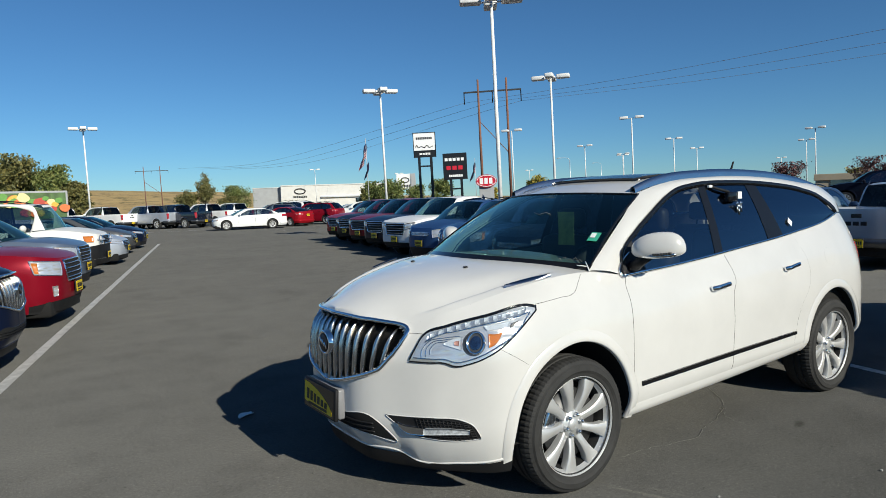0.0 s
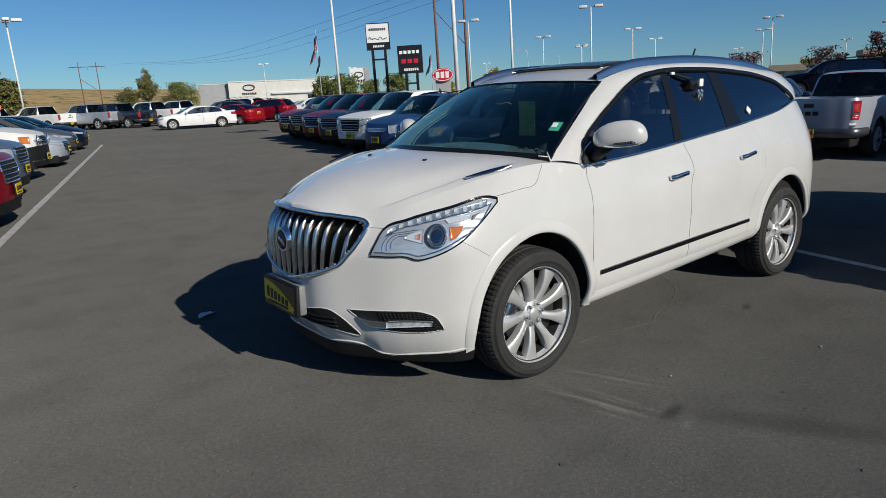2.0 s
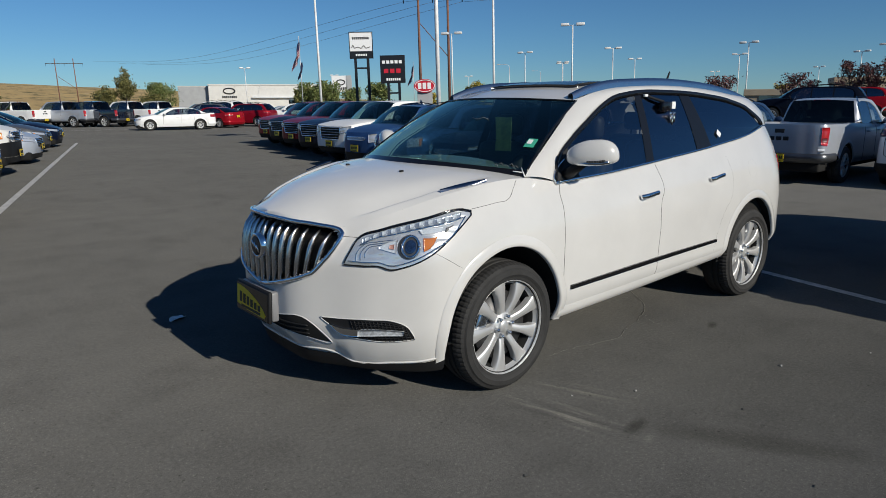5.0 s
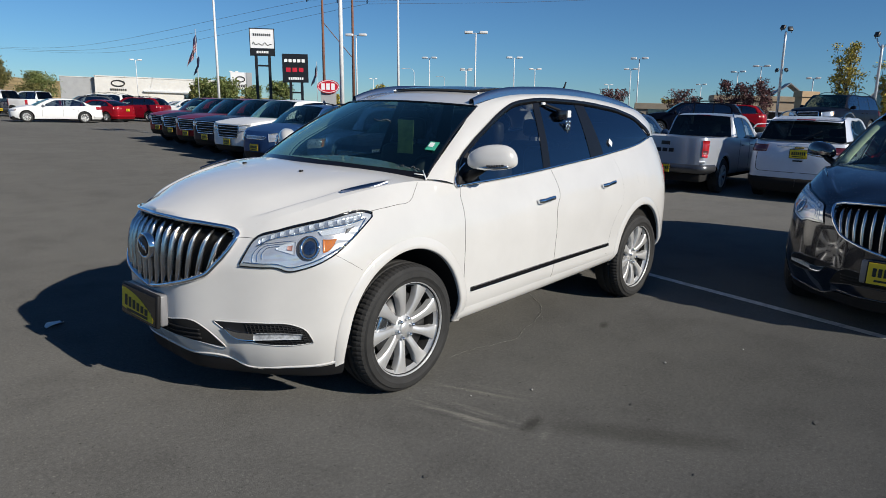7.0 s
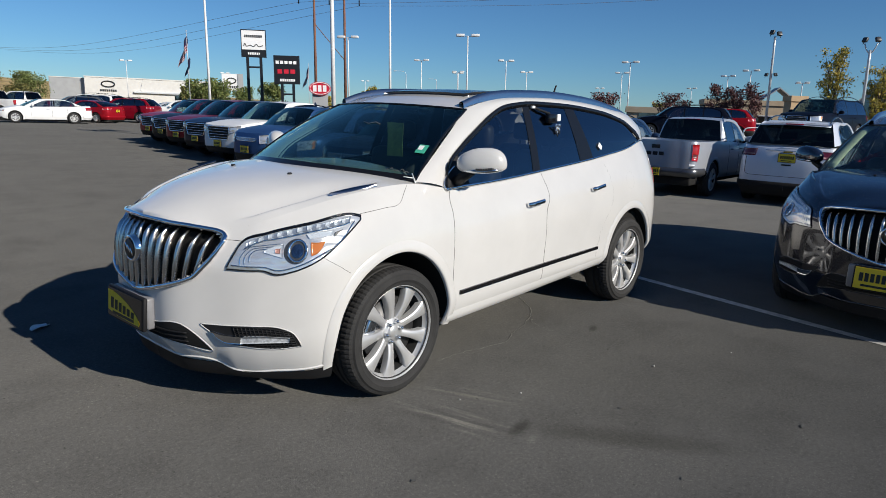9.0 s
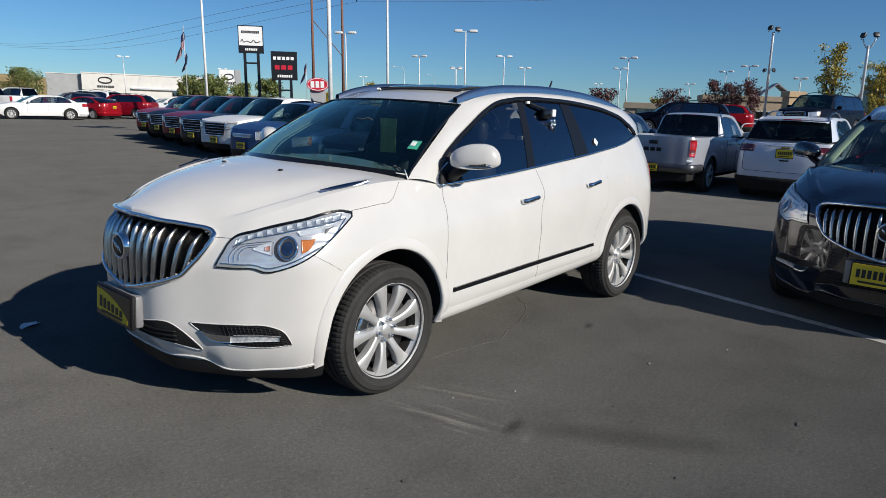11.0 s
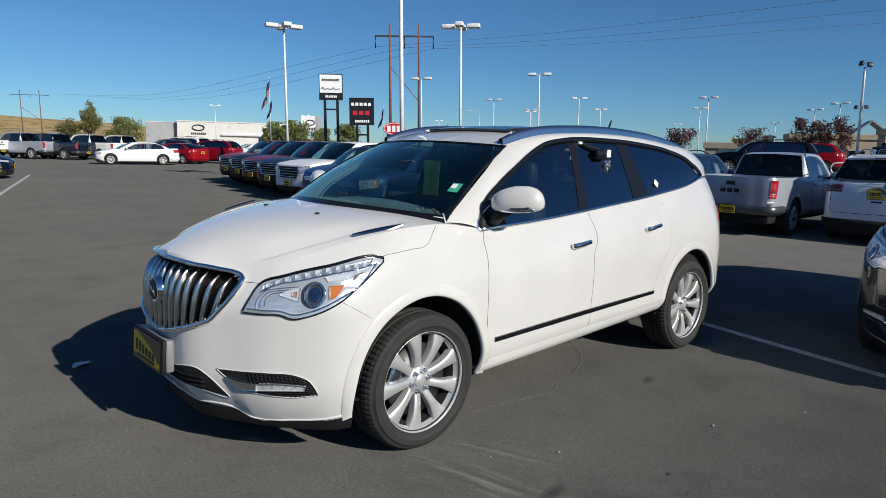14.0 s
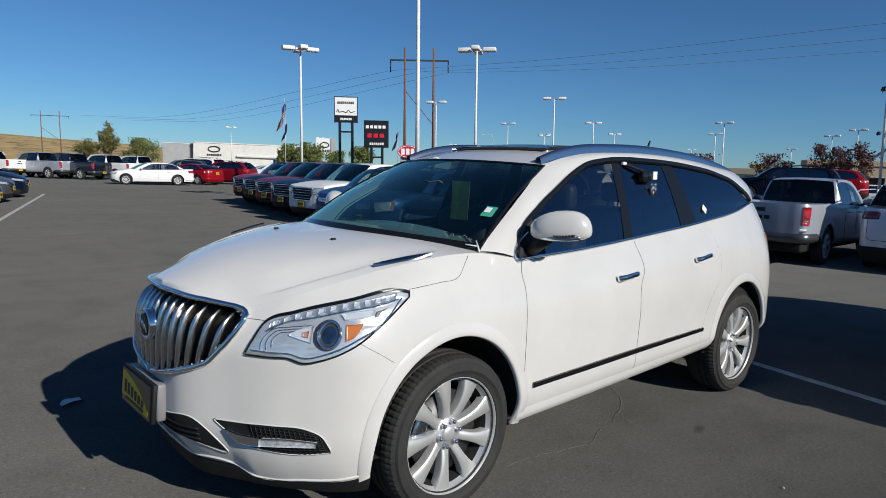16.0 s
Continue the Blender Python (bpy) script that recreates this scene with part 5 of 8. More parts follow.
# ---------------------------------------------------------------- other vehicles
class Spec:
    """Sizes of a common kind of car, from which its shell and glass house follow."""

    def __init__(self, kind, F, WB, R, W, zf, zc, xc, b1, b2, x1, x2, zr, xb, zd, xe, r, sill, arch=None):
        self.kind, self.F, self.WB, self.R, self.W, self.zf, self.zr, self.xb, self.r, self.zd, self.zc, self.xc = kind, F, WB, R, W, zf, zr, xb, r, zd, zc, xc
        E = WB + R
        blunt = 0.6 if kind == "pickup" else 0.85 if kind == "suv" else 1.0
        plan = [(-F, 0), (-F + 0.02, -0.36 * W), (-F + 0.09 * blunt, -0.64 * W), (-F + 0.28 * blunt, -0.85 * W), (-F * 0.42, -0.955 * W), (-0.2, -0.985 * W), (0.2, -W), (0.55, -W), (1.1, -W),
                (WB * 0.6, -W), (WB - 0.4, -W), (WB + 0.2, -0.995 * W), (WB + 0.62 * R, -0.975 * W), (E - 0.14 * blunt, -0.87 * W), (E - 0.022, -0.5 * W), (E - 0.003, -0.15 * W), (E, 0)]
        if kind == "pickup":
            plan[1:5] = [(-F + 0.015, -0.45 * W), (-F + 0.05, -0.72 * W), (-F + 0.13, -0.89 * W), (-F * 0.45, -0.97 * W)]
        zx = lambda x: float(np.interp(x, [-F, -F + 0.25, xc - 0.2, xc + 0.3, xb - 0.05, xb + 0.12, E], [zf, zf + 0.05, zc, b1, b2, b2 + (zd - b2) * 0.7, zd]))
        inset = lambda x: float(np.interp(x, [-F, -0.1, xc + 0.3, xb, E], [0.06 if kind != 'pickup' else 0.04, 0.11 if kind != 'pickup' else 0.07, 0.085, 0.085 if kind != "pickup" else 0.04, 0.07 if kind != "pickup" else 0.03]))
        top = []
        for i, (x, y) in enumerate(plan):
            e = inset(x)
            xx = x + ((0.06 if i < 3 else 0.04 if i == 3 else 0) if kind != 'pickup' else 0.025 if i < 4 else 0) - ((0.06 if kind != "pickup" else 0.01) if i > 12 else 0)
            top.append((xx, y * (1 - e / W) if y else 0.0, zx(x)))
        self.shell = Shell(plan, top, [(-F, sill), (0.4, sill + 0.02), (WB + 0.40, sill + 0.05), (WB + 0.46, 0.60), (E, 0.62)] if kind == "pickup" else [(-F, sill), (0.4, sill + 0.02), (E, sill + 0.05)], zm=0.72 * zf if kind == "sedan" else 0.75 * zf, power=5.0 if kind == "pickup" else 2.6, tuck=0.05, chin=0.07)
        yb, yr = W - 0.075, 0.71 * W
        k = (yb - yr) / (zr - 0.06 - b1)
        xm = (x1 + x2) / 2
        self.cab = Cab(
            outer=[(xc, -0.87 * W, zc + 0.005), ((xc + x1) / 2, -0.795 * W, (zc + zr) / 2 - 0.015), (x1, -0.70 * W, zr - 0.07), (x1 + 0.25, -0.675 * W, zr - 0.035), (xm, -0.665 * W, zr - 0.02), (x2 - 0.2, -0.665 * W, zr - 0.04),
                   (x2, -0.67 * W, zr - 0.075), ((x2 + xb) / 2, -0.73 * W, (zr + b2) / 2 - 0.02), (xb + 0.02, -0.80 * W, b2 + 0.005)],
            dlo_top=[(xc + 0.30, b1 + 0.012), (x1 - 0.02, zr - 0.24), (x1 + 0.22, zr - 0.13), (xm, zr - 0.085), *([(xe - 0.22, zr - 0.095), (xe - 0.04, zr - 0.14)] if kind == "pickup" else [(xe - 0.35, zr - 0.125), (xe - 0.1, zr - 0.22)]), (xe, b2 + 0.05)],
            dlo_bot=[(xc + 0.30, b1 + 0.012), ((xc + xe) / 2, (b1 + b2) / 2 + 0.012), (xe, b2 + 0.02)],
            lean=(yb, b1, k), screen_low=(xc - 0.22, zc + 0.03), roof_mid=[(x1 - 0.08, zr - 0.035), (xm, zr), (x2 + 0.05, zr - 0.05)], tail_low=(xb + 0.1, b2), panes=[], corner=(2, 6))
        self.x1, self.x2, self.xe, self.b1, self.b2 = x1, x2, xe, b1, b2
        self.arch = arch or r + 0.065


SPECS = {
    "sedan": Spec("sedan", 0.92, 3.1, 1.08, 0.94, 0.76, 0.99, 0.50, 0.97, 1.05, 1.28, 2.72, 1.47, 3.58, 1.07, 3.18, 0.335, 0.20),
    "small_sedan": Spec("sedan", 0.90, 2.78, 1.0, 0.91, 0.76, 0.99, 0.42, 0.97, 1.05, 1.15, 2.45, 1.46, 3.28, 1.08, 2.85, 0.325, 0.20),
    "pickup": Spec("pickup", 0.92, 3.26, 1.18, 0.935, 1.06, 1.20, 0.42, 1.17, 1.22, 1.02, 2.20, 1.77, 2.34, 1.24, 2.22, 0.385, 0.36),
    "big_pickup": Spec("pickup", 0.98, 3.70, 1.25, 1.00, 1.12, 1.27, 0.45, 1.24, 1.28, 1.05, 2.50, 1.92, 2.75, 1.31, 2.60, 0.40, 0.40),
    "suv": Spec("suv", 0.90, 2.86, 0.93, 0.925, 1.02, 1.16, 0.36, 1.13, 1.22, 0.98, 3.18, 1.70, 3.56, 1.18, 3.25, 0.365, 0.26),
    "long_suv": Spec("suv", 1.00, 3.02, 1.10, 0.99, 1.02, 1.20, 0.36, 1.17, 1.27, 0.98, 3.62, 1.77, 3.94, 1.18, 3.55, 0.385, 0.28),
    "big_suv": Spec("suv", 0.98, 3.30, 1.35, 1.01, 1.12, 1.26, 0.46, 1.22, 1.27, 0.98, 4.25, 1.89, 4.46, 1.24, 4.20, 0.40, 0.36),
    "boxy_suv": Spec("suv", 0.88, 2.69, 1.05, 0.945, 1.10, 1.26, 0.30, 1.23, 1.26, 0.58, 3.05, 1.94, 3.50, 1.24, 3.10, 0.40, 0.36),
    "small_suv": Spec("suv", 0.86, 2.56, 0.84, 0.885, 0.96, 1.12, 0.30, 1.09, 1.17, 0.88, 2.75, 1.65, 3.18, 1.13, 2.88, 0.345, 0.24),
}


def spec_meshes(name):
    s = SPECS[name]
    sh, cab, k = s.shell, s.cab, {}
    hub = s.r
    k["body"] = data("body", *shell_mesh(sh, s.WB, s.arch, 0.055, 20, hub), M_WHITE)
    k["liner"] = [data("wheel_liner", *(mirror(*q) if i else q), M_DEEPBLACK) for x in (0, s.WB) for q in [liner_mesh(sh, x, s.arch, hub)] for i in (0, 1)]
    k["arch"] = [data("wheel_arch", *(mirror(*q) if i else q), M_WHITE) for x in (0, s.WB) for q in [arch_mesh(sh, x, s.arch, hub, 0.012)] for i in (0, 1)]
    u1 = float(sh.u_at_x(s.xc + 0.25))
    rise = 0.07 if s.kind != "pickup" else 0.05
    k["hood"] = data("hood", *hood_mesh(sh, u1, [(-s.F + 0.06, s.zf), (-s.F + 0.3, s.zf + 0.05 + rise * 0.6), (s.xc - 0.3, s.zc + rise * 0.55), (s.xc, s.zc + rise * 0.6), (s.xc + 0.3, s.zc + rise * 0.6)], 26, 21, 2.4 if s.kind != 'pickup' else 5.0), M_WHITE)
    k["roof"] = data("roof", *cab.roof_mesh(14, 13), M_WHITE)
    k["pillars"] = [data("side_frame", *cab.frame_mesh(30), M_WHITE), data("side_frame", *mirror(*cab.frame_mesh(30)), M_WHITE)]
    o = cab.outer
    k["screen"] = data("windscreen", *grid(cab.screen_net(o[0], cab.screen_low, o[2], cab.roof_mid[0], 0.03, 13, 6), flip=True), M_GLASS)
    k["back"] = data("rear_window", *grid(cab.screen_net(o[-1], cab.tail_low, o[6], cab.roof_mid[-1], -0.03, 13, 6)), M_BACKGLASS)
    t0 = s.xc + 0.30
    if s.kind == "suv":
        xs = [t0, t0 + (s.xe - t0) * 0.36, t0 + (s.xe - t0) * 0.69, s.xe - 0.01]
    else:
        xs = [t0, t0 + (s.xe - t0) * 0.53, s.xe - 0.01]
    k["panes"] = []
    for i, (a, b) in enumerate(zip(xs, xs[1:])):
        tint = M_DOORGLASS if i == 0 or s.kind == "sedan" else M_PRIVACY
        p = cab.pane(a + (0.03 if i else 0), b - 0.03, a + (0.03 if i else 0), b - 0.03, 0.0, 8, 5)
        k["panes"].append(("side_window", [data("side_window", *grid(p), tint), data("side_window", *mirror(*grid(p)), tint)]))
        if i < len(xs) - 2:
            q = cab.pane(b - 0.03, b + 0.03, b - 0.03, b + 0.03, 0.003, 4, 5)
            k["panes"].append(("window_pillar", [data("window_pillar", *grid(q), M_TRIM), data("window_pillar", *mirror(*grid(q)), M_TRIM)]))
    L = sh.length
    zf = s.zf
    # lamps
    hz = (zf - 0.03, zf - (0.13 if s.kind == "sedan" else 0.20 if s.kind == "pickup" else 0.25))
    k["head"], k["tail"] = [], []
    for sd in (1, -1):
        def sided(vf):
            return vf if sd == 1 else mirror(*vf)
        if s.kind == "pickup":
            rng = (0.57 * s.W, 0.98 * s.W)
        else:
            rng = (0.56 * s.W, 1.12 * s.W)
        a = raised(sh, [(rng[0], hz[0] - 0.02), (rng[1], hz[0] + 0.03)], [(rng[0] + 0.03, hz[1]), (rng[1] - 0.06, hz[1] + 0.05)], 14, 6, -0.004, 0.010)
        k["head"].append((data("headlight", *sided(a), M_REFLECT), data("indicator", *sided(raised(sh, [(rng[1] - (0.30 if name == "boxy_suv" else 0.11), hz[0] - 0.01), (rng[1] - 0.03, hz[0] + 0.0)], [(rng[1] - (0.28 if name == "boxy_suv" else 0.12), hz[1] + 0.06), (rng[1] - 0.07, hz[1] + 0.07)], 4, 4, 0.008, 0.014)), M_AMBER if s.kind != "pickup" else M_REFLECT),
                           data("lens_rim", *sided(on_shell(sh, straight([(rng[0], hz[0] - 0.02), (rng[1], hz[0] + 0.03), (rng[1] - 0.06, hz[1] + 0.05), (rng[0] + 0.03, hz[1]), (rng[0], hz[0] - 0.02)], 40), 0.006, 0.006, 5, 60)), M_TRIM if s.kind == "pickup" else M_CHROME)))
        if s.kind == "pickup":
            lo, hi, ua, ub = 0.82, s.zd - 0.06, L - s.W * 1.03, L - s.W * 0.83
        elif s.kind == "sedan":
            lo, hi, ua, ub = s.zd - 0.25, s.zd - 0.07, L - s.W * 1.22, L - s.W * 0.55
        else:
            lo, hi, ua, ub = 1.0, s.zd - 0.02, L - s.W * 1.25, L - s.W * 0.62
        a = raised(sh, [(ua, hi), (ub, hi)], [(ua + 0.04, lo), (ub, lo + 0.02)], 10, 6, -0.004, 0.014)
        k["tail"].append((data("tail_lamp", *sided(a), M_REDLENS), data("reversing_lamp", *sided(raised(sh, [(ua + 0.06, lo + (hi - lo) * 0.42), (ub - 0.02, lo + (hi - lo) * 0.42)], [(ua + 0.06, lo + (hi - lo) * 0.2), (ub - 0.02, lo + (hi - lo) * 0.22)], 6, 4, 0.010, 0.018)), plain("dull_lens", (0.14, 0.05, 0.06), 0.25))))
    k["fog"] = []
    if name in ("suv", "long_suv"):
        for sd in (1, -1):
            q = raised(sh, [(0.70 * s.W, 0.63), (0.80 * s.W, 0.63)], [(0.71 * s.W, 0.48), (0.79 * s.W, 0.48)], 6, 6, -0.004, 0.008)
            k["fog"].append(data("fog_lamp", *(q if sd == 1 else mirror(*q)), M_REFLECT))
    if name == "boxy_suv":
        for i, y in enumerate((-0.50, 0.50)):
            x0 = float(sh.at(0.5, hz[1] + 0.12)[0]) + 0.01
            v = np.array(lathe([(0.001, -0.02), (0.07, -0.005), (0.105, 0.03), (0.12, 0.03), (0.125, 0.0)], 24)[0])
            f = lathe([(0.001, -0.02), (0.07, -0.005), (0.105, 0.03), (0.12, 0.03), (0.125, 0.0)], 24)[1]
            dish = data("headlight", np.stack([x0 - v[:, 2], y + v[:, 0], hz[1] + 0.11 + v[:, 1]], 1), f, M_REFLECT)
            a = np.linspace(0, 2 * np.pi, 33)
            ring = data("lens_rim", *tube(np.stack([np.full(33, x0 - 0.03), y + 0.118 * np.cos(a), hz[1] + 0.11 + 0.118 * np.sin(a)], 1), 0.012, 6), M_CHROME)
            k["head"][i] = (dish, k["head"][i][1], ring)
    # grille with bars
    gz = (zf - 0.04, zf * (0.64 if s.kind == "pickup" else 0.66))
    if name == "small_suv":
        gz = (zf - 0.12, zf * 0.80)
    if name == "boxy_suv":
        gz = (zf - 0.05, zf - 0.24)
    gw = 0.54 * s.W if s.kind == "pickup" else 0.36 * s.W if name == "boxy_suv" else 0.46 * s.W
    k["grille"] = data("grille", *grid(lay(sh, [(-gw, gz[0]), (0, gz[0]), (gw, gz[0])], [(-gw * 0.85, gz[1]), (0, gz[1]), (gw * 0.85, gz[1])], 20, 6, 0.004)), M_DEEPBLACK)
    lp = [(-gw, gz[0]), (0, gz[0] + 0.004), (gw, gz[0]), (gw * 1.0, (gz[0] + gz[1]) / 2), (gw * 0.85, gz[1]), (0, gz[1]), (-gw * 0.85, gz[1]), (-gw, (gz[0] + gz[1]) / 2), (-gw, gz[0])]
    q = straight(lp, 60)

    def front(q, off):
        p = sh.at(np.abs(q[:, 0]), q[:, 1], np.full(len(q), off))
        p[:, 1] = np.where(q[:, 0] < 0, -p[:, 1], p[:, 1])
        return p

    k["grille_frame"] = data("grille_frame", *tube(front(q, 0.008), 0.015, 6), M_CHROME)
    k["bars"] = []
    for i in range(4):
        z = gz[1] + (gz[0] - gz[1]) * (i + 0.8) / 4.6
        q = np.stack([np.linspace(-gw * 0.93, gw * 0.93, 16), np.full(16, z)], 1)
        k["bars"].append(data("grille_bar", *tube(front(q, 0.010), 0.009 if s.kind == "pickup" else 0.011, 6), M_TRIM if name == "boxy_suv" else M_SATIN))
    # bumper band, lower intake, rear bumper
    bz = (gz[1] - 0.05, sh.sill[0][1] - 0.02)
    cap = bz[0] + 0.02 if name == "boxy_suv" else bz[1] + (bz[0] - bz[1]) * (0.42 if s.kind == "pickup" else 0.45)
    low = lay(sh, [(-1.2 * s.W, cap - 0.05), (-0.7 * s.W, cap), (0, cap), (0.7 * s.W, cap), (1.2 * s.W, cap - 0.05)], [(-1.2 * s.W, bz[1] + 0.01), (0, bz[1]), (1.2 * s.W, bz[1] + 0.01)], 40, 6, 0.006)
    k["lower"] = data("lower_bumper", *grid(low), M_BLACKPLASTIC)
    v, f = block(-s.F + 0.15, -0.82 * s.W, sh.sill[0][1] - 0.08, s.WB + s.R - 0.15, 0.82 * s.W, sh.sill[0][1] + 0.15, 0.04)
    k["pan"] = data("underbody", v, f, M_DEEPBLACK)
    us = np.linspace(L - s.W * 1.35, L, 26)
    tall = 0.665 if s.kind == "pickup" else 0.50
    rows = [sh.at(us, np.full(26, z), np.full(26, o_)) for z, o_ in ((tall, 0.0), (tall - 0.02, 0.035), (tall - 0.10, 0.045), (tall - 0.14, 0.035), (tall - (0.20 if s.kind == "pickup" else 0.26), -0.02))]
    # black suv bumper darkened to liner black, shade under the tail in its colour
    k["rear_bumper"] = data("rear_bumper", *both(*grid(np.stack(rows, 1))), plain("bumper_metal", (0.12, 0.125, 0.135), 0.3, 0.7) if s.kind == "pickup" else M_DEEPBLACK)
    # cabin
    seat = block(-0.1, -0.25, 0.5, 0.35, 0.25, 0.75, 0.06), block(0.25, -0.24, 0.6, 0.42, 0.24, s.b1 + 0.14, 0.06), block(0.32, -0.12, s.b1 + 0.17, 0.42, 0.12, s.b1 + 0.33, 0.04)
    v, f, _ = join(*seat)
    k["seat"] = data("seat", v, f, M_LEATHER)
    tub = block(s.xc - 0.1, -s.W + 0.15, 0.35, s.xb - 0.2, s.W - 0.15, 0.5, 0.03), block(s.xc - 0.1, -s.W + 0.16, 0.7, s.xc + 0.35, s.W - 0.16, s.b1 + 0.02, 0.06), \
        block(s.xc + 0.3, -s.W + 0.11, 0.5, s.xb - 0.25, -s.W + 0.15, s.b1 - 0.04, 0.01), block(s.xc + 0.3, s.W - 0.15, 0.5, s.xb - 0.25, s.W - 0.11, s.b1 - 0.04, 0.01)
    v, f, _ = join(*tub)
    k["tub"] = data("cabin", v, f, M_DASH)
    # deck behind the glass
    ub = float(sh.u_at_x(s.xb - 0.05))
    us = np.linspace(ub, L, 22)
    t = sh.crest(us)
    qq = np.linspace(-1, 1, 13)
    if s.kind == "pickup":
        rim = np.stack([t, t * (1, 0.90, 1) - ((t[:, 0:1] > s.WB + s.R - 0.2) * np.array([[0.08, 0, 0]])), t * (1, 0.90, 0) + (0, 0, 0.75) - ((t[:, 0:1] > s.WB + s.R - 0.2) * np.array([[0.08, 0, 0]]))], 1)
        v, f = both(*grid(rim, flip=True))
        fl = block(s.xb - 0.05, -s.W * 0.9, 0.70, s.WB + s.R - 0.05, s.W * 0.9, 0.76, 0.0)
        wall = block(s.xb - 0.02, -0.86 * s.W, 0.6, s.xb + 0.05, 0.86 * s.W, s.b2 + 0.01, 0.01)
        v, f, _ = join((v, f), fl, wall)
        k["deck"] = data("truck_bed", v, f, M_WHITE)
        v, f = both(*grid(lay(sh, [(L - s.W * 0.78, s.zd - 0.015), (L, s.zd - 0.015)], [(L - s.W * 0.78, 0.66), (L, 0.66)], 14, 6, 0.008)))
        k["gate"] = data("tailgate", v, f, M_WHITE)
        k["gate_handle"] = data("tailgate_handle", *block(-0.012, -0.10, -0.045, 0.012, 0.10, 0.045, 0.01), M_INK)
    else:
        z = t[:, 2:3] + 0.03 * (1 - np.abs(qq) ** 2)
        p = np.stack([np.broadcast_to(t[:, 0:1], z.shape), t[:, 1:2] * -qq, z], -1)
        k["deck"] = data("tail_deck", *grid(p, flip=True), M_WHITE)
    # mirrors, handles, gaps
    th, ph = np.meshgrid(np.linspace(0, np.pi, 9), np.linspace(0, 2 * np.pi, 13), indexing="ij")
    cap = np.stack([0.07 * np.sin(th) * np.cos(ph), 0.12 * np.cos(th), 0.085 * np.sin(th) * np.sin(ph)], -1) + (s.xc + 0.42, -s.W - 0.06, s.b1 + 0.09)
    v, f = grid(cap, flip=True)
    v, f, i = join((v, f, 0), (*tube([(s.xc + 0.46, -s.W + 0.1, s.b1 + 0.0), (s.xc + 0.44, -s.W + 0.0, s.b1 + 0.06)], 0.03, 6), 1))
    vm, fm = mirror(v, f)
    k["mirror"] = [data("door_mirror", v, f, M_WHITE, M_BLACKPLASTIC, index=i), data("door_mirror", vm, fm, M_WHITE, M_BLACKPLASTIC, index=i)]
    ends = [float(sh.u_at_x(s.xc + 0.32)), float(sh.u_at_x((s.xc + s.xe) / 2 + 0.1)), float(sh.u_at_x(min(s.WB - 0.35, s.xe)))]
    k["gaps"] = [data("panel_gap", *(mirror(*q) if i else q), M_DEEPBLACK) for u in ends for q in [on_shell(sh, [(u, s.b1 - 0.01), (u + 0.01, 0.8), (u - 0.01, 0.42)], 0.005, -0.0005, 4, 12)] for i in (0, 1)]
    k["handles"] = []
    for u in ends[1:]:
        line = np.array([(u - 0.30, s.b1 - 0.13), (u - 0.2, s.b1 - 0.125), (u - 0.1, s.b1 - 0.12)])
        v, f = tube(sh.at(line[:, 0], line[:, 1], np.array([0.012, 0.035, 0.012])), 0.014, 6)
        k["handles"].append([data("door_handle", v, f, M_WHITE), data("door_handle", *mirror(v, f), M_WHITE)])
    if s.kind == "suv":
        rail = spline([(s.x1 + 0.25, -0.60 * s.W, s.zr - 0.05), (s.x1 + 0.4, -0.6 * s.W, s.zr - 0.012), (s.x2 - 0.3, -0.6 * s.W, s.zr - 0.016), (s.x2 - 0.12, -0.6 * s.W, s.zr - 0.06)], 20)
        k["rails"] = [data("roof_rail", *tube(rail * (1, q_, 1), 0.016, 6), M_TRIM) for q_ in (1, -1)]
    else:
        k["rails"] = []
    return k


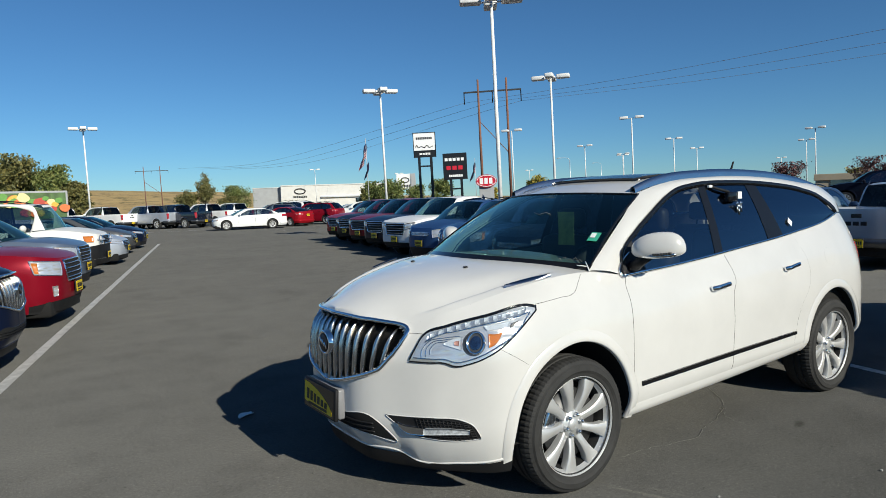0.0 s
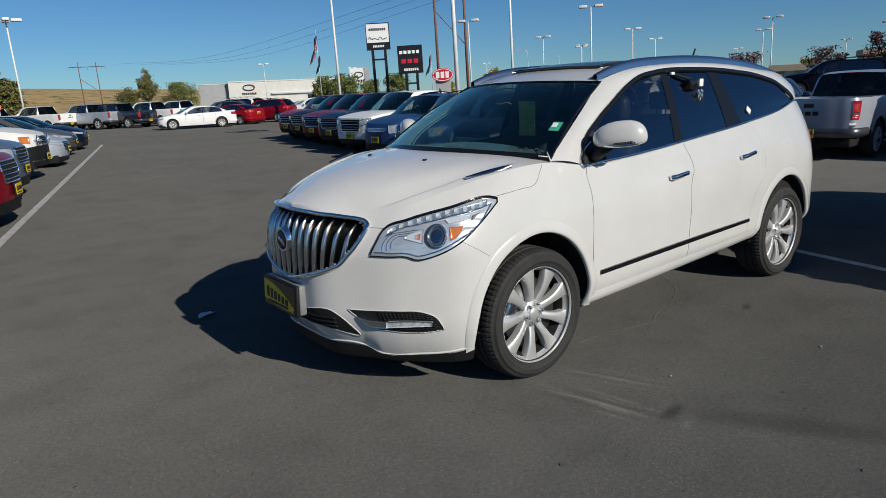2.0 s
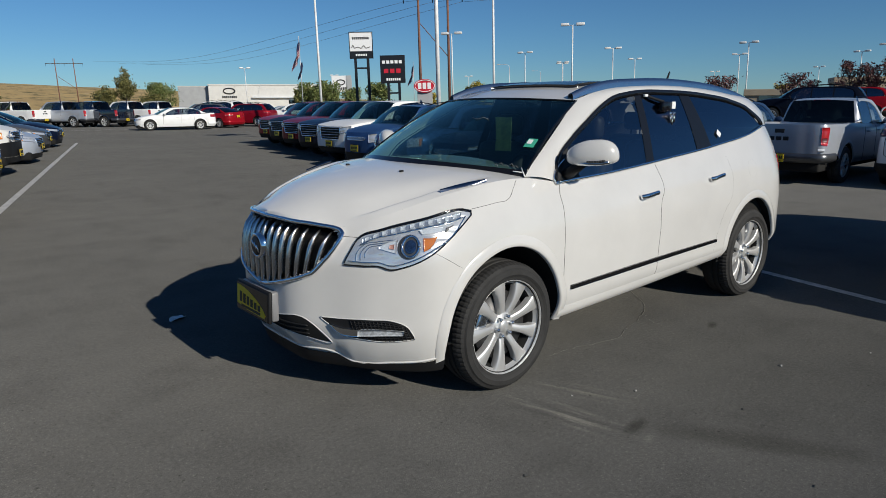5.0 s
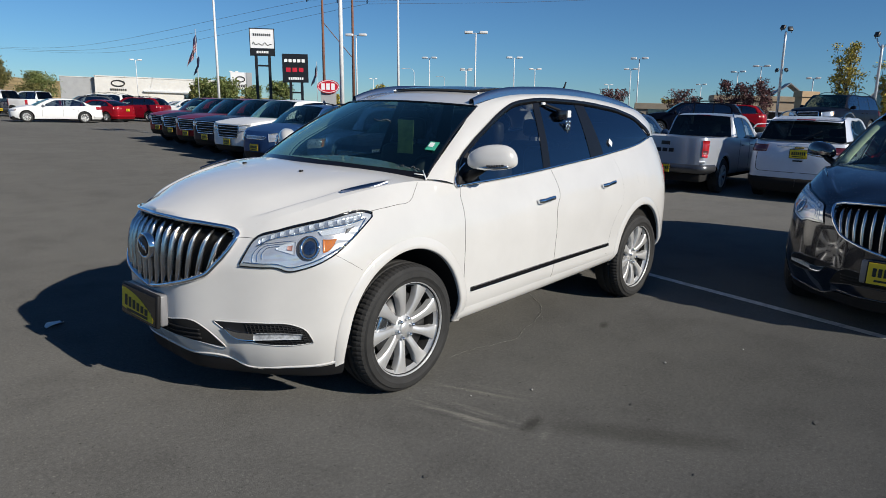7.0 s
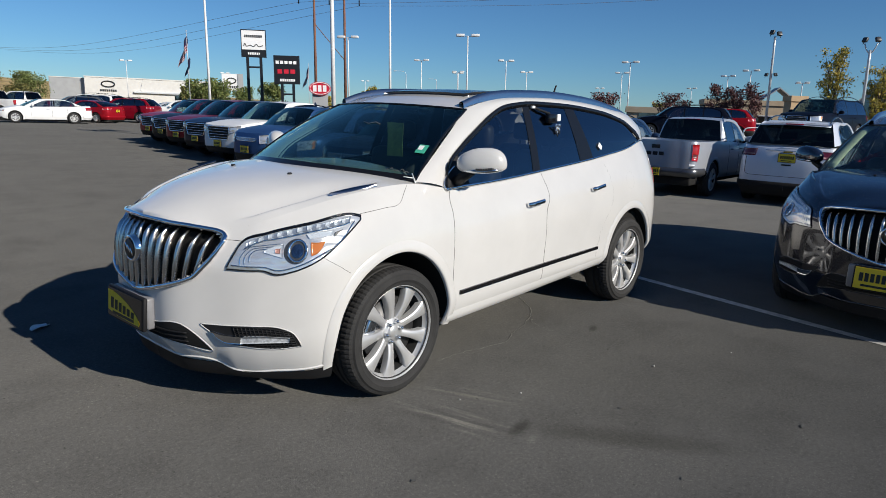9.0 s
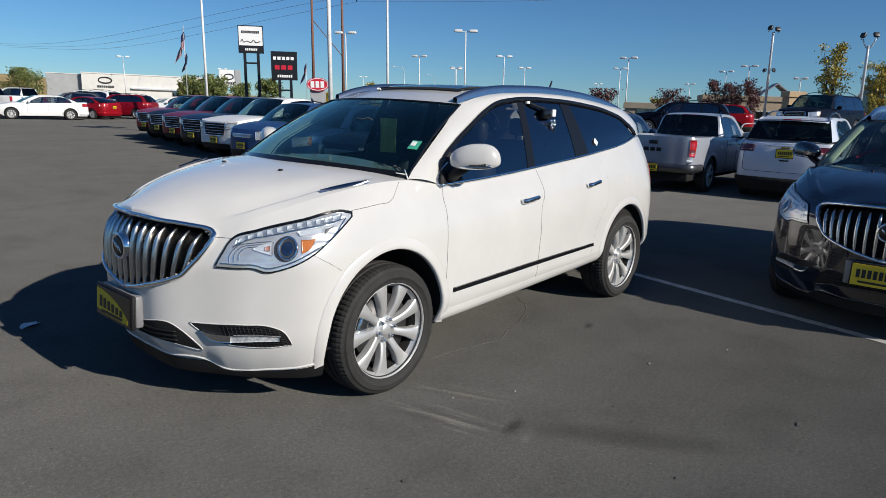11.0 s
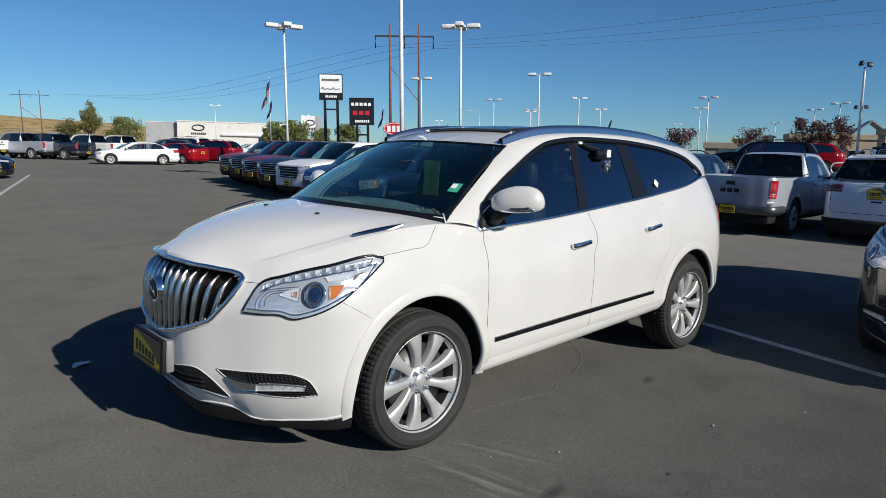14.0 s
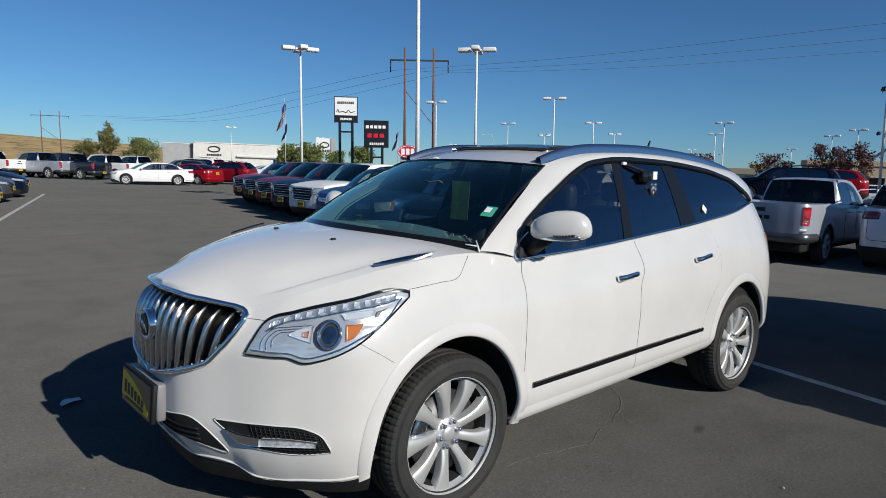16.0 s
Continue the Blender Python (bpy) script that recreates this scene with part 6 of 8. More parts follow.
def vehicle(name, kind, m, coat, label, group="", bars=True, rim_mat=None, plate=0, trim=None, cat=None, paper=False):
    """One parked car of a common kind. plate: 1 in front, -1 behind, 0 none."""
    s = SPECS[kind]
    k = kept(("spec", kind), lambda: spec_meshes(kind))
    car = thing(name, m, label, cat or ("pickup truck" if s.kind == "pickup" else "car"), group)

    def add(nm, me, parent=None, colour=False, lab=""):
        ob = part(nm, me, parent or car, lab)
        if colour:
            painted(ob, coat)
        return ob

    add("body", k["body"], colour=True)
    for a, b in zip(k["liner"], k["arch"]):
        add("wheel_liner", a)
        painted(add("wheel_arch", b), trim or coat)
    for nm in ("hood", "roof"):
        add(nm, k[nm], colour=True)
    for me in k["pillars"]:
        add("side_frame", me, colour=True)
    add("tail_deck" if s.kind != "pickup" else "truck_bed", k["deck"], colour=True)
    if s.kind == "pickup":
        g = add("tailgate", k["gate"], colour=True)
        part("tailgate_print", kept(("gate_print", kind), lambda: data("tailgate_print", *join(*[block(s.WB + s.R - 0.004, -0.20 + 0.14 * i, s.zd - 0.33, s.WB + s.R + 0.012, -0.09 + 0.14 * i, s.zd - 0.25, 0.004) for i in range(3)])[:2], M_SIGNDARK)), g, "dark bars in place of letters")
        part("brake_lamp", kept(("brake_lamp", kind), lambda: data("brake_lamp", *block(s.x2 - 0.02, -0.17, s.zr - 0.085, s.x2 + 0.05, 0.17, s.zr - 0.045, 0.01), M_REDLENS)), car, "red high brake lamp")
        part("tailgate_handle", k["gate_handle"], g, "", Matrix.Translation((s.WB + s.R - 0.005, 0, s.zd - 0.14)))
    add("windscreen", k["screen"])
    add("rear_window", k["back"])
    for nm, pair in k["panes"]:
        for me in pair:
            add(nm, me)
    for a in range(2):
        h = add("headlight", k["head"][a][0])
        add("indicator", k["head"][a][1], h)
        add("lens_rim", k["head"][a][2], h)
        tl = add("tail_lamp", k["tail"][a][0], lab="red tail lamp, colour darkened as in shade" if kind == "long_suv" else "red tail lamp")
        # darker copy of the red lens, with the tail's shade in its colour
        if kind == "long_suv":
            painted(tl, plain("shaded_red_lens", (0.11, 0.012, 0.022), 0.15, vary=0.1, coat=0.5))
        add("reversing_lamp", k["tail"][a][1], tl)
        add("door_mirror", k["mirror"][a], colour=True)
    for me in k["fog"]:
        add("fog_lamp", me)
    g = add("grille", k["grille"])
    add("grille_frame", k["grille_frame"], g, lab="chrome grille frame")
    for me in k["bars"]:
        add("grille_bar", me, g)
    add("lower_bumper", k["lower"])
    add("rear_bumper", k["rear_bumper"], colour=s.kind == "sedan")
    add("underbody", k["pan"])
    add("cabin", k["tub"])
    for x in ((s.xc + 0.85,) if s.kind == "pickup" else (s.xc + 0.85, s.xc + 1.7)):
        for y in (-0.38, 0.38):
            part("seat", k["seat"], car, "", Matrix.Translation((x, y, 0)))
    for me in k["gaps"]:
        add("panel_gap", me)
    for pair in k["handles"]:
        for me in pair:
            add("door_handle", me, colour=True)
    for me in k["rails"]:
        add("roof_rail", me, lab="black roof rail")
    add_wheels(car, kind, s.WB, s.W - 0.125, s.r, s.r * 0.66, 0.235, 10 if s.kind != "pickup" else 6, disc=False)
    if plate > 0:
        plate_parts(car, Matrix.Translation((float(s.shell.at(0, 0.5 if s.kind == "sedan" else 0.56)[0]) - 0.03, 0, 0.5 if s.kind == "sedan" else 0.56)))
    if plate < 0:
        z = {"pickup": 0.56, "sedan": 0.82}.get(s.kind, 1.0)
        plate_parts(car, Matrix.Translation((float(s.shell.at(s.shell.length, z)[0]) + (0.065 if z < 0.7 else 0.02), 0, z)) @ Matrix.Rotation(math.pi, 4, "Z"))
    if s.kind == "suv" and plate < 0:
        z = s.b2 + 0.0
        x = float(s.shell.at(s.shell.length, 1.12)[0])
        part("tail_badge", kept(("badge", kind), lambda: data("tail_badge", *block(x - 0.004, -0.085, 1.105, x + 0.02, 0.085, 1.14, 0.006), plain("gold_badge", (0.62, 0.42, 0.10), 0.25, 1.0))), car, "small gold badge")
        part("hatch_gap", kept(("hatch", kind), lambda: data("hatch_gap", *both(*on_shell(s.shell, straight([(s.shell.length - 0.01, 0.62), (s.shell.length - s.W * 0.72, 0.62), (s.shell.length - s.W * 0.79, 0.67), (s.shell.length - s.W * 0.80, 1.0)], 30), 0.005, 0.0, 5, 60)), M_DEEPBLACK)), car)
    if kind == "long_suv" and plate < 0:
        e = s.cab.roof_curve(20)[-1]
        x, z, w = float(e[0]), float(s.cab.roof_mid[-1][1]), float(-e[1])
        lip = np.array([[(x - 0.12 + 0.30 * a - 0.05 * q * q, w * 0.98 * q, z + 0.028 - 0.02 * q * q - 0.055 * a) for a in np.linspace(0, 1, 5)] for q in np.linspace(-1, 1, 15)])
        painted(part("rear_spoiler", data("rear_spoiler", *slab(lip, lip - (0, 0, 0.03), flip=True), M_WHITE), car), coat)
        part("brake_lamp", data("brake_lamp", *block(x + 0.165, -0.17, z - 0.045, x + 0.19, 0.17, z - 0.022, 0.006), M_REDLENS), car, "red high brake lamp")
        xg = s.cab.tail_low[0]
        arm = spline([(xg + 0.05, 0.02, s.b2 + 0.03), (xg + 0.01, 0.16, s.b2 + 0.10), (xg - 0.05, 0.34, s.b2 + 0.20)], 12)
        part("rear_wiper", data("rear_wiper", *tube(arm, (0.016, *[0.010] * 11), 6), M_TRIM), car, "black rear wiper")
        xt = float(s.shell.at(s.shell.length, 0.86)[0])
        part("tailgate_handle", data("tailgate_handle", *block(xt - 0.004, -0.09, 0.845, xt + 0.014, 0.09, 0.875, 0.006), M_INK), car)
        part("badge_bar", data("badge_bar", *block(xt - 0.02, -0.42, 1.135, xt + 0.012, 0.42, 1.155, 0.006), M_CHROME), car, "slim chrome bar")
    if kind == "boxy_suv":
        o = s.cab.outer
        net = s.cab.screen_net(o[0], s.cab.screen_low, o[2], s.cab.roof_mid[0], 0.03, 41, 41)[10:31, 34:39] + np.array((-0.012, 0, 0.004))
        part("windscreen_banner", data("windscreen_banner", *slab(net + np.array((-0.003, 0, 0.001)), net), M_PAPER, smooth=False), car, "white banner on the windscreen")
    if paper:
        xs = s.xc + 0.75
        p = s.cab.pane(xs, xs + 0.28, xs + 0.05, xs + 0.30, -0.012, 4, 4)
        p = p[:, :3]
        v, f = slab(p, p + (0, 0.003, 0))
        part("window_sheet", data("window_sheet", *join((v, f), mirror(v, f))[:2], M_PAPER), car, "white price sheet")
    return car


# ---------------------------------------------------------------- ground
def ground():
    r = np.r_[0, np.geomspace(6, 3000, 26)]
    th = np.linspace(0, 2 * np.pi, 64, endpoint=False)
    p = np.stack([np.cos(th)[:, None] * r, np.sin(th)[:, None] * r, np.zeros((64, len(r)))], -1)
    v, f = grid(p, wrap=True)
    solid("ground", data("ground", v, f, M_ASPHALT, smooth=False), Matrix(), "worn grey asphalt lot with dry grass beyond", "ground", kind="structure")


ground()


def row_point(s, back=0.0, origin=(3.27, -2.0)):
    """A place in the display row: s metres along the front line, back metres behind it."""
    return origin[0] + 0.2504 * s + 0.9681 * back, origin[1] + 0.9681 * s - 0.2504 * back


def line(name, a, b, w=0.1):
    a, b = Vector((*a, 0)), Vector((*b, 0))
    d = (b - a).normalized()
    nrm = Vector((-d.y, d.x, 0)) * w / 2
    n = max(4, int((b - a).length / 1.5))
    rows = []
    for i in range(n + 1):
        c = a + (b - a) * i / n
        e = nrm * (1 + 0.06 * noise.noise(c * 3))
        rows.append([tuple(c - e + Vector((0, 0, 0.004))), tuple(c + e + Vector((0, 0, 0.004)))])
    v, f = grid(np.array(rows), flip=True)
    solid(name, data(name, v, f, M_LINE, smooth=False), Matrix(), "worn white painted parking line on asphalt", "road marking", "parking lines", "structure")


line("parking_line", (-3.3, 1.9), (3.95, 29.8), 0.12)
line("parking_line", (4.66, 2.3), (2.3, -8.0), 0.1)
line("parking_line", (14, 44.2), (-4, 49), 0.1)



def strip(name, pts, w, mat, label, seed):
    """An uneven thin strip lying on the asphalt: a crack."""
    rng = random.Random(seed)
    c = straight(pts, 60)
    d = np.gradient(c, axis=0)
    d /= np.linalg.norm(d, axis=1, keepdims=True)
    nrm = np.stack([-d[:, 1], d[:, 0]], 1)
    sway = np.cumsum([rng.gauss(0, 0.007) for _ in c])
    c = c + nrm * (sway - np.linspace(0, sway[-1], 60))[:, None]
    half = np.array([w / 2 * rng.uniform(0.15, 1.0) for _ in c])[:, None]
    half[0] = half[-1] = 0.0005
    rows = np.stack([np.c_[c - nrm * half, np.full(60, 0.004)], np.c_[c + nrm * half, np.full(60, 0.004)]], 1)
    v, f = grid(rows, flip=True)
    solid(name, data(name, v, f, mat, smooth=False), Matrix(), label, "ground mark", kind="structure")


M_DUST = plain("dusty_crack", (0.19, 0.185, 0.165), 0.9, vary=0.3, scale=30, relief=0.3)
M_TAR = plain("tar", (0.085, 0.083, 0.076), 0.85, vary=0.35, scale=30, relief=0.3)
strip("asphalt_crack", [(2.4, -0.19), (1.92, -0.63), (1.28, -0.87), (0.89, -0.81), (0.58, -0.79)], 0.007, M_DUST, "fine dusty crack running through the asphalt", 3)
strip("asphalt_crack", [(1.92, -0.63), (1.80, -0.72), (1.72, -0.98)], 0.005, M_DUST, "fine dusty crack running through the asphalt", 4)


def stain(x, y, r, seed):
    rng = random.Random(seed)
    a = np.linspace(0, 2 * np.pi, 22, endpoint=False)
    pts = [(x + r * rng.uniform(0.5, 1.1) * math.cos(t), y + 0.6 * r * rng.uniform(0.5, 1.1) * math.sin(t)) for t in a]
    solid("oil_stain", data("oil_stain", *outline_plate(pts, 0.0015, lambda p, q, c: (p, q, 0.004 + c)), M_TAR, smooth=False), Matrix(), "small dark oil stain on the asphalt", "ground mark", kind="structure")


for k, (x, y, r) in enumerate(((0.81, -2.04, 0.022), (0.30, -2.61, 0.014), (-0.62, -1.7, 0.02), (1.35, -2.9, 0.03))):
    stain(x, y, r, 20 + k)


def pebble(x, y, r, seed):
    rng = random.Random(seed)
    th, ph = np.meshgrid(np.linspace(0, np.pi, 6), np.linspace(0, 2 * np.pi, 9), indexing="ij")
    k = np.vectorize(lambda *_: rng.uniform(0.75, 1.15))(th)
    k[:, -1] = k[:, 0]
    p = np.stack([k * np.sin(th) * np.cos(ph) * r, k * np.sin(th) * np.sin(ph) * r * 0.8, np.cos(th) * r * 0.6 + r * 0.5], -1)
    v, f = grid(p)
    solid("pebble", data("pebble", v, f, M_CONCRETE), Matrix.Translation((x, y, 0)), "small grey pebble lying on the asphalt", "pebble", "pebbles on the asphalt")


for k, (x, y) in enumerate(((0.21, -1.29), (0.55, -1.5), (1.6, -1.9), (2.3, -2.2))):
    pebble(x, y, 0.007 + 0.002 * (k % 3), 40 + k)


def paper_scrap():
    P = np.zeros((7, 5, 3))
    for i, s in enumerate(np.linspace(0, 1, 7)):
        for j, q in enumerate(np.linspace(-1, 1, 5)):
            P[i, j] = (0.17 * s - 0.085, 0.045 * q * math.sin(math.pi * (0.12 + 0.76 * s)), 0.006 + 0.012 * q * q + 0.008 * math.sin(5 * s))
    v, f = slab(P + (0, 0, 0.0015), P, flip=True)
    solid("paper_scrap", data("paper_scrap", v, f, M_PAPER), Matrix.Translation((-1.08, 1.69, 0)) @ Matrix.Rotation(radians(35), 4, "Z"), "crumpled scrap of white paper on the asphalt", "paper")


paper_scrap()

# ---------------------------------------------------------------- vehicles in their stalls
P_BLACK = paint("black_paint", (0.005, 0.007, 0.016), 0.0, 0.25, 0.0, 1.0, 0.5, 0.0, 1.85)
P_JET = paint("jet_paint", (0.005, 0.005, 0.006), 0.0, 0.5, 0.0, 0.3, 0.08)
P_INK = paint("ink_blue_paint", (0.004, 0.006, 0.014), 0.0, 0.4, 0.0, 0.1, 0.05)
P_STEEL = paint("steel_blue_paint", (0.15, 0.19, 0.26), 0.45, 0.3, 0.06, 0.4)
P_NAVY = paint("navy_paint", (0.006, 0.011, 0.032), 0.2, 0.3, 0.05)
P_RED = paint("red_paint", (0.31, 0.007, 0.015), 0.2, 0.3, 0.05)
P_DEEPRED = paint("deep_red_paint", (0.21, 0.005, 0.016), 0.2, 0.3, 0.05)
P_WHITE = paint("white_paint", (0.78, 0.78, 0.77), 0.0, 0.35)
P_SILVER = paint("silver_paint", (0.43, 0.455, 0.505), 0.4, 0.33, 0.08, 0.4)
P_GREY = paint("grey_paint", (0.10, 0.105, 0.115), 0.4, 0.33, 0.06)
P_SLATE = paint("slate_blue_paint", (0.030, 0.060, 0.13), 0.4, 0.33, 0.06)
P_BLUE = paint("bright_blue_paint", (0.03, 0.08, 0.21), 0.35, 0.33, 0.06)
P_MIST = paint("mist_silver_paint", (0.62, 0.66, 0.74), 0.15, 0.35, 0.04, 0.6)
P_IVORY = paint("white_two_tone_paint", (0.72, 0.71, 0.68), 0.0, 0.35)
P_PALE = paint("pale_silver_paint", (0.46, 0.50, 0.57), 0.3, 0.35, 0.06)

crossover(Matrix.Translation((0, 0.035, 0)) @ Matrix.Diagonal((1, 1.035, 1, 1)), M_WHITE, "pearl white crossover with chrome waterfall grille, parked on asphalt", extras=True)


def nose_at(x, y, front, rz):
    """The pose of a vehicle whose nose stands at (x, y); rz 0 points it to -x."""
    a = radians(rz)
    return Matrix.Translation((x + front * math.cos(a), y + front * math.sin(a), 0)) @ Matrix.Rotation(a, 4, "Z")


def tail_at(x, y, kind, rz):
    s = SPECS[kind]
    a = radians(rz)
    return Matrix.Translation((x - (s.WB + s.R) * math.cos(a), y - (s.WB + s.R) * math.sin(a), 0)) @ Matrix.Rotation(a, 4, "Z")


def lifted(m, z):
    return Matrix.Translation((0, 0, z)) @ m


# the display row beside the white crossover
crossover(Matrix.Translation((4.36, -2.976, 0)) @ Matrix.Rotation(radians(-1.3), 4, "Z"), P_BLACK, "glossy black crossover with chrome grille, yellow plate, in a stall", group="display row")
for s, kind, coat, lab in ((4.6, "suv", P_SLATE, "dark slate blue crossover, in a row"), (8.0, "small_suv", P_SLATE, "slate blue small crossover, in a row"), (11.1, "small_suv", P_BLUE, "blue small crossover with a yellow tag, in a row"), (13.45, "small_suv", P_BLUE, "blue small crossover with a yellow tag, in a row"),
                           (15.8, "pickup", P_WHITE, "white pickup truck with chrome grille, in a row"), (18.2, "pickup", P_NAVY, "dark blue pickup truck with chrome grille, in a row"),
                           (20.65, "pickup", P_DEEPRED, "dark red pickup truck with chrome grille, in a row"), (23.0, "pickup", P_JET, "black pickup truck with chrome grille, in a row"),
                           (25.3, "pickup", P_RED, "red pickup truck with chrome grille, in a row")):
    x, y = row_point(s)
    vehicle("pickup_truck" if kind == "pickup" else "suv" if kind == "suv" else "small_crossover", kind, nose_at(x, y, SPECS[kind].F, 4.0), coat, lab, "display row", plate=1)
# the row across the aisle
LEFT = ((-2.45, 4.9, "crossover", P_NAVY, "dark blue crossover with chrome grille, in a row"), (-1.63, 8.10, "suv", P_DEEPRED, "dark red mid-size SUV with chrome grille, in a row"),
        (-1.04, 12.0, "suv", P_STEEL, "steel blue SUV with chrome grille, in a row"), (-0.16, 15.6, "boxy_suv", P_IVORY, "white boxy off-road SUV with black bumper, in a row"),
        (0.93, 19.4, "sedan", P_PALE, "pale silver sedan with chrome grille, in a row"), (1.98, 24.2, "small_sedan", P_GREY, "grey sedan, in a row"), (2.99, 27.5, "sedan", P_NAVY, "dark blue sedan, in a row"))
for x, y, kind, coat, lab in LEFT:
    if kind == "crossover":
        crossover(nose_at(x, y, 1.12, 162), coat, lab, bracket=False, group="row across the aisle")
    else:
        vehicle("pickup_truck" if "pickup" in kind else "sedan" if "sedan" in kind else "off_road_suv" if "boxy" in kind else "suv", kind, nose_at(x, y, SPECS[kind].F, 160), coat, lab, "row across the aisle", plate=1,
                trim=M_BLACKPLASTIC if "boxy" in kind else None)
# the row at the aisle's far end
for x, y, kind, coat, rz, lab in ((4.0, 57.5, "big_pickup", P_WHITE, -58, "white pickup truck parked tail out"), (6.9, 54.0, "big_pickup", P_WHITE, -58, "white pickup truck parked tail out"), (9.9, 52.0, "big_pickup", P_SILVER, -58, "silver pickup truck parked tail out"),
                                  (11.7, 50.6, "big_pickup", P_BLACK, -58, "black pickup truck parked tail out"), (14.4, 51.6, "big_pickup", P_WHITE, -60, "white pickup truck parked tail out"),
                                  (17.6, 54.5, "big_pickup", P_WHITE, -60, "white pickup truck parked tail out"), (22.5, 54.5, "big_suv", P_WHITE, -60, "white full-size SUV parked tail out")):
    vehicle("pickup_truck" if "pickup" in kind else "suv", kind, tail_at(x, y, kind, rz), coat, lab, "far row", plate=-1)
vehicle("sedan", "sedan", nose_at(10.15, 43.2, 0.92, -14.5), P_WHITE, "white luxury sedan parked sideways at the aisle's end", "end of the aisle")
vehicle("sedan", "small_sedan", nose_at(15.2, 47.0, 0.9, -66), P_RED, "red sedan parked behind a white sedan", "end of the aisle", plate=-1)
vehicle("suv", "suv", nose_at(17.4, 47.2, 0.9, -52), P_DEEPRED, "dark red SUV parked beside a red sedan", "end of the aisle")
vehicle("suv", "suv", nose_at(21.5, 47.0, 0.9, -45), P_WHITE, "white SUV in the far rows", "end of the aisle")
for x, y, kind, coat in ((17, 56, "suv", P_GREY), (21, 58, "suv", P_BLACK), (25, 57, "sedan", P_SILVER), (25.5, 51, "suv", P_WHITE), (28, 54, "suv", P_NAVY), (31, 50, "sedan", P_WHITE)):
    vehicle("suv" if kind == "suv" else "sedan", kind, nose_at(x, y, 0.9, -30), coat, "parked car in the far rows", "far rows")
# tails of the row behind
vehicle("pickup_truck", "pickup", tail_at(11.45, 2.46, "pickup", 182), P_SILVER, "silver pickup truck seen from behind, yellow plate", "row behind", plate=-1, paper=True)
vehicle("large_suv", "long_suv", tail_at(12.15, -0.03, "long_suv", 184), P_MIST, "silver crossover seen from behind, yellow plate", "row behind", plate=-1)
vehicle("sedan", "suv", tail_at(12.3, 5.0, "suv", 183), P_SLATE, "slate blue car with price sheets in its windows", "row behind", paper=True)
for i, coat in enumerate((P_GREY, P_WHITE, P_PALE)):
    x, y = 13.0 + 0.62 * i, 7.7 + 2.6 * i
    vehicle("suv", "suv", tail_at(x, y, "suv", 183), coat, "parked SUV in the row behind", "row behind")
# cars on the raised pad
def parked(x, y, rz, z):
    return Matrix.Translation((x, y, z)) @ Matrix.Rotation(radians(rz), 4, "Z")


vehicle("suv", "long_suv", parked(33.1, 12.05, -75, 0.62), P_INK, "black luxury crossover on a raised pad", "raised pad")
vehicle("suv", "suv", parked(36.75, 11.6, -75, 0.7), P_RED, "red luxury crossover on a raised pad", "raised pad")
vehicle("large_suv", "big_suv", parked(30.2, 3.75, -10, 0.95), P_INK, "dark blue full-size SUV on a raised pad", "raised pad")
for x, y, kind, coat, rz in ((40, 17, "suv", P_WHITE, -20), (37, 20, "sedan", P_SILVER, -20), (43, 22, "sedan", P_WHITE, -20), (43.5, 12.2, "small_suv", P_WHITE, -75), (42.5, 8.6, "small_sedan", P_BLACK, -75)):
    vehicle("suv" if "suv" in kind else "sedan", kind, lifted(nose_at(x, y, 0.9, rz), 0.0), coat, "parked car beyond the pad", "cars beyond the pad")


# ---------------------------------------------------------------- raised pad, poles, signs, buildings, trees
UP = Matrix.Rotation(radians(1.3), 4, Vector((-0.74, -0.67, 0)))  # the lot falls gently; uprights stand true


def pad(name, x0, y0, x1, y1, z, rz):
    v, f = block(x0, y0, -0.05, x1, y1, z, 0.03, 1)
    solid(name, data(name, v, f, M_CONCRETE, smooth=False), Matrix.Rotation(radians(rz), 4, "Z"), "raised concrete display pad", "pad", kind="structure")


pad("raised_pad", 26.8, 13.2, 31.4, 27.0, 0.62, -14.5)
pad("raised_pad_middle", 31.404, 13.2, 35.5, 27.0, 0.70, -14.5)
pad("raised_pad_high", 26.0, 6.0, 35.5, 13.196, 0.95, -14.5)


def shoebox(x, y, z):
    """One lamp box, wider than tall, with a glass underside."""
    v, f = block(x - 0.40, y - 0.25, z - 0.11, x + 0.40, y + 0.25, z + 0.14, 0.05)
    return v, f


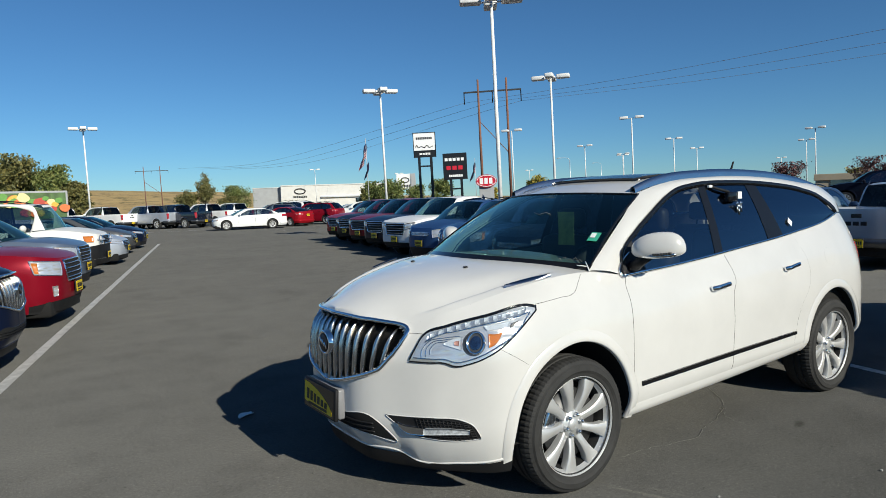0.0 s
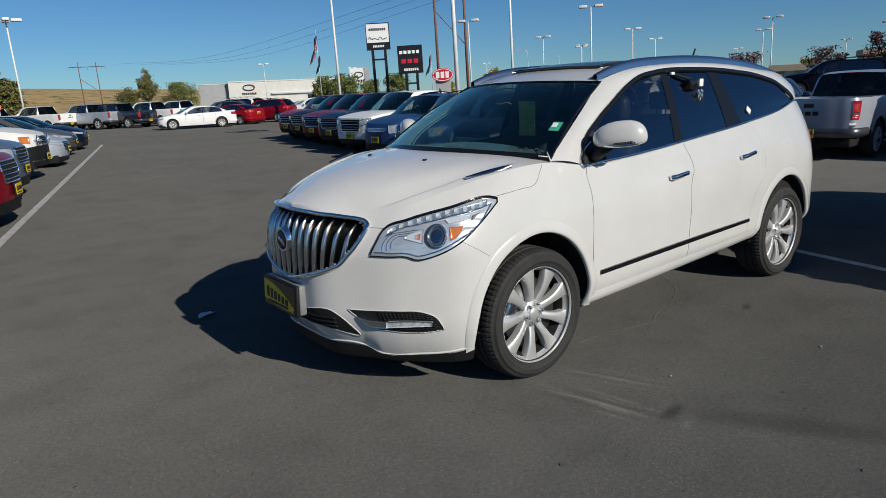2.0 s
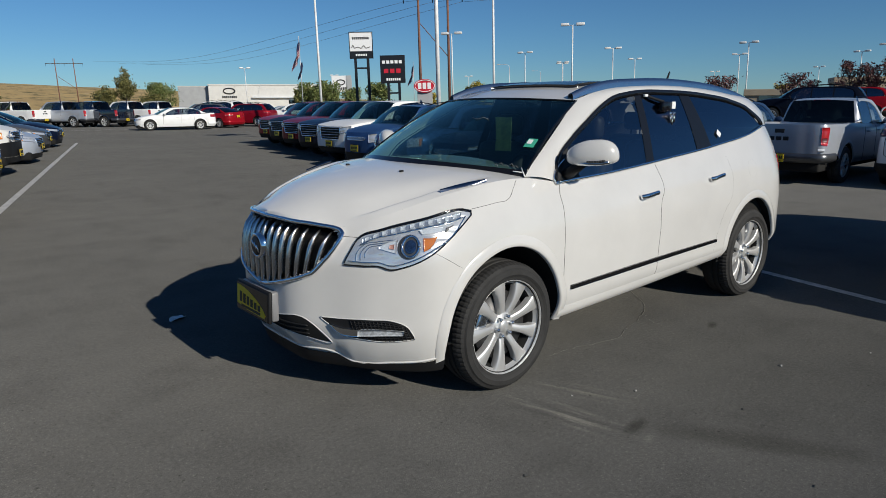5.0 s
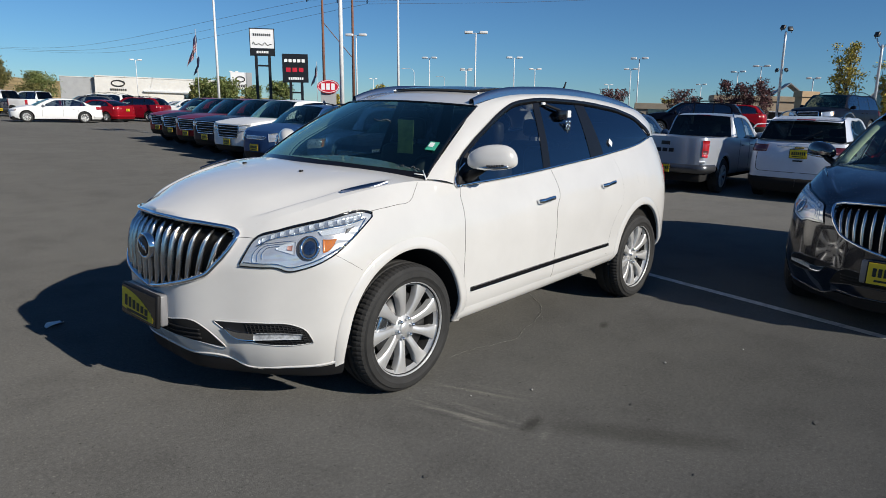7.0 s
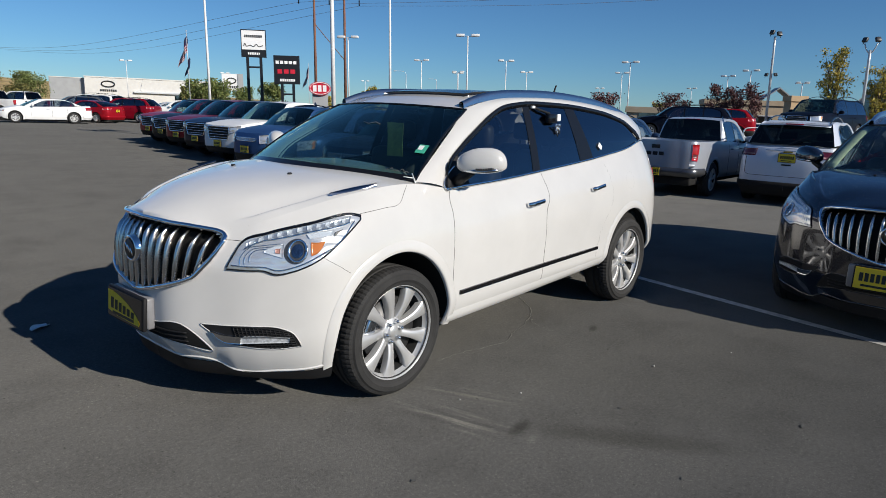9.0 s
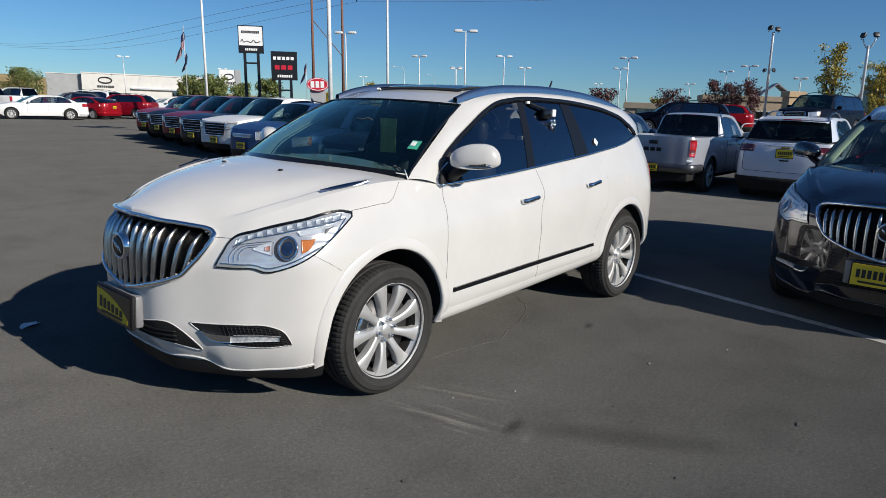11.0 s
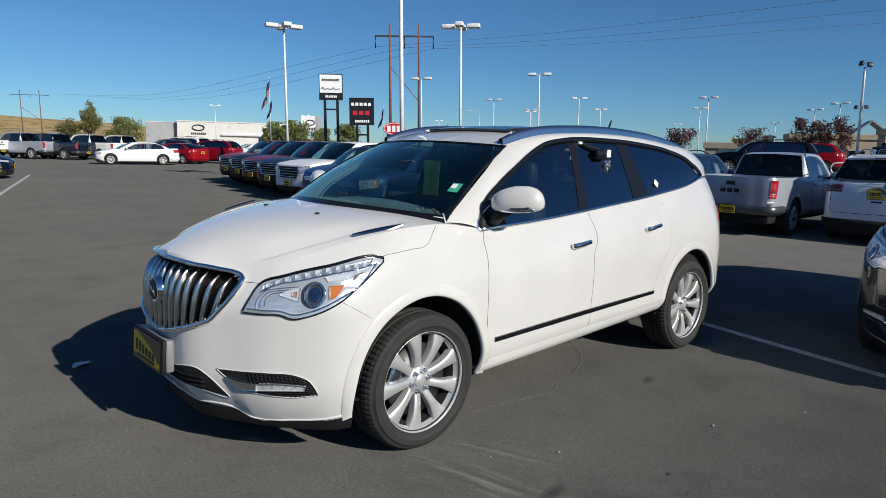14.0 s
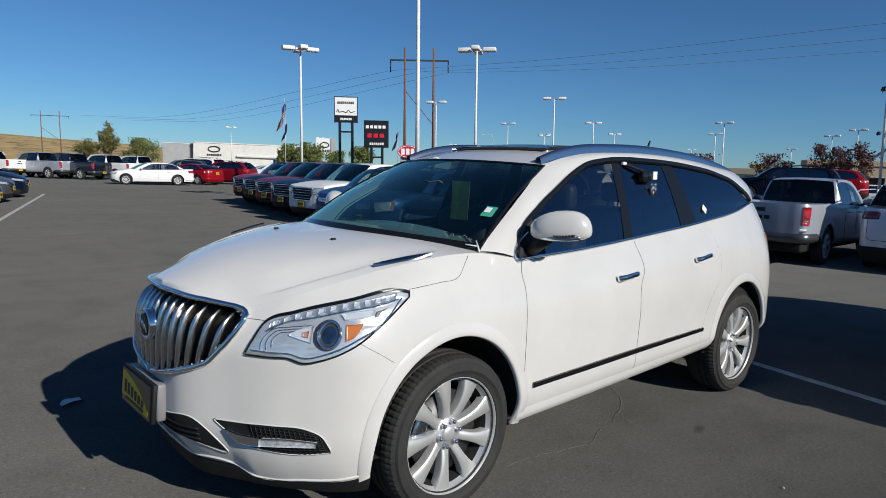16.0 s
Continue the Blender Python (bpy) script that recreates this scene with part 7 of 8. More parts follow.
def light_pole(x, y, h, heads=2, turn=0.0, group="light poles"):
    m = Matrix.Translation((x, y, 0)) @ UP @ Matrix.Rotation(turn, 4, "Z")
    ob = thing("light_pole", m, "tall pale lamp post with box lamps over the lot", "lamp post", group)
    part("base", kept("pole_base", lambda: data("base", *lathe([(0.001, 0.62), (0.29, 0.62), (0.31, 0.58), (0.31, -0.1)], 20, "z"), M_CONCRETE)), ob, "concrete base")
    part("pole", kept(("pole", h), lambda: data("pole", *tube([(0, 0, 0.55), (0, 0, h * 0.5), (0, 0, h - 0.05)], (0.085, 0.075, 0.06), 10), M_POLEWHITE)), ob)
    arm = kept("lamp_arm", lambda: data("arm", *tube([(-0.5, 0, 0), (0, 0, 0.0), (0.5, 0, 0)], 0.035, 6), M_POLEWHITE))
    part("arm", arm, ob, "", Matrix.Translation((0, 0, h - 0.06)))
    offs = [(-0.74, 0), (0.74, 0)] if heads == 2 else [(-0.78, 0), (0.78, 0), (0, 0.62), (0, -0.62)]
    me = kept("lamp_head", lambda: data("lamp_head", *shoebox(0, 0, 0), M_POLEWHITE))
    for dx, dy in offs:
        part("lamp_head", me, ob, "", Matrix.Translation((dx, dy, h)) @ Matrix.Rotation(0 if dy == 0 else math.pi / 2, 4, "Z"))
    return ob


for i, (x, y, hd) in enumerate(((5.1, 63.7, 4), (57.9, 132.7, 2), (19.7, 35.3, 4), (92.5, 154.1, 2), (13.4, 15.7, 4), (26.9, 26.5, 4), (46.2, 52.6, 2), (73.2, 66.9, 2), (97.0, 79.4, 2), (50.0, 39.1, 2), (77.1, 53.9, 2),
                                 (99.9, 65.7, 2), (159.9, 82.8, 2), (103.4, 48.8, 2), (83.4, 37.8, 2), (157.0, 57.2, 2), (112.8, 34.5, 2), (100.9, 27.4, 2), (131.7, 27.6, 2), (134, 28.2, 2), (100.2, 82.2, 2), (127.8, 139.4, 2))):
    light_pole(x, y, 9.0, hd, math.atan2(y, x) + math.pi / 2 + 0.25 * math.sin(7 * i))


def street_lamp(x, y, h):
    ob = thing("street_lamp", facing(x, y), "far grey street lamp with a curved arm", "street lamp", "street lamps")
    part("pole", data("pole", *tube([(0, 0, 0), (0, 0, h * 0.5), (0, 0, h - 0.9)], (0.14, 0.11, 0.09), 8), M_GALV), ob)
    arm = [(0, 0, h - 0.9), (-0.25, 0, h - 0.35), (-1.0, 0, h - 0.08), (-2.6, 0, h)]
    part("arm", data("arm", *tube(spline(arm, 16), 0.06, 6), M_GALV), ob)
    part("lamp_head", data("lamp_head", *block(-3.4, -0.16, h - 0.10, -2.5, 0.16, h + 0.08, 0.05), M_GALV), ob)


def flood_pole(x, y, h, fork):
    ob = thing("flood_light_pole", Matrix.Translation((x, y, 0)) @ UP, "galvanised pole with flood lights at its head", "lamp post", "flood light poles")
    part("pole", data("pole", *tube([(0, 0, 0), (0, 0, h * 0.9), (0, 0, h)], (0.085, 0.07, 0.065), 10), M_GALV), ob)
    across = Vector((y, -x, 0)).normalized()
    if fork:
        a = np.array([across * s * 0.3 for s in np.linspace(-1, 1, 15)]) + [(0, 0, h - 0.15 + 0.5 * (s * s)) for s in np.linspace(-1, 1, 15)]
        part("fork", data("fork", *tube(a, 0.035, 8), M_GALV), ob)
        spots = [across * -0.3 + Vector((0, 0, h + 0.55)), across * 0.3 + Vector((0, 0, h + 0.55))]
    else:
        spots = [across * -0.18 + Vector((0, 0, h + 0.25)), across * 0.22 + Vector((0, 0, h + 0.15)), across * -0.25 + Vector((0, 0, h - 2.2)), across * 0.25 + Vector((0, 0, h - 2.2))]
    for i, q in enumerate(spots):
        v, f = block(-0.16, -0.28, -0.26, 0.14, 0.28, 0.26, 0.06)
        v2, f2 = tube([(0, 0, -0.3), (0, 0, -0.55)], 0.04, 6)
        v, f, _ = join((v, f), (v2, f2))
        s = 1.0 if q.z > h - 1 else 0.75
        part("flood_light", kept("flood", lambda: data("flood_light", v, f, M_DARKMETAL)), ob, "", Matrix.Translation(q) @ Matrix.Rotation(math.atan2(y, x) + math.pi + (0.6 if i % 2 else -0.6), 4, "Z") @ Matrix.Rotation(radians(-30), 4, "Y") @ Matrix.Scale(s * 0.5, 4))


flood_pole(41.3, 8.4, 6.75, False)
flood_pole(40.48, 3.29, 5.75, True)


def facing(x, y, z=0.0):
    """A pose at (x, y) whose front (-y) looks back along the line to the walk."""
    return Matrix.Translation((x, y, z)) @ UP @ Matrix.Rotation(math.atan2(y + 3.5, x + 2.7) - math.pi / 2, 4, "Z")


street_lamp(129.3, 124.7, 11.7)
street_lamp(199.2, 175.7, 13.8)


def bars_on(parent, rows, material, y, label):
    """Unlettered bars in place of writing: rows of (x0, x1, z0, z1, pieces)."""
    pieces = []
    for x0, x1, z0, z1, n in rows:
        step = (x1 - x0) / n
        for i in range(n):
            pieces.append(block(x0 + i * step, y - 0.02, z0, x0 + i * step + step * 0.72, y, z1))
    v, f, _ = join(*pieces)
    return part("sign_print", data("sign_print", v, f, material, smooth=False), parent, label)


def pylon_a(x, y, top, w):
    ob = thing("pylon_sign", facing(x, y), "white and black roadside pylon sign on two black posts", "sign", "pylon signs")
    h = 2.35
    part("panel", data("panel", *block(-w / 2, -0.15, top - h * 0.72, w / 2, 0.15, top, 0.02), M_SIGNWHITE, smooth=False), ob, "white sign panel")
    part("lower_panel", data("lower_panel", *block(-w / 2, -0.15, top - h, w / 2, 0.15, top - h * 0.72, 0.02), M_SIGNDARK, smooth=False), ob, "black sign panel")
    fr = [block(-w / 2 - 0.06, -0.18, top - h - 0.02, -w / 2, 0.18, top + 0.06), block(w / 2, -0.18, top - h - 0.02, w / 2 + 0.06, 0.18, top + 0.06), block(-w / 2, -0.18, top, w / 2, 0.18, top + 0.06)]
    v, f, _ = join(*fr)
    part("frame", data("frame", v, f, M_SIGNDARK, smooth=False), ob)
    for px in (-w * 0.28, w * 0.28):
        part("post", data("post", *block(px - 0.13, -0.13, -0.2, px + 0.13, 0.13, top - h), M_SIGNDARK, smooth=False), ob)
    part("crossbar", data("crossbar", *block(-w * 0.28 + 0.13, -0.08, top - h - 0.95, w * 0.28 - 0.13, 0.08, top - h - 0.8), M_SIGNDARK, smooth=False), ob)
    bars_on(ob, [(-w * 0.38, w * 0.38, top - 0.62, top - 0.40, 9)], M_INK, -0.152, "dark printed bars")
    script = spline([(-0.42 * w, 0, 0.06), (-0.36 * w, 0, 0.26), (-0.30 * w, 0, 0.02), (-0.15 * w, 0, 0.12), (0.0, 0, 0.0), (0.12 * w, 0, 0.22), (0.2 * w, 0, 0.02), (0.4 * w, 0, 0.12)], 40) + (0, -0.16, top - 1.42)
    part("script_stroke", data("script_stroke", *tube(script, 0.035, 5), M_INK), ob)
    bars_on(ob, [(-w * 0.25, w * 0.27, top - h + 0.22, top - h + 0.42, 7)], M_SIGNWHITE, -0.152, "white printed bars")


def pylon_b(x, y, top, w):
    ob = thing("pylon_sign", facing(x, y), "dark navy roadside pylon sign on two black posts", "sign", "pylon signs")
    h = 2.45
    part("panel", data("panel", *block(-w / 2, -0.15, top - h, w / 2, 0.15, top, 0.02), M_SIGNDARK, smooth=False), ob, "dark navy panel")
    for px in (-w * 0.2, w * 0.24):
        part("post", data("post", *block(px - 0.12, -0.12, -0.2, px + 0.12, 0.12, top - h), M_SIGNDARK, smooth=False), ob)
    part("crossbar", data("crossbar", *block(-w * 0.2 + 0.12, -0.08, top - h - 0.95, w * 0.24 - 0.12, 0.08, top - h - 0.8), M_SIGNDARK, smooth=False), ob)
    bars_on(ob, [(-w * 0.42, w * 0.42, top - 0.72, top - 0.45, 5)], M_SIGNWHITE, -0.152, "white printed bars")
    bars_on(ob, [(-w * 0.36, w * 0.38, top - 1.55, top - 1.18, 3)], M_SIGNRED, -0.152, "red printed bars")
    bars_on(ob, [(-w * 0.27, w * 0.32, top - 2.22, top - 2.0, 7)], M_SIGNWHITE, -0.152, "white printed bars")


pylon_a(33.2, 50.7, 8.15, 2.1)
pylon_b(33.8, 46.6, 5.9, 2.25)


def oval_sign(x, y, z):
    ob = thing("oval_sign", facing(x, y), "red oval sign with a white rim on a grey post", "sign")
    a = np.linspace(0, 2 * np.pi, 40, endpoint=False)
    to = lambda p, q, c: (p, -c, q + z)
    part("face", data("face", *outline_plate([(1.35 * math.cos(t), 0.82 * math.sin(t)) for t in a], 0.30, to), M_SIGNRED, smooth=False), ob, "red oval panel")
    ring = np.stack([1.22 * np.cos(a), np.full(40, -0.31), 0.70 * np.sin(a) + z], 1)
    part("rim", data("rim", *tube(np.vstack([ring, ring[:1]]), 0.05, 5), M_SIGNWHITE), ob, "white rim")
    bars_on(ob, [(-0.85, 0.95, z - 0.38, z + 0.38, 3)], M_SIGNWHITE, -0.31, "white printed bars")
    part("pylon", data("pylon", *block(-0.95, 0.02, -0.2, 0.95, 0.3, z - 0.6, 0.03), M_GREYWALL, smooth=False), ob)


oval_sign(50.4, 62.8, 3.75)


def panel_sign(x, y, z):
    ob = thing("panel_sign", facing(x, y), "white panel sign on a grey pylon", "sign")
    part("panel", data("panel", *block(-1.15, -0.15, z - 1.9, 1.15, 0.15, z + 0.2, 0.02), M_SIGNWHITE, smooth=False), ob, "white panel")
    part("pylon", data("pylon", *block(0.75, -0.25, -0.2, 1.45, 0.25, z + 0.2, 0.02), M_GREYWALL, smooth=False), ob, "grey pylon")
    a = np.linspace(0, 2 * np.pi, 30)
    ring = np.stack([0.55 * np.cos(a), np.full(30, -0.18), 0.32 * np.sin(a) + z - 0.65], 1)
    part("ring_mark", data("ring_mark", *tube(ring, 0.07, 5), M_INK), ob)
    bars_on(ob, [(-0.85, 0.9, z - 1.6, z - 1.3, 8)], M_INK, -0.152, "dark printed bars")


panel_sign(44.5, 73.1, 5.0)


def limp(x0, top, w, drop, n=26, mcol=14):
    """Cloth that hangs in folds from its hoist: mcol lines across, n down."""
    P = np.zeros((mcol, n, 3))
    for i, s in enumerate(np.linspace(0, 1, mcol)):
        for j, q in enumerate(np.linspace(0, 1, n)):
            P[i, j] = (x0 - s * w * (0.14 + 0.42 * q) + 0.06 * w * math.sin(8 * s + 4 * q), 0.16 * w * math.sin(13 * s + 3 * q), top - q * drop - 0.95 * s * w * (0.75 + 0.25 * q))
    return grid(P)


def flag(x, y, top, w, pole_h, second=False, group="flags"):
    ob = thing("flag", facing(x, y), "striped flag hanging limp from a thin pole", "flag", group)
    part("pole", data("pole", *tube([(0, 0, 0), (0, 0, pole_h)], (0.05, 0.03), 8), M_GALV), ob)
    part("finial", data("finial", *lathe([(0.001, -0.07), (0.06, -0.03), (0.06, 0.03), (0.001, 0.07)], 10), M_GALV), ob, "", Matrix.Translation((0, 0, pole_h + 0.04)) @ Matrix.Rotation(math.pi / 2, 4, "X"))
    v, f = limp(0.0, top, w, w * 1.15)
    idx = [2 if i < 6 and j < 13 else (j // 2) % 2 for i in range(13) for j in range(25)]
    part("cloth", data("cloth", v, f, plain("flag_red", (0.24, 0.010, 0.035), 0.75), plain("flag_white", (0.42, 0.41, 0.42), 0.75), plain("flag_blue", (0.010, 0.016, 0.07), 0.7), index=idx), ob)
    if second:
        v, f = limp(0.18, top - w * 1.30, w * 0.62, w * 0.75)
        part("lower_cloth", data("lower_cloth", v, f, plain("navy_cloth", (0.010, 0.014, 0.05), 0.75)), ob, "dark navy flag below the striped one")


flag(33.0, 62.35, 8.45, 1.7, 8.6, True)
flag(62.0, 80.0, 7.6, 1.7, 7.8)


def power_frame(x, y, h, gap, rz, thick=1.0, name="power_pole"):
    ob = thing(name, Matrix.Translation((x, y, 0)) @ UP @ Matrix.Rotation(rz, 4, "Z"), "brown H-frame power pole carrying wires", "power pole", "power poles")
    for s in (-1, 1):
        part("post", data("post", *tube([(s * gap / 2, 0, -0.3), (s * gap / 2, 0, h)], (0.24 * thick, 0.15 * thick), 8), M_WOODPOLE), ob)
    part("crossarm", data("crossarm", *block(-gap * 1.02, -0.12 * thick, h * 0.905 - 0.12 * thick, gap * 1.02, 0.12 * thick, h * 0.905 + 0.12 * thick, 0.02), M_DARKMETAL, smooth=False), ob)
    br = [tube([(-gap / 2, 0, h * 0.68), (gap / 2, 0, h * 0.42)], 0.06, 5)]
    for q in br:
        part("brace", data("brace", *q, M_WOODPOLE), ob)
    for k in (-1, 0, 1):
        part("insulator", data("insulator", *tube([(k * gap, 0, h * 0.9), (k * gap, 0, h * 0.9 - 1.7 * thick ** 2)], 0.09 * thick ** 2, 6), M_SIGNDARK), ob)
    return ob


a1 = Vector((61.8, 78.0, 0))
a2 = Vector((65.2, 75.2, 0))
mid, gap = (a1 + a2) / 2, (a2 - a1).length
axis = math.atan2(a2.y - a1.y, a2.x - a1.x)
power_frame(mid.x, mid.y, 20.0, gap, axis)
power_frame(36.0, 192.8, 13.2, 4.2, axis + 0.4, 0.6)
side = Vector((math.cos(axis), math.sin(axis), 0))
along = Vector((-side.y, side.x, 0))


def wire(name, points, r=0.024):
    p = spline(points, 40)
    solid(name, data(name, *tube(p, r, 5), M_WIRE), Matrix(), "thin dark power line strung between poles", "wire", "power lines")


lean_x, lean_y = -0.0152 * 20, 0.0168 * 20
for k in (-1, 0, 1):
    q = mid + side * gap * k + Vector((lean_x, lean_y, 16.4))
    right = Vector((76.5 + 7.2 * k, 18.9 + 2.1 * k, 16.4))
    left = Vector((64 + 9 * k, 250 + 4 * k, 15.5))
    wire("power_line", [tuple(q), tuple((q + right) / 2 - Vector((0, 0, 0.5))), tuple(right), tuple(q + (right - q) * 1.7 + Vector((0, 0, 0.6)))], 0.020)
    wire("power_line", [tuple(q), tuple((q + left) / 2 - Vector((0, 0, 3.4))), tuple(left)])


# ---------------------------------------------------------------- buildings
def showroom():
    ob = thing("showroom_building", Matrix.Translation((63.0, 152.6, 0)) @ Matrix.Rotation(radians(-24), 4, "Z"), "low white flat-roofed showroom building beyond the lot", "building")
    part("wall", data("wall", *block(-5.2, -3, -1, 24, 12, 5.9, 0.02), M_STUCCO, smooth=False), ob, "white stucco wall")
    part("side_wing", data("side_wing", *block(-12, -1.5, -1, -5.2, 16, 5.6, 0.02), M_GREYWALL, smooth=False), ob, "grey panelled wing")
    part("wing_coping", data("wing_coping", *block(-12.1, -1.6, 5.6, -5.2, 16.1, 5.75, 0.02), M_STUCCO, smooth=False), ob)
    part("parapet", data("parapet", *block(-5.3, -3.12, 5.9, 24.1, 12.1, 6.15, 0.03), M_STUCCO, smooth=False), ob)
    part("canopy", data("canopy", *block(4.5, -3.6, 2.9, 24, -3.0, 3.25, 0.03), M_GALV, smooth=False), ob)
    for i in range(6):
        w = part("window", data("window", *block(13 + 2.1 * i, -3.10, 0.2, 14.8 + 2.1 * i, -2.95, 2.6), M_PRIVACY, smooth=False), ob, "dark shop window")
        part("window_frame", data("window_frame", *block(12.95 + 2.1 * i, -3.14, 2.6, 14.85 + 2.1 * i, -2.98, 2.75), M_GALV, smooth=False), w)
    a = np.linspace(0, 2 * np.pi, 30)
    part("ring_mark", data("ring_mark", *tube(np.stack([-0.6 + 1.3 * np.cos(a), np.full(30, -3.12), 4.6 + 0.62 * np.sin(a)], 1), 0.13, 5), M_INK), ob, "dark ring mark")
    v, f, _ = join(*[block(-2.2 + 0.42 * i, -3.12, 3.0, -1.92 + 0.42 * i, -3.004, 3.45) for i in range(8)])
    part("sign_print", data("sign_print", v, f, M_INK, smooth=False), ob, "dark bars on the wall")


showroom()


def tan_building(x, y, w, d, h, rz, col, label, gable=None):
    ob = thing("building", Matrix.Translation((x, y, 0)) @ Matrix.Rotation(radians(rz), 4, "Z"), label, "building", "buildings beyond the lot")
    part("wall", data("wall", *block(-w / 2, 0, -0.5, w / 2, d, h, 0.02), col, smooth=False), ob)
    part("parapet", data("parapet", *block(-w / 2 - 0.15, -0.15, h - 0.5, w / 2 + 0.15, d + 0.15, h + 0.1, 0.03), col, smooth=False), ob)
    if gable:
        a, b, up = gable
        ends = np.array([[(a, e, h + 0.1), ((a + b) / 2, e, h + up), (b, e, h + 0.1)] for e in (-0.1, d * 0.6)])
        part("gable_roof", data("gable_roof", *slab(ends + (0, 0, 0.14), ends), M_GREYWALL, smooth=False), ob, "grey gable roof")
    for i in range(max(2, int(w / 4))):
        x0 = -w / 2 + 1.2 + i * (w - 2) / max(2, int(w / 4))
        wn_ = part("window", data("window", *block(x0, -0.05, 0.9, x0 + 1.6, 0.05, 2.4), M_PRIVACY, smooth=False), ob)
        part("window_frame", data("window_frame", *block(x0 - 0.06, -0.08, 2.4, x0 + 1.66, 0.04, 2.5), M_GALV, smooth=False), wn_)


tan_building(84, 26, 14, 10, 2.9, -48, plain("beige_wall", (0.36, 0.30, 0.22), 0.85, vary=0.12, scale=0.8), "low beige building beyond the trees")
tan_building(80.5, 20.3, 11.5, 4.0, 4.1, -62, plain("sandy_wall", (0.42, 0.33, 0.23), 0.85, vary=0.1, scale=0.8, relief=0.2), "long sandy building behind the plum trees", (0.4, 4.0, 1.5))
tan_building(76, 14.9, 1.7, 1.2, 4.5, -42, M_TAN, "low tan stucco building beyond the trees")
tan_building(62, 25.6, 3.6, 1.0, 2.7, -68, plain("beige_wall", (0.36, 0.30, 0.22), 0.85, vary=0.12, scale=0.8), "pale beige enclosure wall")


def arched_building():
    ob = thing("glass_building", Matrix.Translation((70, 1.0, 0)) @ Matrix.Rotation(radians(-84), 4, "Z"), "arched glass front of a showroom building", "building")
    a = np.linspace(0, np.pi, 24)
    arc = np.stack([8 * np.cos(a), np.zeros(24), 2.0 + 5.2 * np.sin(a)], 1)
    part("roof", data("roof", *slab(np.stack([arc, arc + (0, 12, 0)], 1), np.stack([arc * (0.97, 1, 0.96), arc * (0.97, 1, 0.96) + (0, 12, 0)], 1)), M_GREYWALL), ob, "curved grey roof")
    part("wall", data("wall", *block(-8, 0.3, -0.5, 8, 11.5, 2.2), M_TAN, smooth=False), ob)
    for i in range(7):
        x0 = -7 + 2 * i
        h = 2.0 + 5.0 * math.sqrt(max(0.0, 1 - ((x0 + 0.9) / 8.0) ** 2)) * 0.93
        p = part("window", data("window", *block(x0, 0.1, 0.2, x0 + 1.85, 0.2, h), M_PRIVACY, smooth=False), ob, "tall glass pane")
        part("window_frame", data("window_frame", *block(x0 - 0.08, 0.02, 0.2, x0, 0.25, h), M_GALV, smooth=False), p)


arched_building()


def trailer():
    ob = thing("box_trailer", Matrix.Translation((-0.45, 56.6, -0.02)) @ Matrix.Rotation(radians(3), 4, "Z"), "grey box trailer with bright food pictures on its side", "trailer")
    part("box", data("box", *block(-6, 0, 1.0, 3.2, 2.5, 3.35, 0.04), M_GREYWALL, smooth=False), ob)
    part("picture_field", data("picture_field", *block(-5.9, -0.012, 1.15, 3.05, 0.004, 3.2), plain("print_ground", (0.06, 0.12, 0.03), 0.5, vary=0.5, scale=2), smooth=False), ob, "dark green printed field")
    cols = [(0.45, 0.05, 0.03), (0.62, 0.40, 0.05), (0.12, 0.30, 0.05), (0.70, 0.16, 0.04), (0.75, 0.62, 0.30)]
    rng = random.Random(5)
    for i in range(44):
        x, z = -5.6 + 8.4 * (i / 43) + rng.uniform(-0.2, 0.2), rng.uniform(1.5, 2.95)
        rr = rng.uniform(0.20, 0.42)
        a = np.linspace(0, 2 * np.pi, 12, endpoint=False)
        pts = [(x + rr * rng.uniform(0.85, 1.25) * math.cos(t), z + rr * rng.uniform(0.8, 1.1) * math.sin(t)) for t in a]
        part("picture_patch", data("picture_patch", *outline_plate(pts, 0.004, lambda p, q, h, d=0.016 + 0.0045 * i: (p, -d - h, q)), plain(f"print_{i % 5}", cols[i % 5], 0.5), smooth=False), ob)
    for x in (-4.5, 1.5):
        part("wheel", kept("trailer_wheel", lambda: tyre_data(0.48, 0.25, 0.27)), ob, "", Matrix.Translation((x, 0.2, 0.478)))
    part("frame", data("frame", *block(-6, 0.2, 0.75, 3.2, 2.3, 1.0), M_DARKMETAL, smooth=False), ob)


trailer()


def rail(x, y):
    ob = thing("handrail", Matrix.Translation((x, y, 0.0)) @ Matrix.Rotation(radians(-70), 4, "Z"), "white tubular handrail with a rounded end", "handrail")
    a = np.linspace(-np.pi / 2, np.pi / 2, 12)
    loop = np.vstack([[(0, 0, 0.0), (0, 0, 1.0)], np.stack([-0.16 * np.cos(a), 0 * a, 1.25 + 0.2 * np.sin(a)], 1), [(0.5, 0, 1.5), (0.5, 0, 0)]])
    part("tube", data("tube", *tube(loop, 0.03, 8), M_POLEWHITE), ob)


rail(26.4, 5.0)


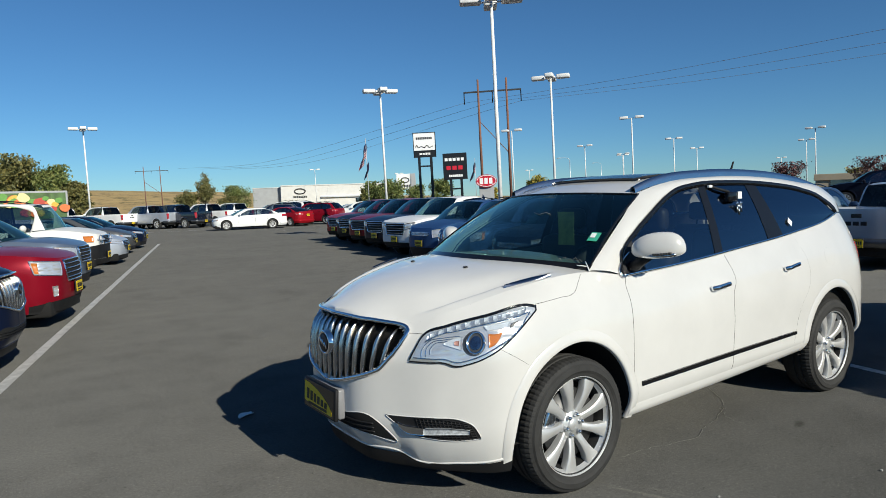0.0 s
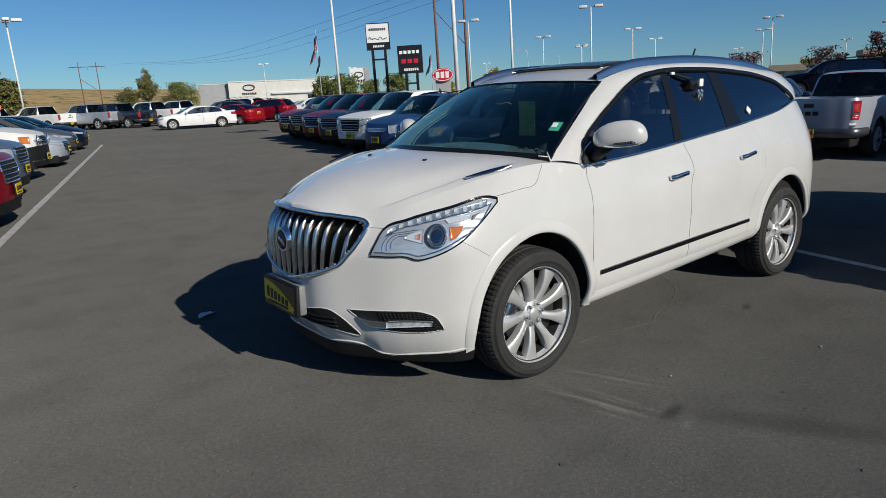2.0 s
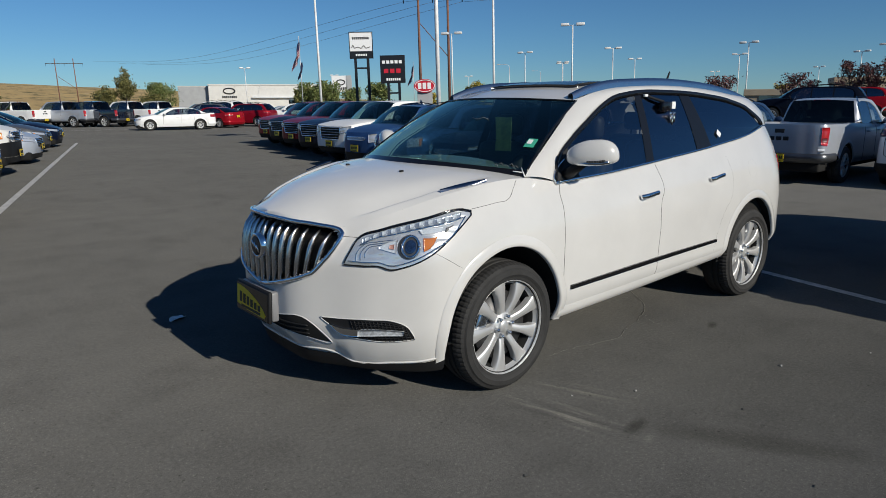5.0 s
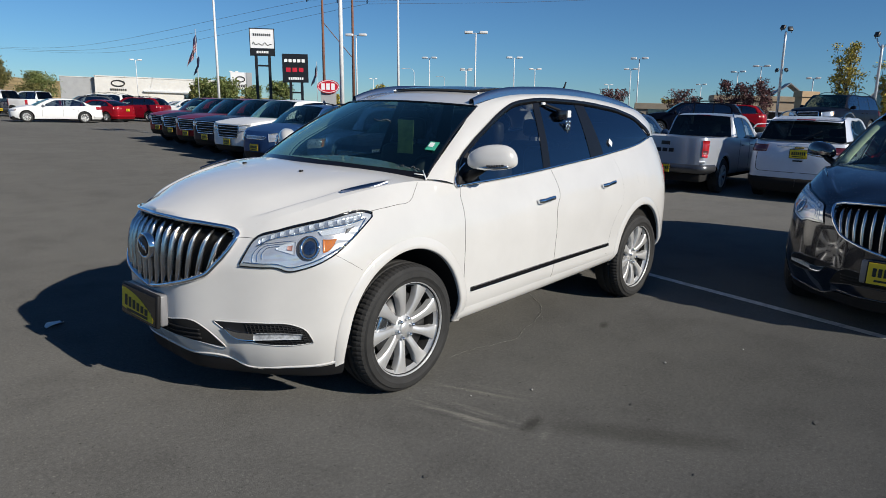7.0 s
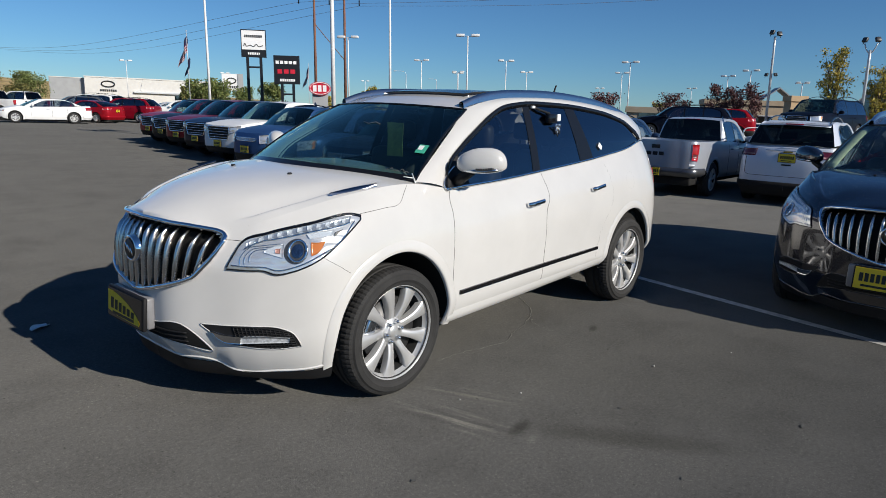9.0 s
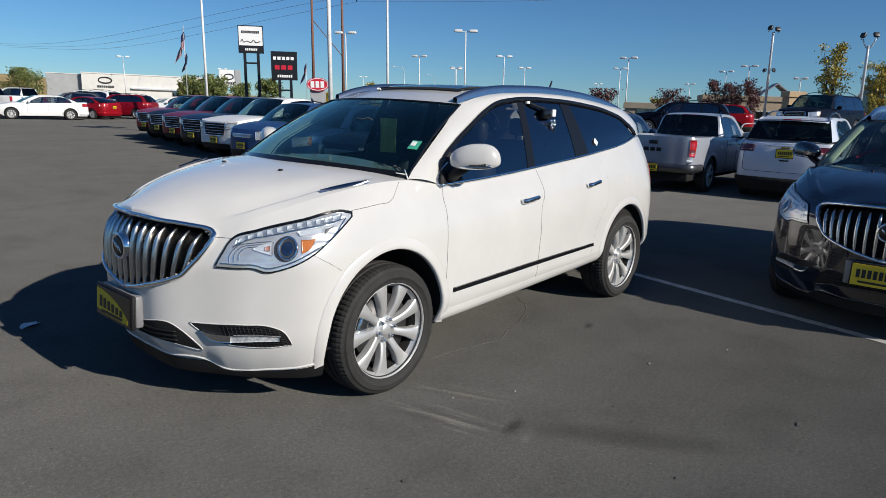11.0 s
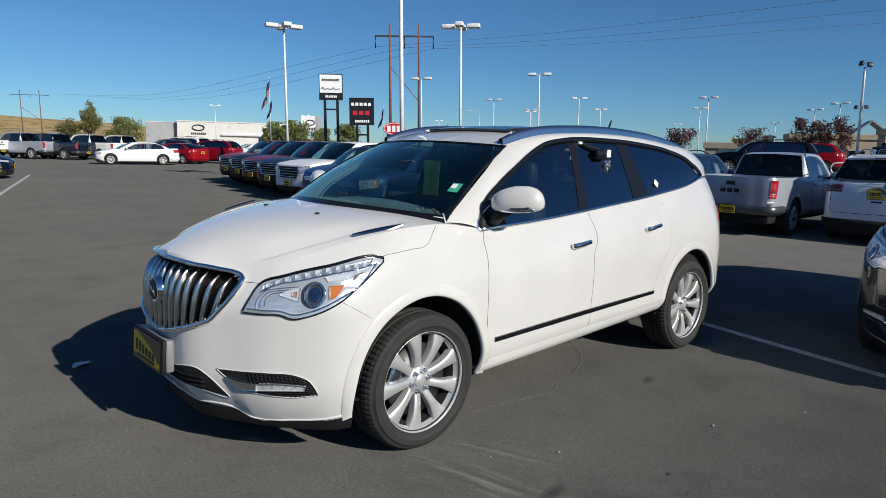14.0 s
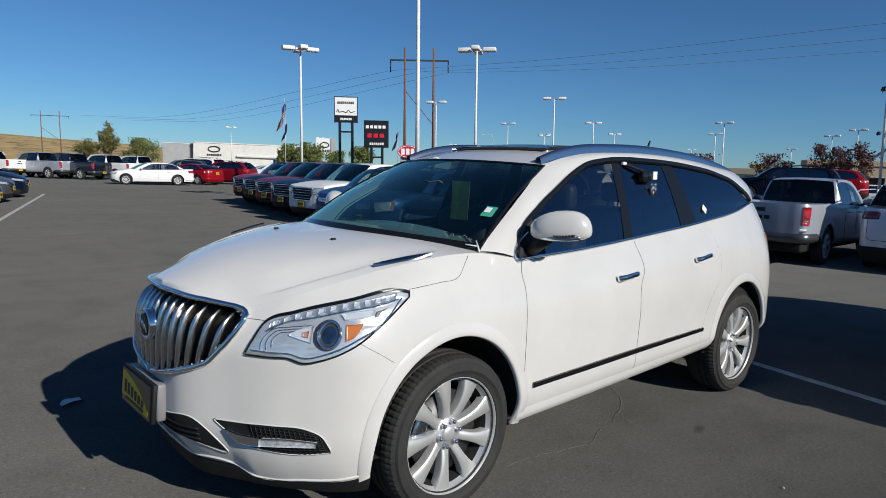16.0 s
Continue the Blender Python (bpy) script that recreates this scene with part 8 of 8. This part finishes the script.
# ---------------------------------------------------------------- hills and trees
def hills():
    m, t, b = nodes_of("dry_hill")
    f = noise_node(t, 0.035, 9, 0.7)
    t.links.new(ramp(t, f, [(0.3, (0.30, 0.21, 0.10)), (0.45, (0.47, 0.33, 0.14)), (0.7, (0.58, 0.43, 0.20))]), b.inputs["Base Color"])
    put(t, b, Roughness=0.95)
    old = b.inputs["Base Color"].links[0].from_socket
    x = t.nodes.new("ShaderNodeMix")
    x.data_type, x.blend_type = "RGBA", "MULTIPLY"
    x.inputs[0].default_value = 1.0
    t.links.new(old, x.inputs[6])
    t.links.new(ramp(t, noise_node(t, 0.12, 7, 0.75, stretch=(1, 1, 1.6)), [(0.40, (0.30, 0.33, 0.24)), (0.47, (0.88, 0.86, 0.80)), (0.7, (1.12, 1.06, 0.95))]), x.inputs[7])
    t.links.new(x.outputs[2], b.inputs["Base Color"])
    az = np.radians(np.linspace(-40, 150, 90))
    rad = np.array([240, 300, 380, 480, 620, 800])
    P = np.zeros((90, 6, 3))
    for i, a in enumerate(az):
        for j, r in enumerate(rad):
            h = [-1.5, 2.5, 8.5, 15.5, 21.5, 21.0][j] * (0.75 + 0.5 * noise.noise(Vector((3 * a, j * 0.4, 1.7)))) * (0.07 + 0.93 / (1 + math.exp(-(math.degrees(a) - 62) / 5)))
            P[i, j] = (r * math.cos(a), r * math.sin(a), h if j else -1.5)
    v, fc = grid(P)
    solid("hills", data("hills", v, fc, m), Matrix(), "low dry grassy hills on the horizon", "hills", kind="structure")


hills()


def tree(x, y, h, w, mat, label, seed, tall=1.0, base=0.18, count=2200, leaf=0.16, name="tree"):
    w = w * 0.66
    rng = random.Random(seed)
    ob = thing(name, Matrix.Translation((x, y, 0)) @ Matrix.Rotation(rng.uniform(0, 6), 4, "Z"), label, "tree", "trees beyond the lot")
    pieces = [tube([(0, 0, -0.1), (0.05, 0.02, h * 0.3), (0.0, 0.06, h * 0.7), (0.02, 0.0, h * 0.93)], (0.035 * h * 0.4 + 0.03, 0.03 * h * 0.35 + 0.02, 0.03, 0.01), 7)]
    tips = []
    for i in range(16):
        z0 = h * rng.uniform(base, 0.8)
        a = rng.uniform(0, 2 * math.pi)
        f = (z0 / h - base) / (1 - base)
        reach = w / 2 * (0.55 + 0.6 * math.sin(math.pi * min(1, 0.25 + f * 0.8))) * rng.uniform(0.65, 1.1)
        rise = h * rng.uniform(0.08, 0.25) * tall
        end = (reach * math.cos(a), reach * math.sin(a), min(h * 0.98, z0 + rise))
        midp = (end[0] * 0.5, end[1] * 0.5, z0 + rise * 0.35)
        pieces.append(tube([(0, 0, z0), midp, end], (0.03, 0.02, 0.008), 5))
        tips += [end, midp, tuple((p + q) / 2 for p, q in zip(end, midp))]
    tips += [(0, 0, h * 0.95), (0.1, 0, h * 0.85), (0, 0.1, h * 0.75)]
    v, f, _ = join(*pieces)
    part("trunk", data("trunk", v, f, M_BARK), ob)
    V, F = [], []
    for i in range(count):
        c = rng.choice(tips)
        s = w * 0.12
        p = Vector((c[0] + rng.gauss(0, s), c[1] + rng.gauss(0, s), max(h * base * 0.8, min(h * 1.03, c[2] + rng.gauss(0, s * 0.8)))))
        r = Euler((rng.uniform(-1.2, 1.2), rng.uniform(-1.2, 1.2), rng.uniform(0, 6.3))).to_matrix()
        l = leaf * rng.uniform(0.6, 1.4)
        k = len(V)
        for q in ((-l, 0, 0), (-0.1 * l, -0.5 * l, 0.12 * l), (l, 0, 0), (0.1 * l, 0.5 * l, 0.12 * l)):
            V.append(tuple(p + r @ Vector(q)))
        F.append((k, k + 1, k + 2, k + 3))
    part("crown", data("crown", V, F, mat, smooth=False), ob)


TREES = [(0.0, 93.0, 8.6, 7.5, L_OLIVE, 1.0), (4.4, 92.0, 7.2, 5.0, L_GREEN, 1.0), (6.6, 91.0, 5.2, 3.6, L_OLIVE, 1.0), (-5.0, 92.0, 8.0, 7.0, L_OLIVE, 1.0), (2.0, 96.0, 6.5, 6.0, L_GREEN, 1.0),
         (25.8, 102.7, 6.8, 3.2, L_OLIVE, 1.6), (30.4, 101.5, 4.6, 5.4, L_GREEN, 1.0), (23.0, 103.0, 4.2, 4.0, L_OLIVE, 1.0), (28.5, 100.0, 3.0, 4.0, L_OLIVE, 1.0),
         (34.6, 67.0, 3.1, 0.9, L_OLIVE, 1.6), (36.0, 66.7, 3.9, 3.8, L_GREEN, 1.3), (37.9, 66.0, 4.1, 3.6, L_GREEN, 1.3), (45.6, 71.7, 3.6, 3.8, L_GREEN, 0.8), (48.3, 70.1, 4.2, 3.6, L_GREEN, 1.0),
         (52.0, 64.0, 3.8, 2.2, L_YELLOW, 1.2), (58.5, 62.0, 4.4, 3.0, L_YELLOW, 1.2), (62.0, 60.0, 3.4, 3.2, L_GREEN, 1.0)]
for i, (x, y, h, w, mat, tall) in enumerate(TREES):
    tree(x, y, h, w, mat, {"leaf_green": "green leafy tree beyond the lot", "leaf_olive": "olive green tree on the lot's edge", "leaf_yellow_green": "slender tree turning yellow"}[mat.name], 11 + i, tall, 0.12, 6500 if x < 10 else 4000, 0.21 if x < 10 else 0.14)
for i, (x, y, h, w) in enumerate(((50.5, 24.2, 3.6, 3.0), (52.7, 19.4, 3.7, 3.0), (53.2, 18.3, 3.2, 1.6), (54.0, 15.8, 4.5, 2.3), (54.4, 14.6, 4.3, 2.0), (54.8, 13.3, 4.7, 2.2))):
    tree(x, y, h, w, L_PURPLE, "purple-leaved plum tree behind parked cars", 51 + i, 1.6, 0.2, 2000, 0.09, "plum_tree")
for i, (x, y, h, w) in enumerate(((41.5, 5.0, 5.9, 2.0), (41.9, 2.8, 4.9, 1.8), (64.0, 25.0, 3.2, 1.6))):
    tree(x, y, h, w, L_YELLOW, "young tree with yellowing leaves", 71 + i, 2.2, 0.25, 2800, 0.075)
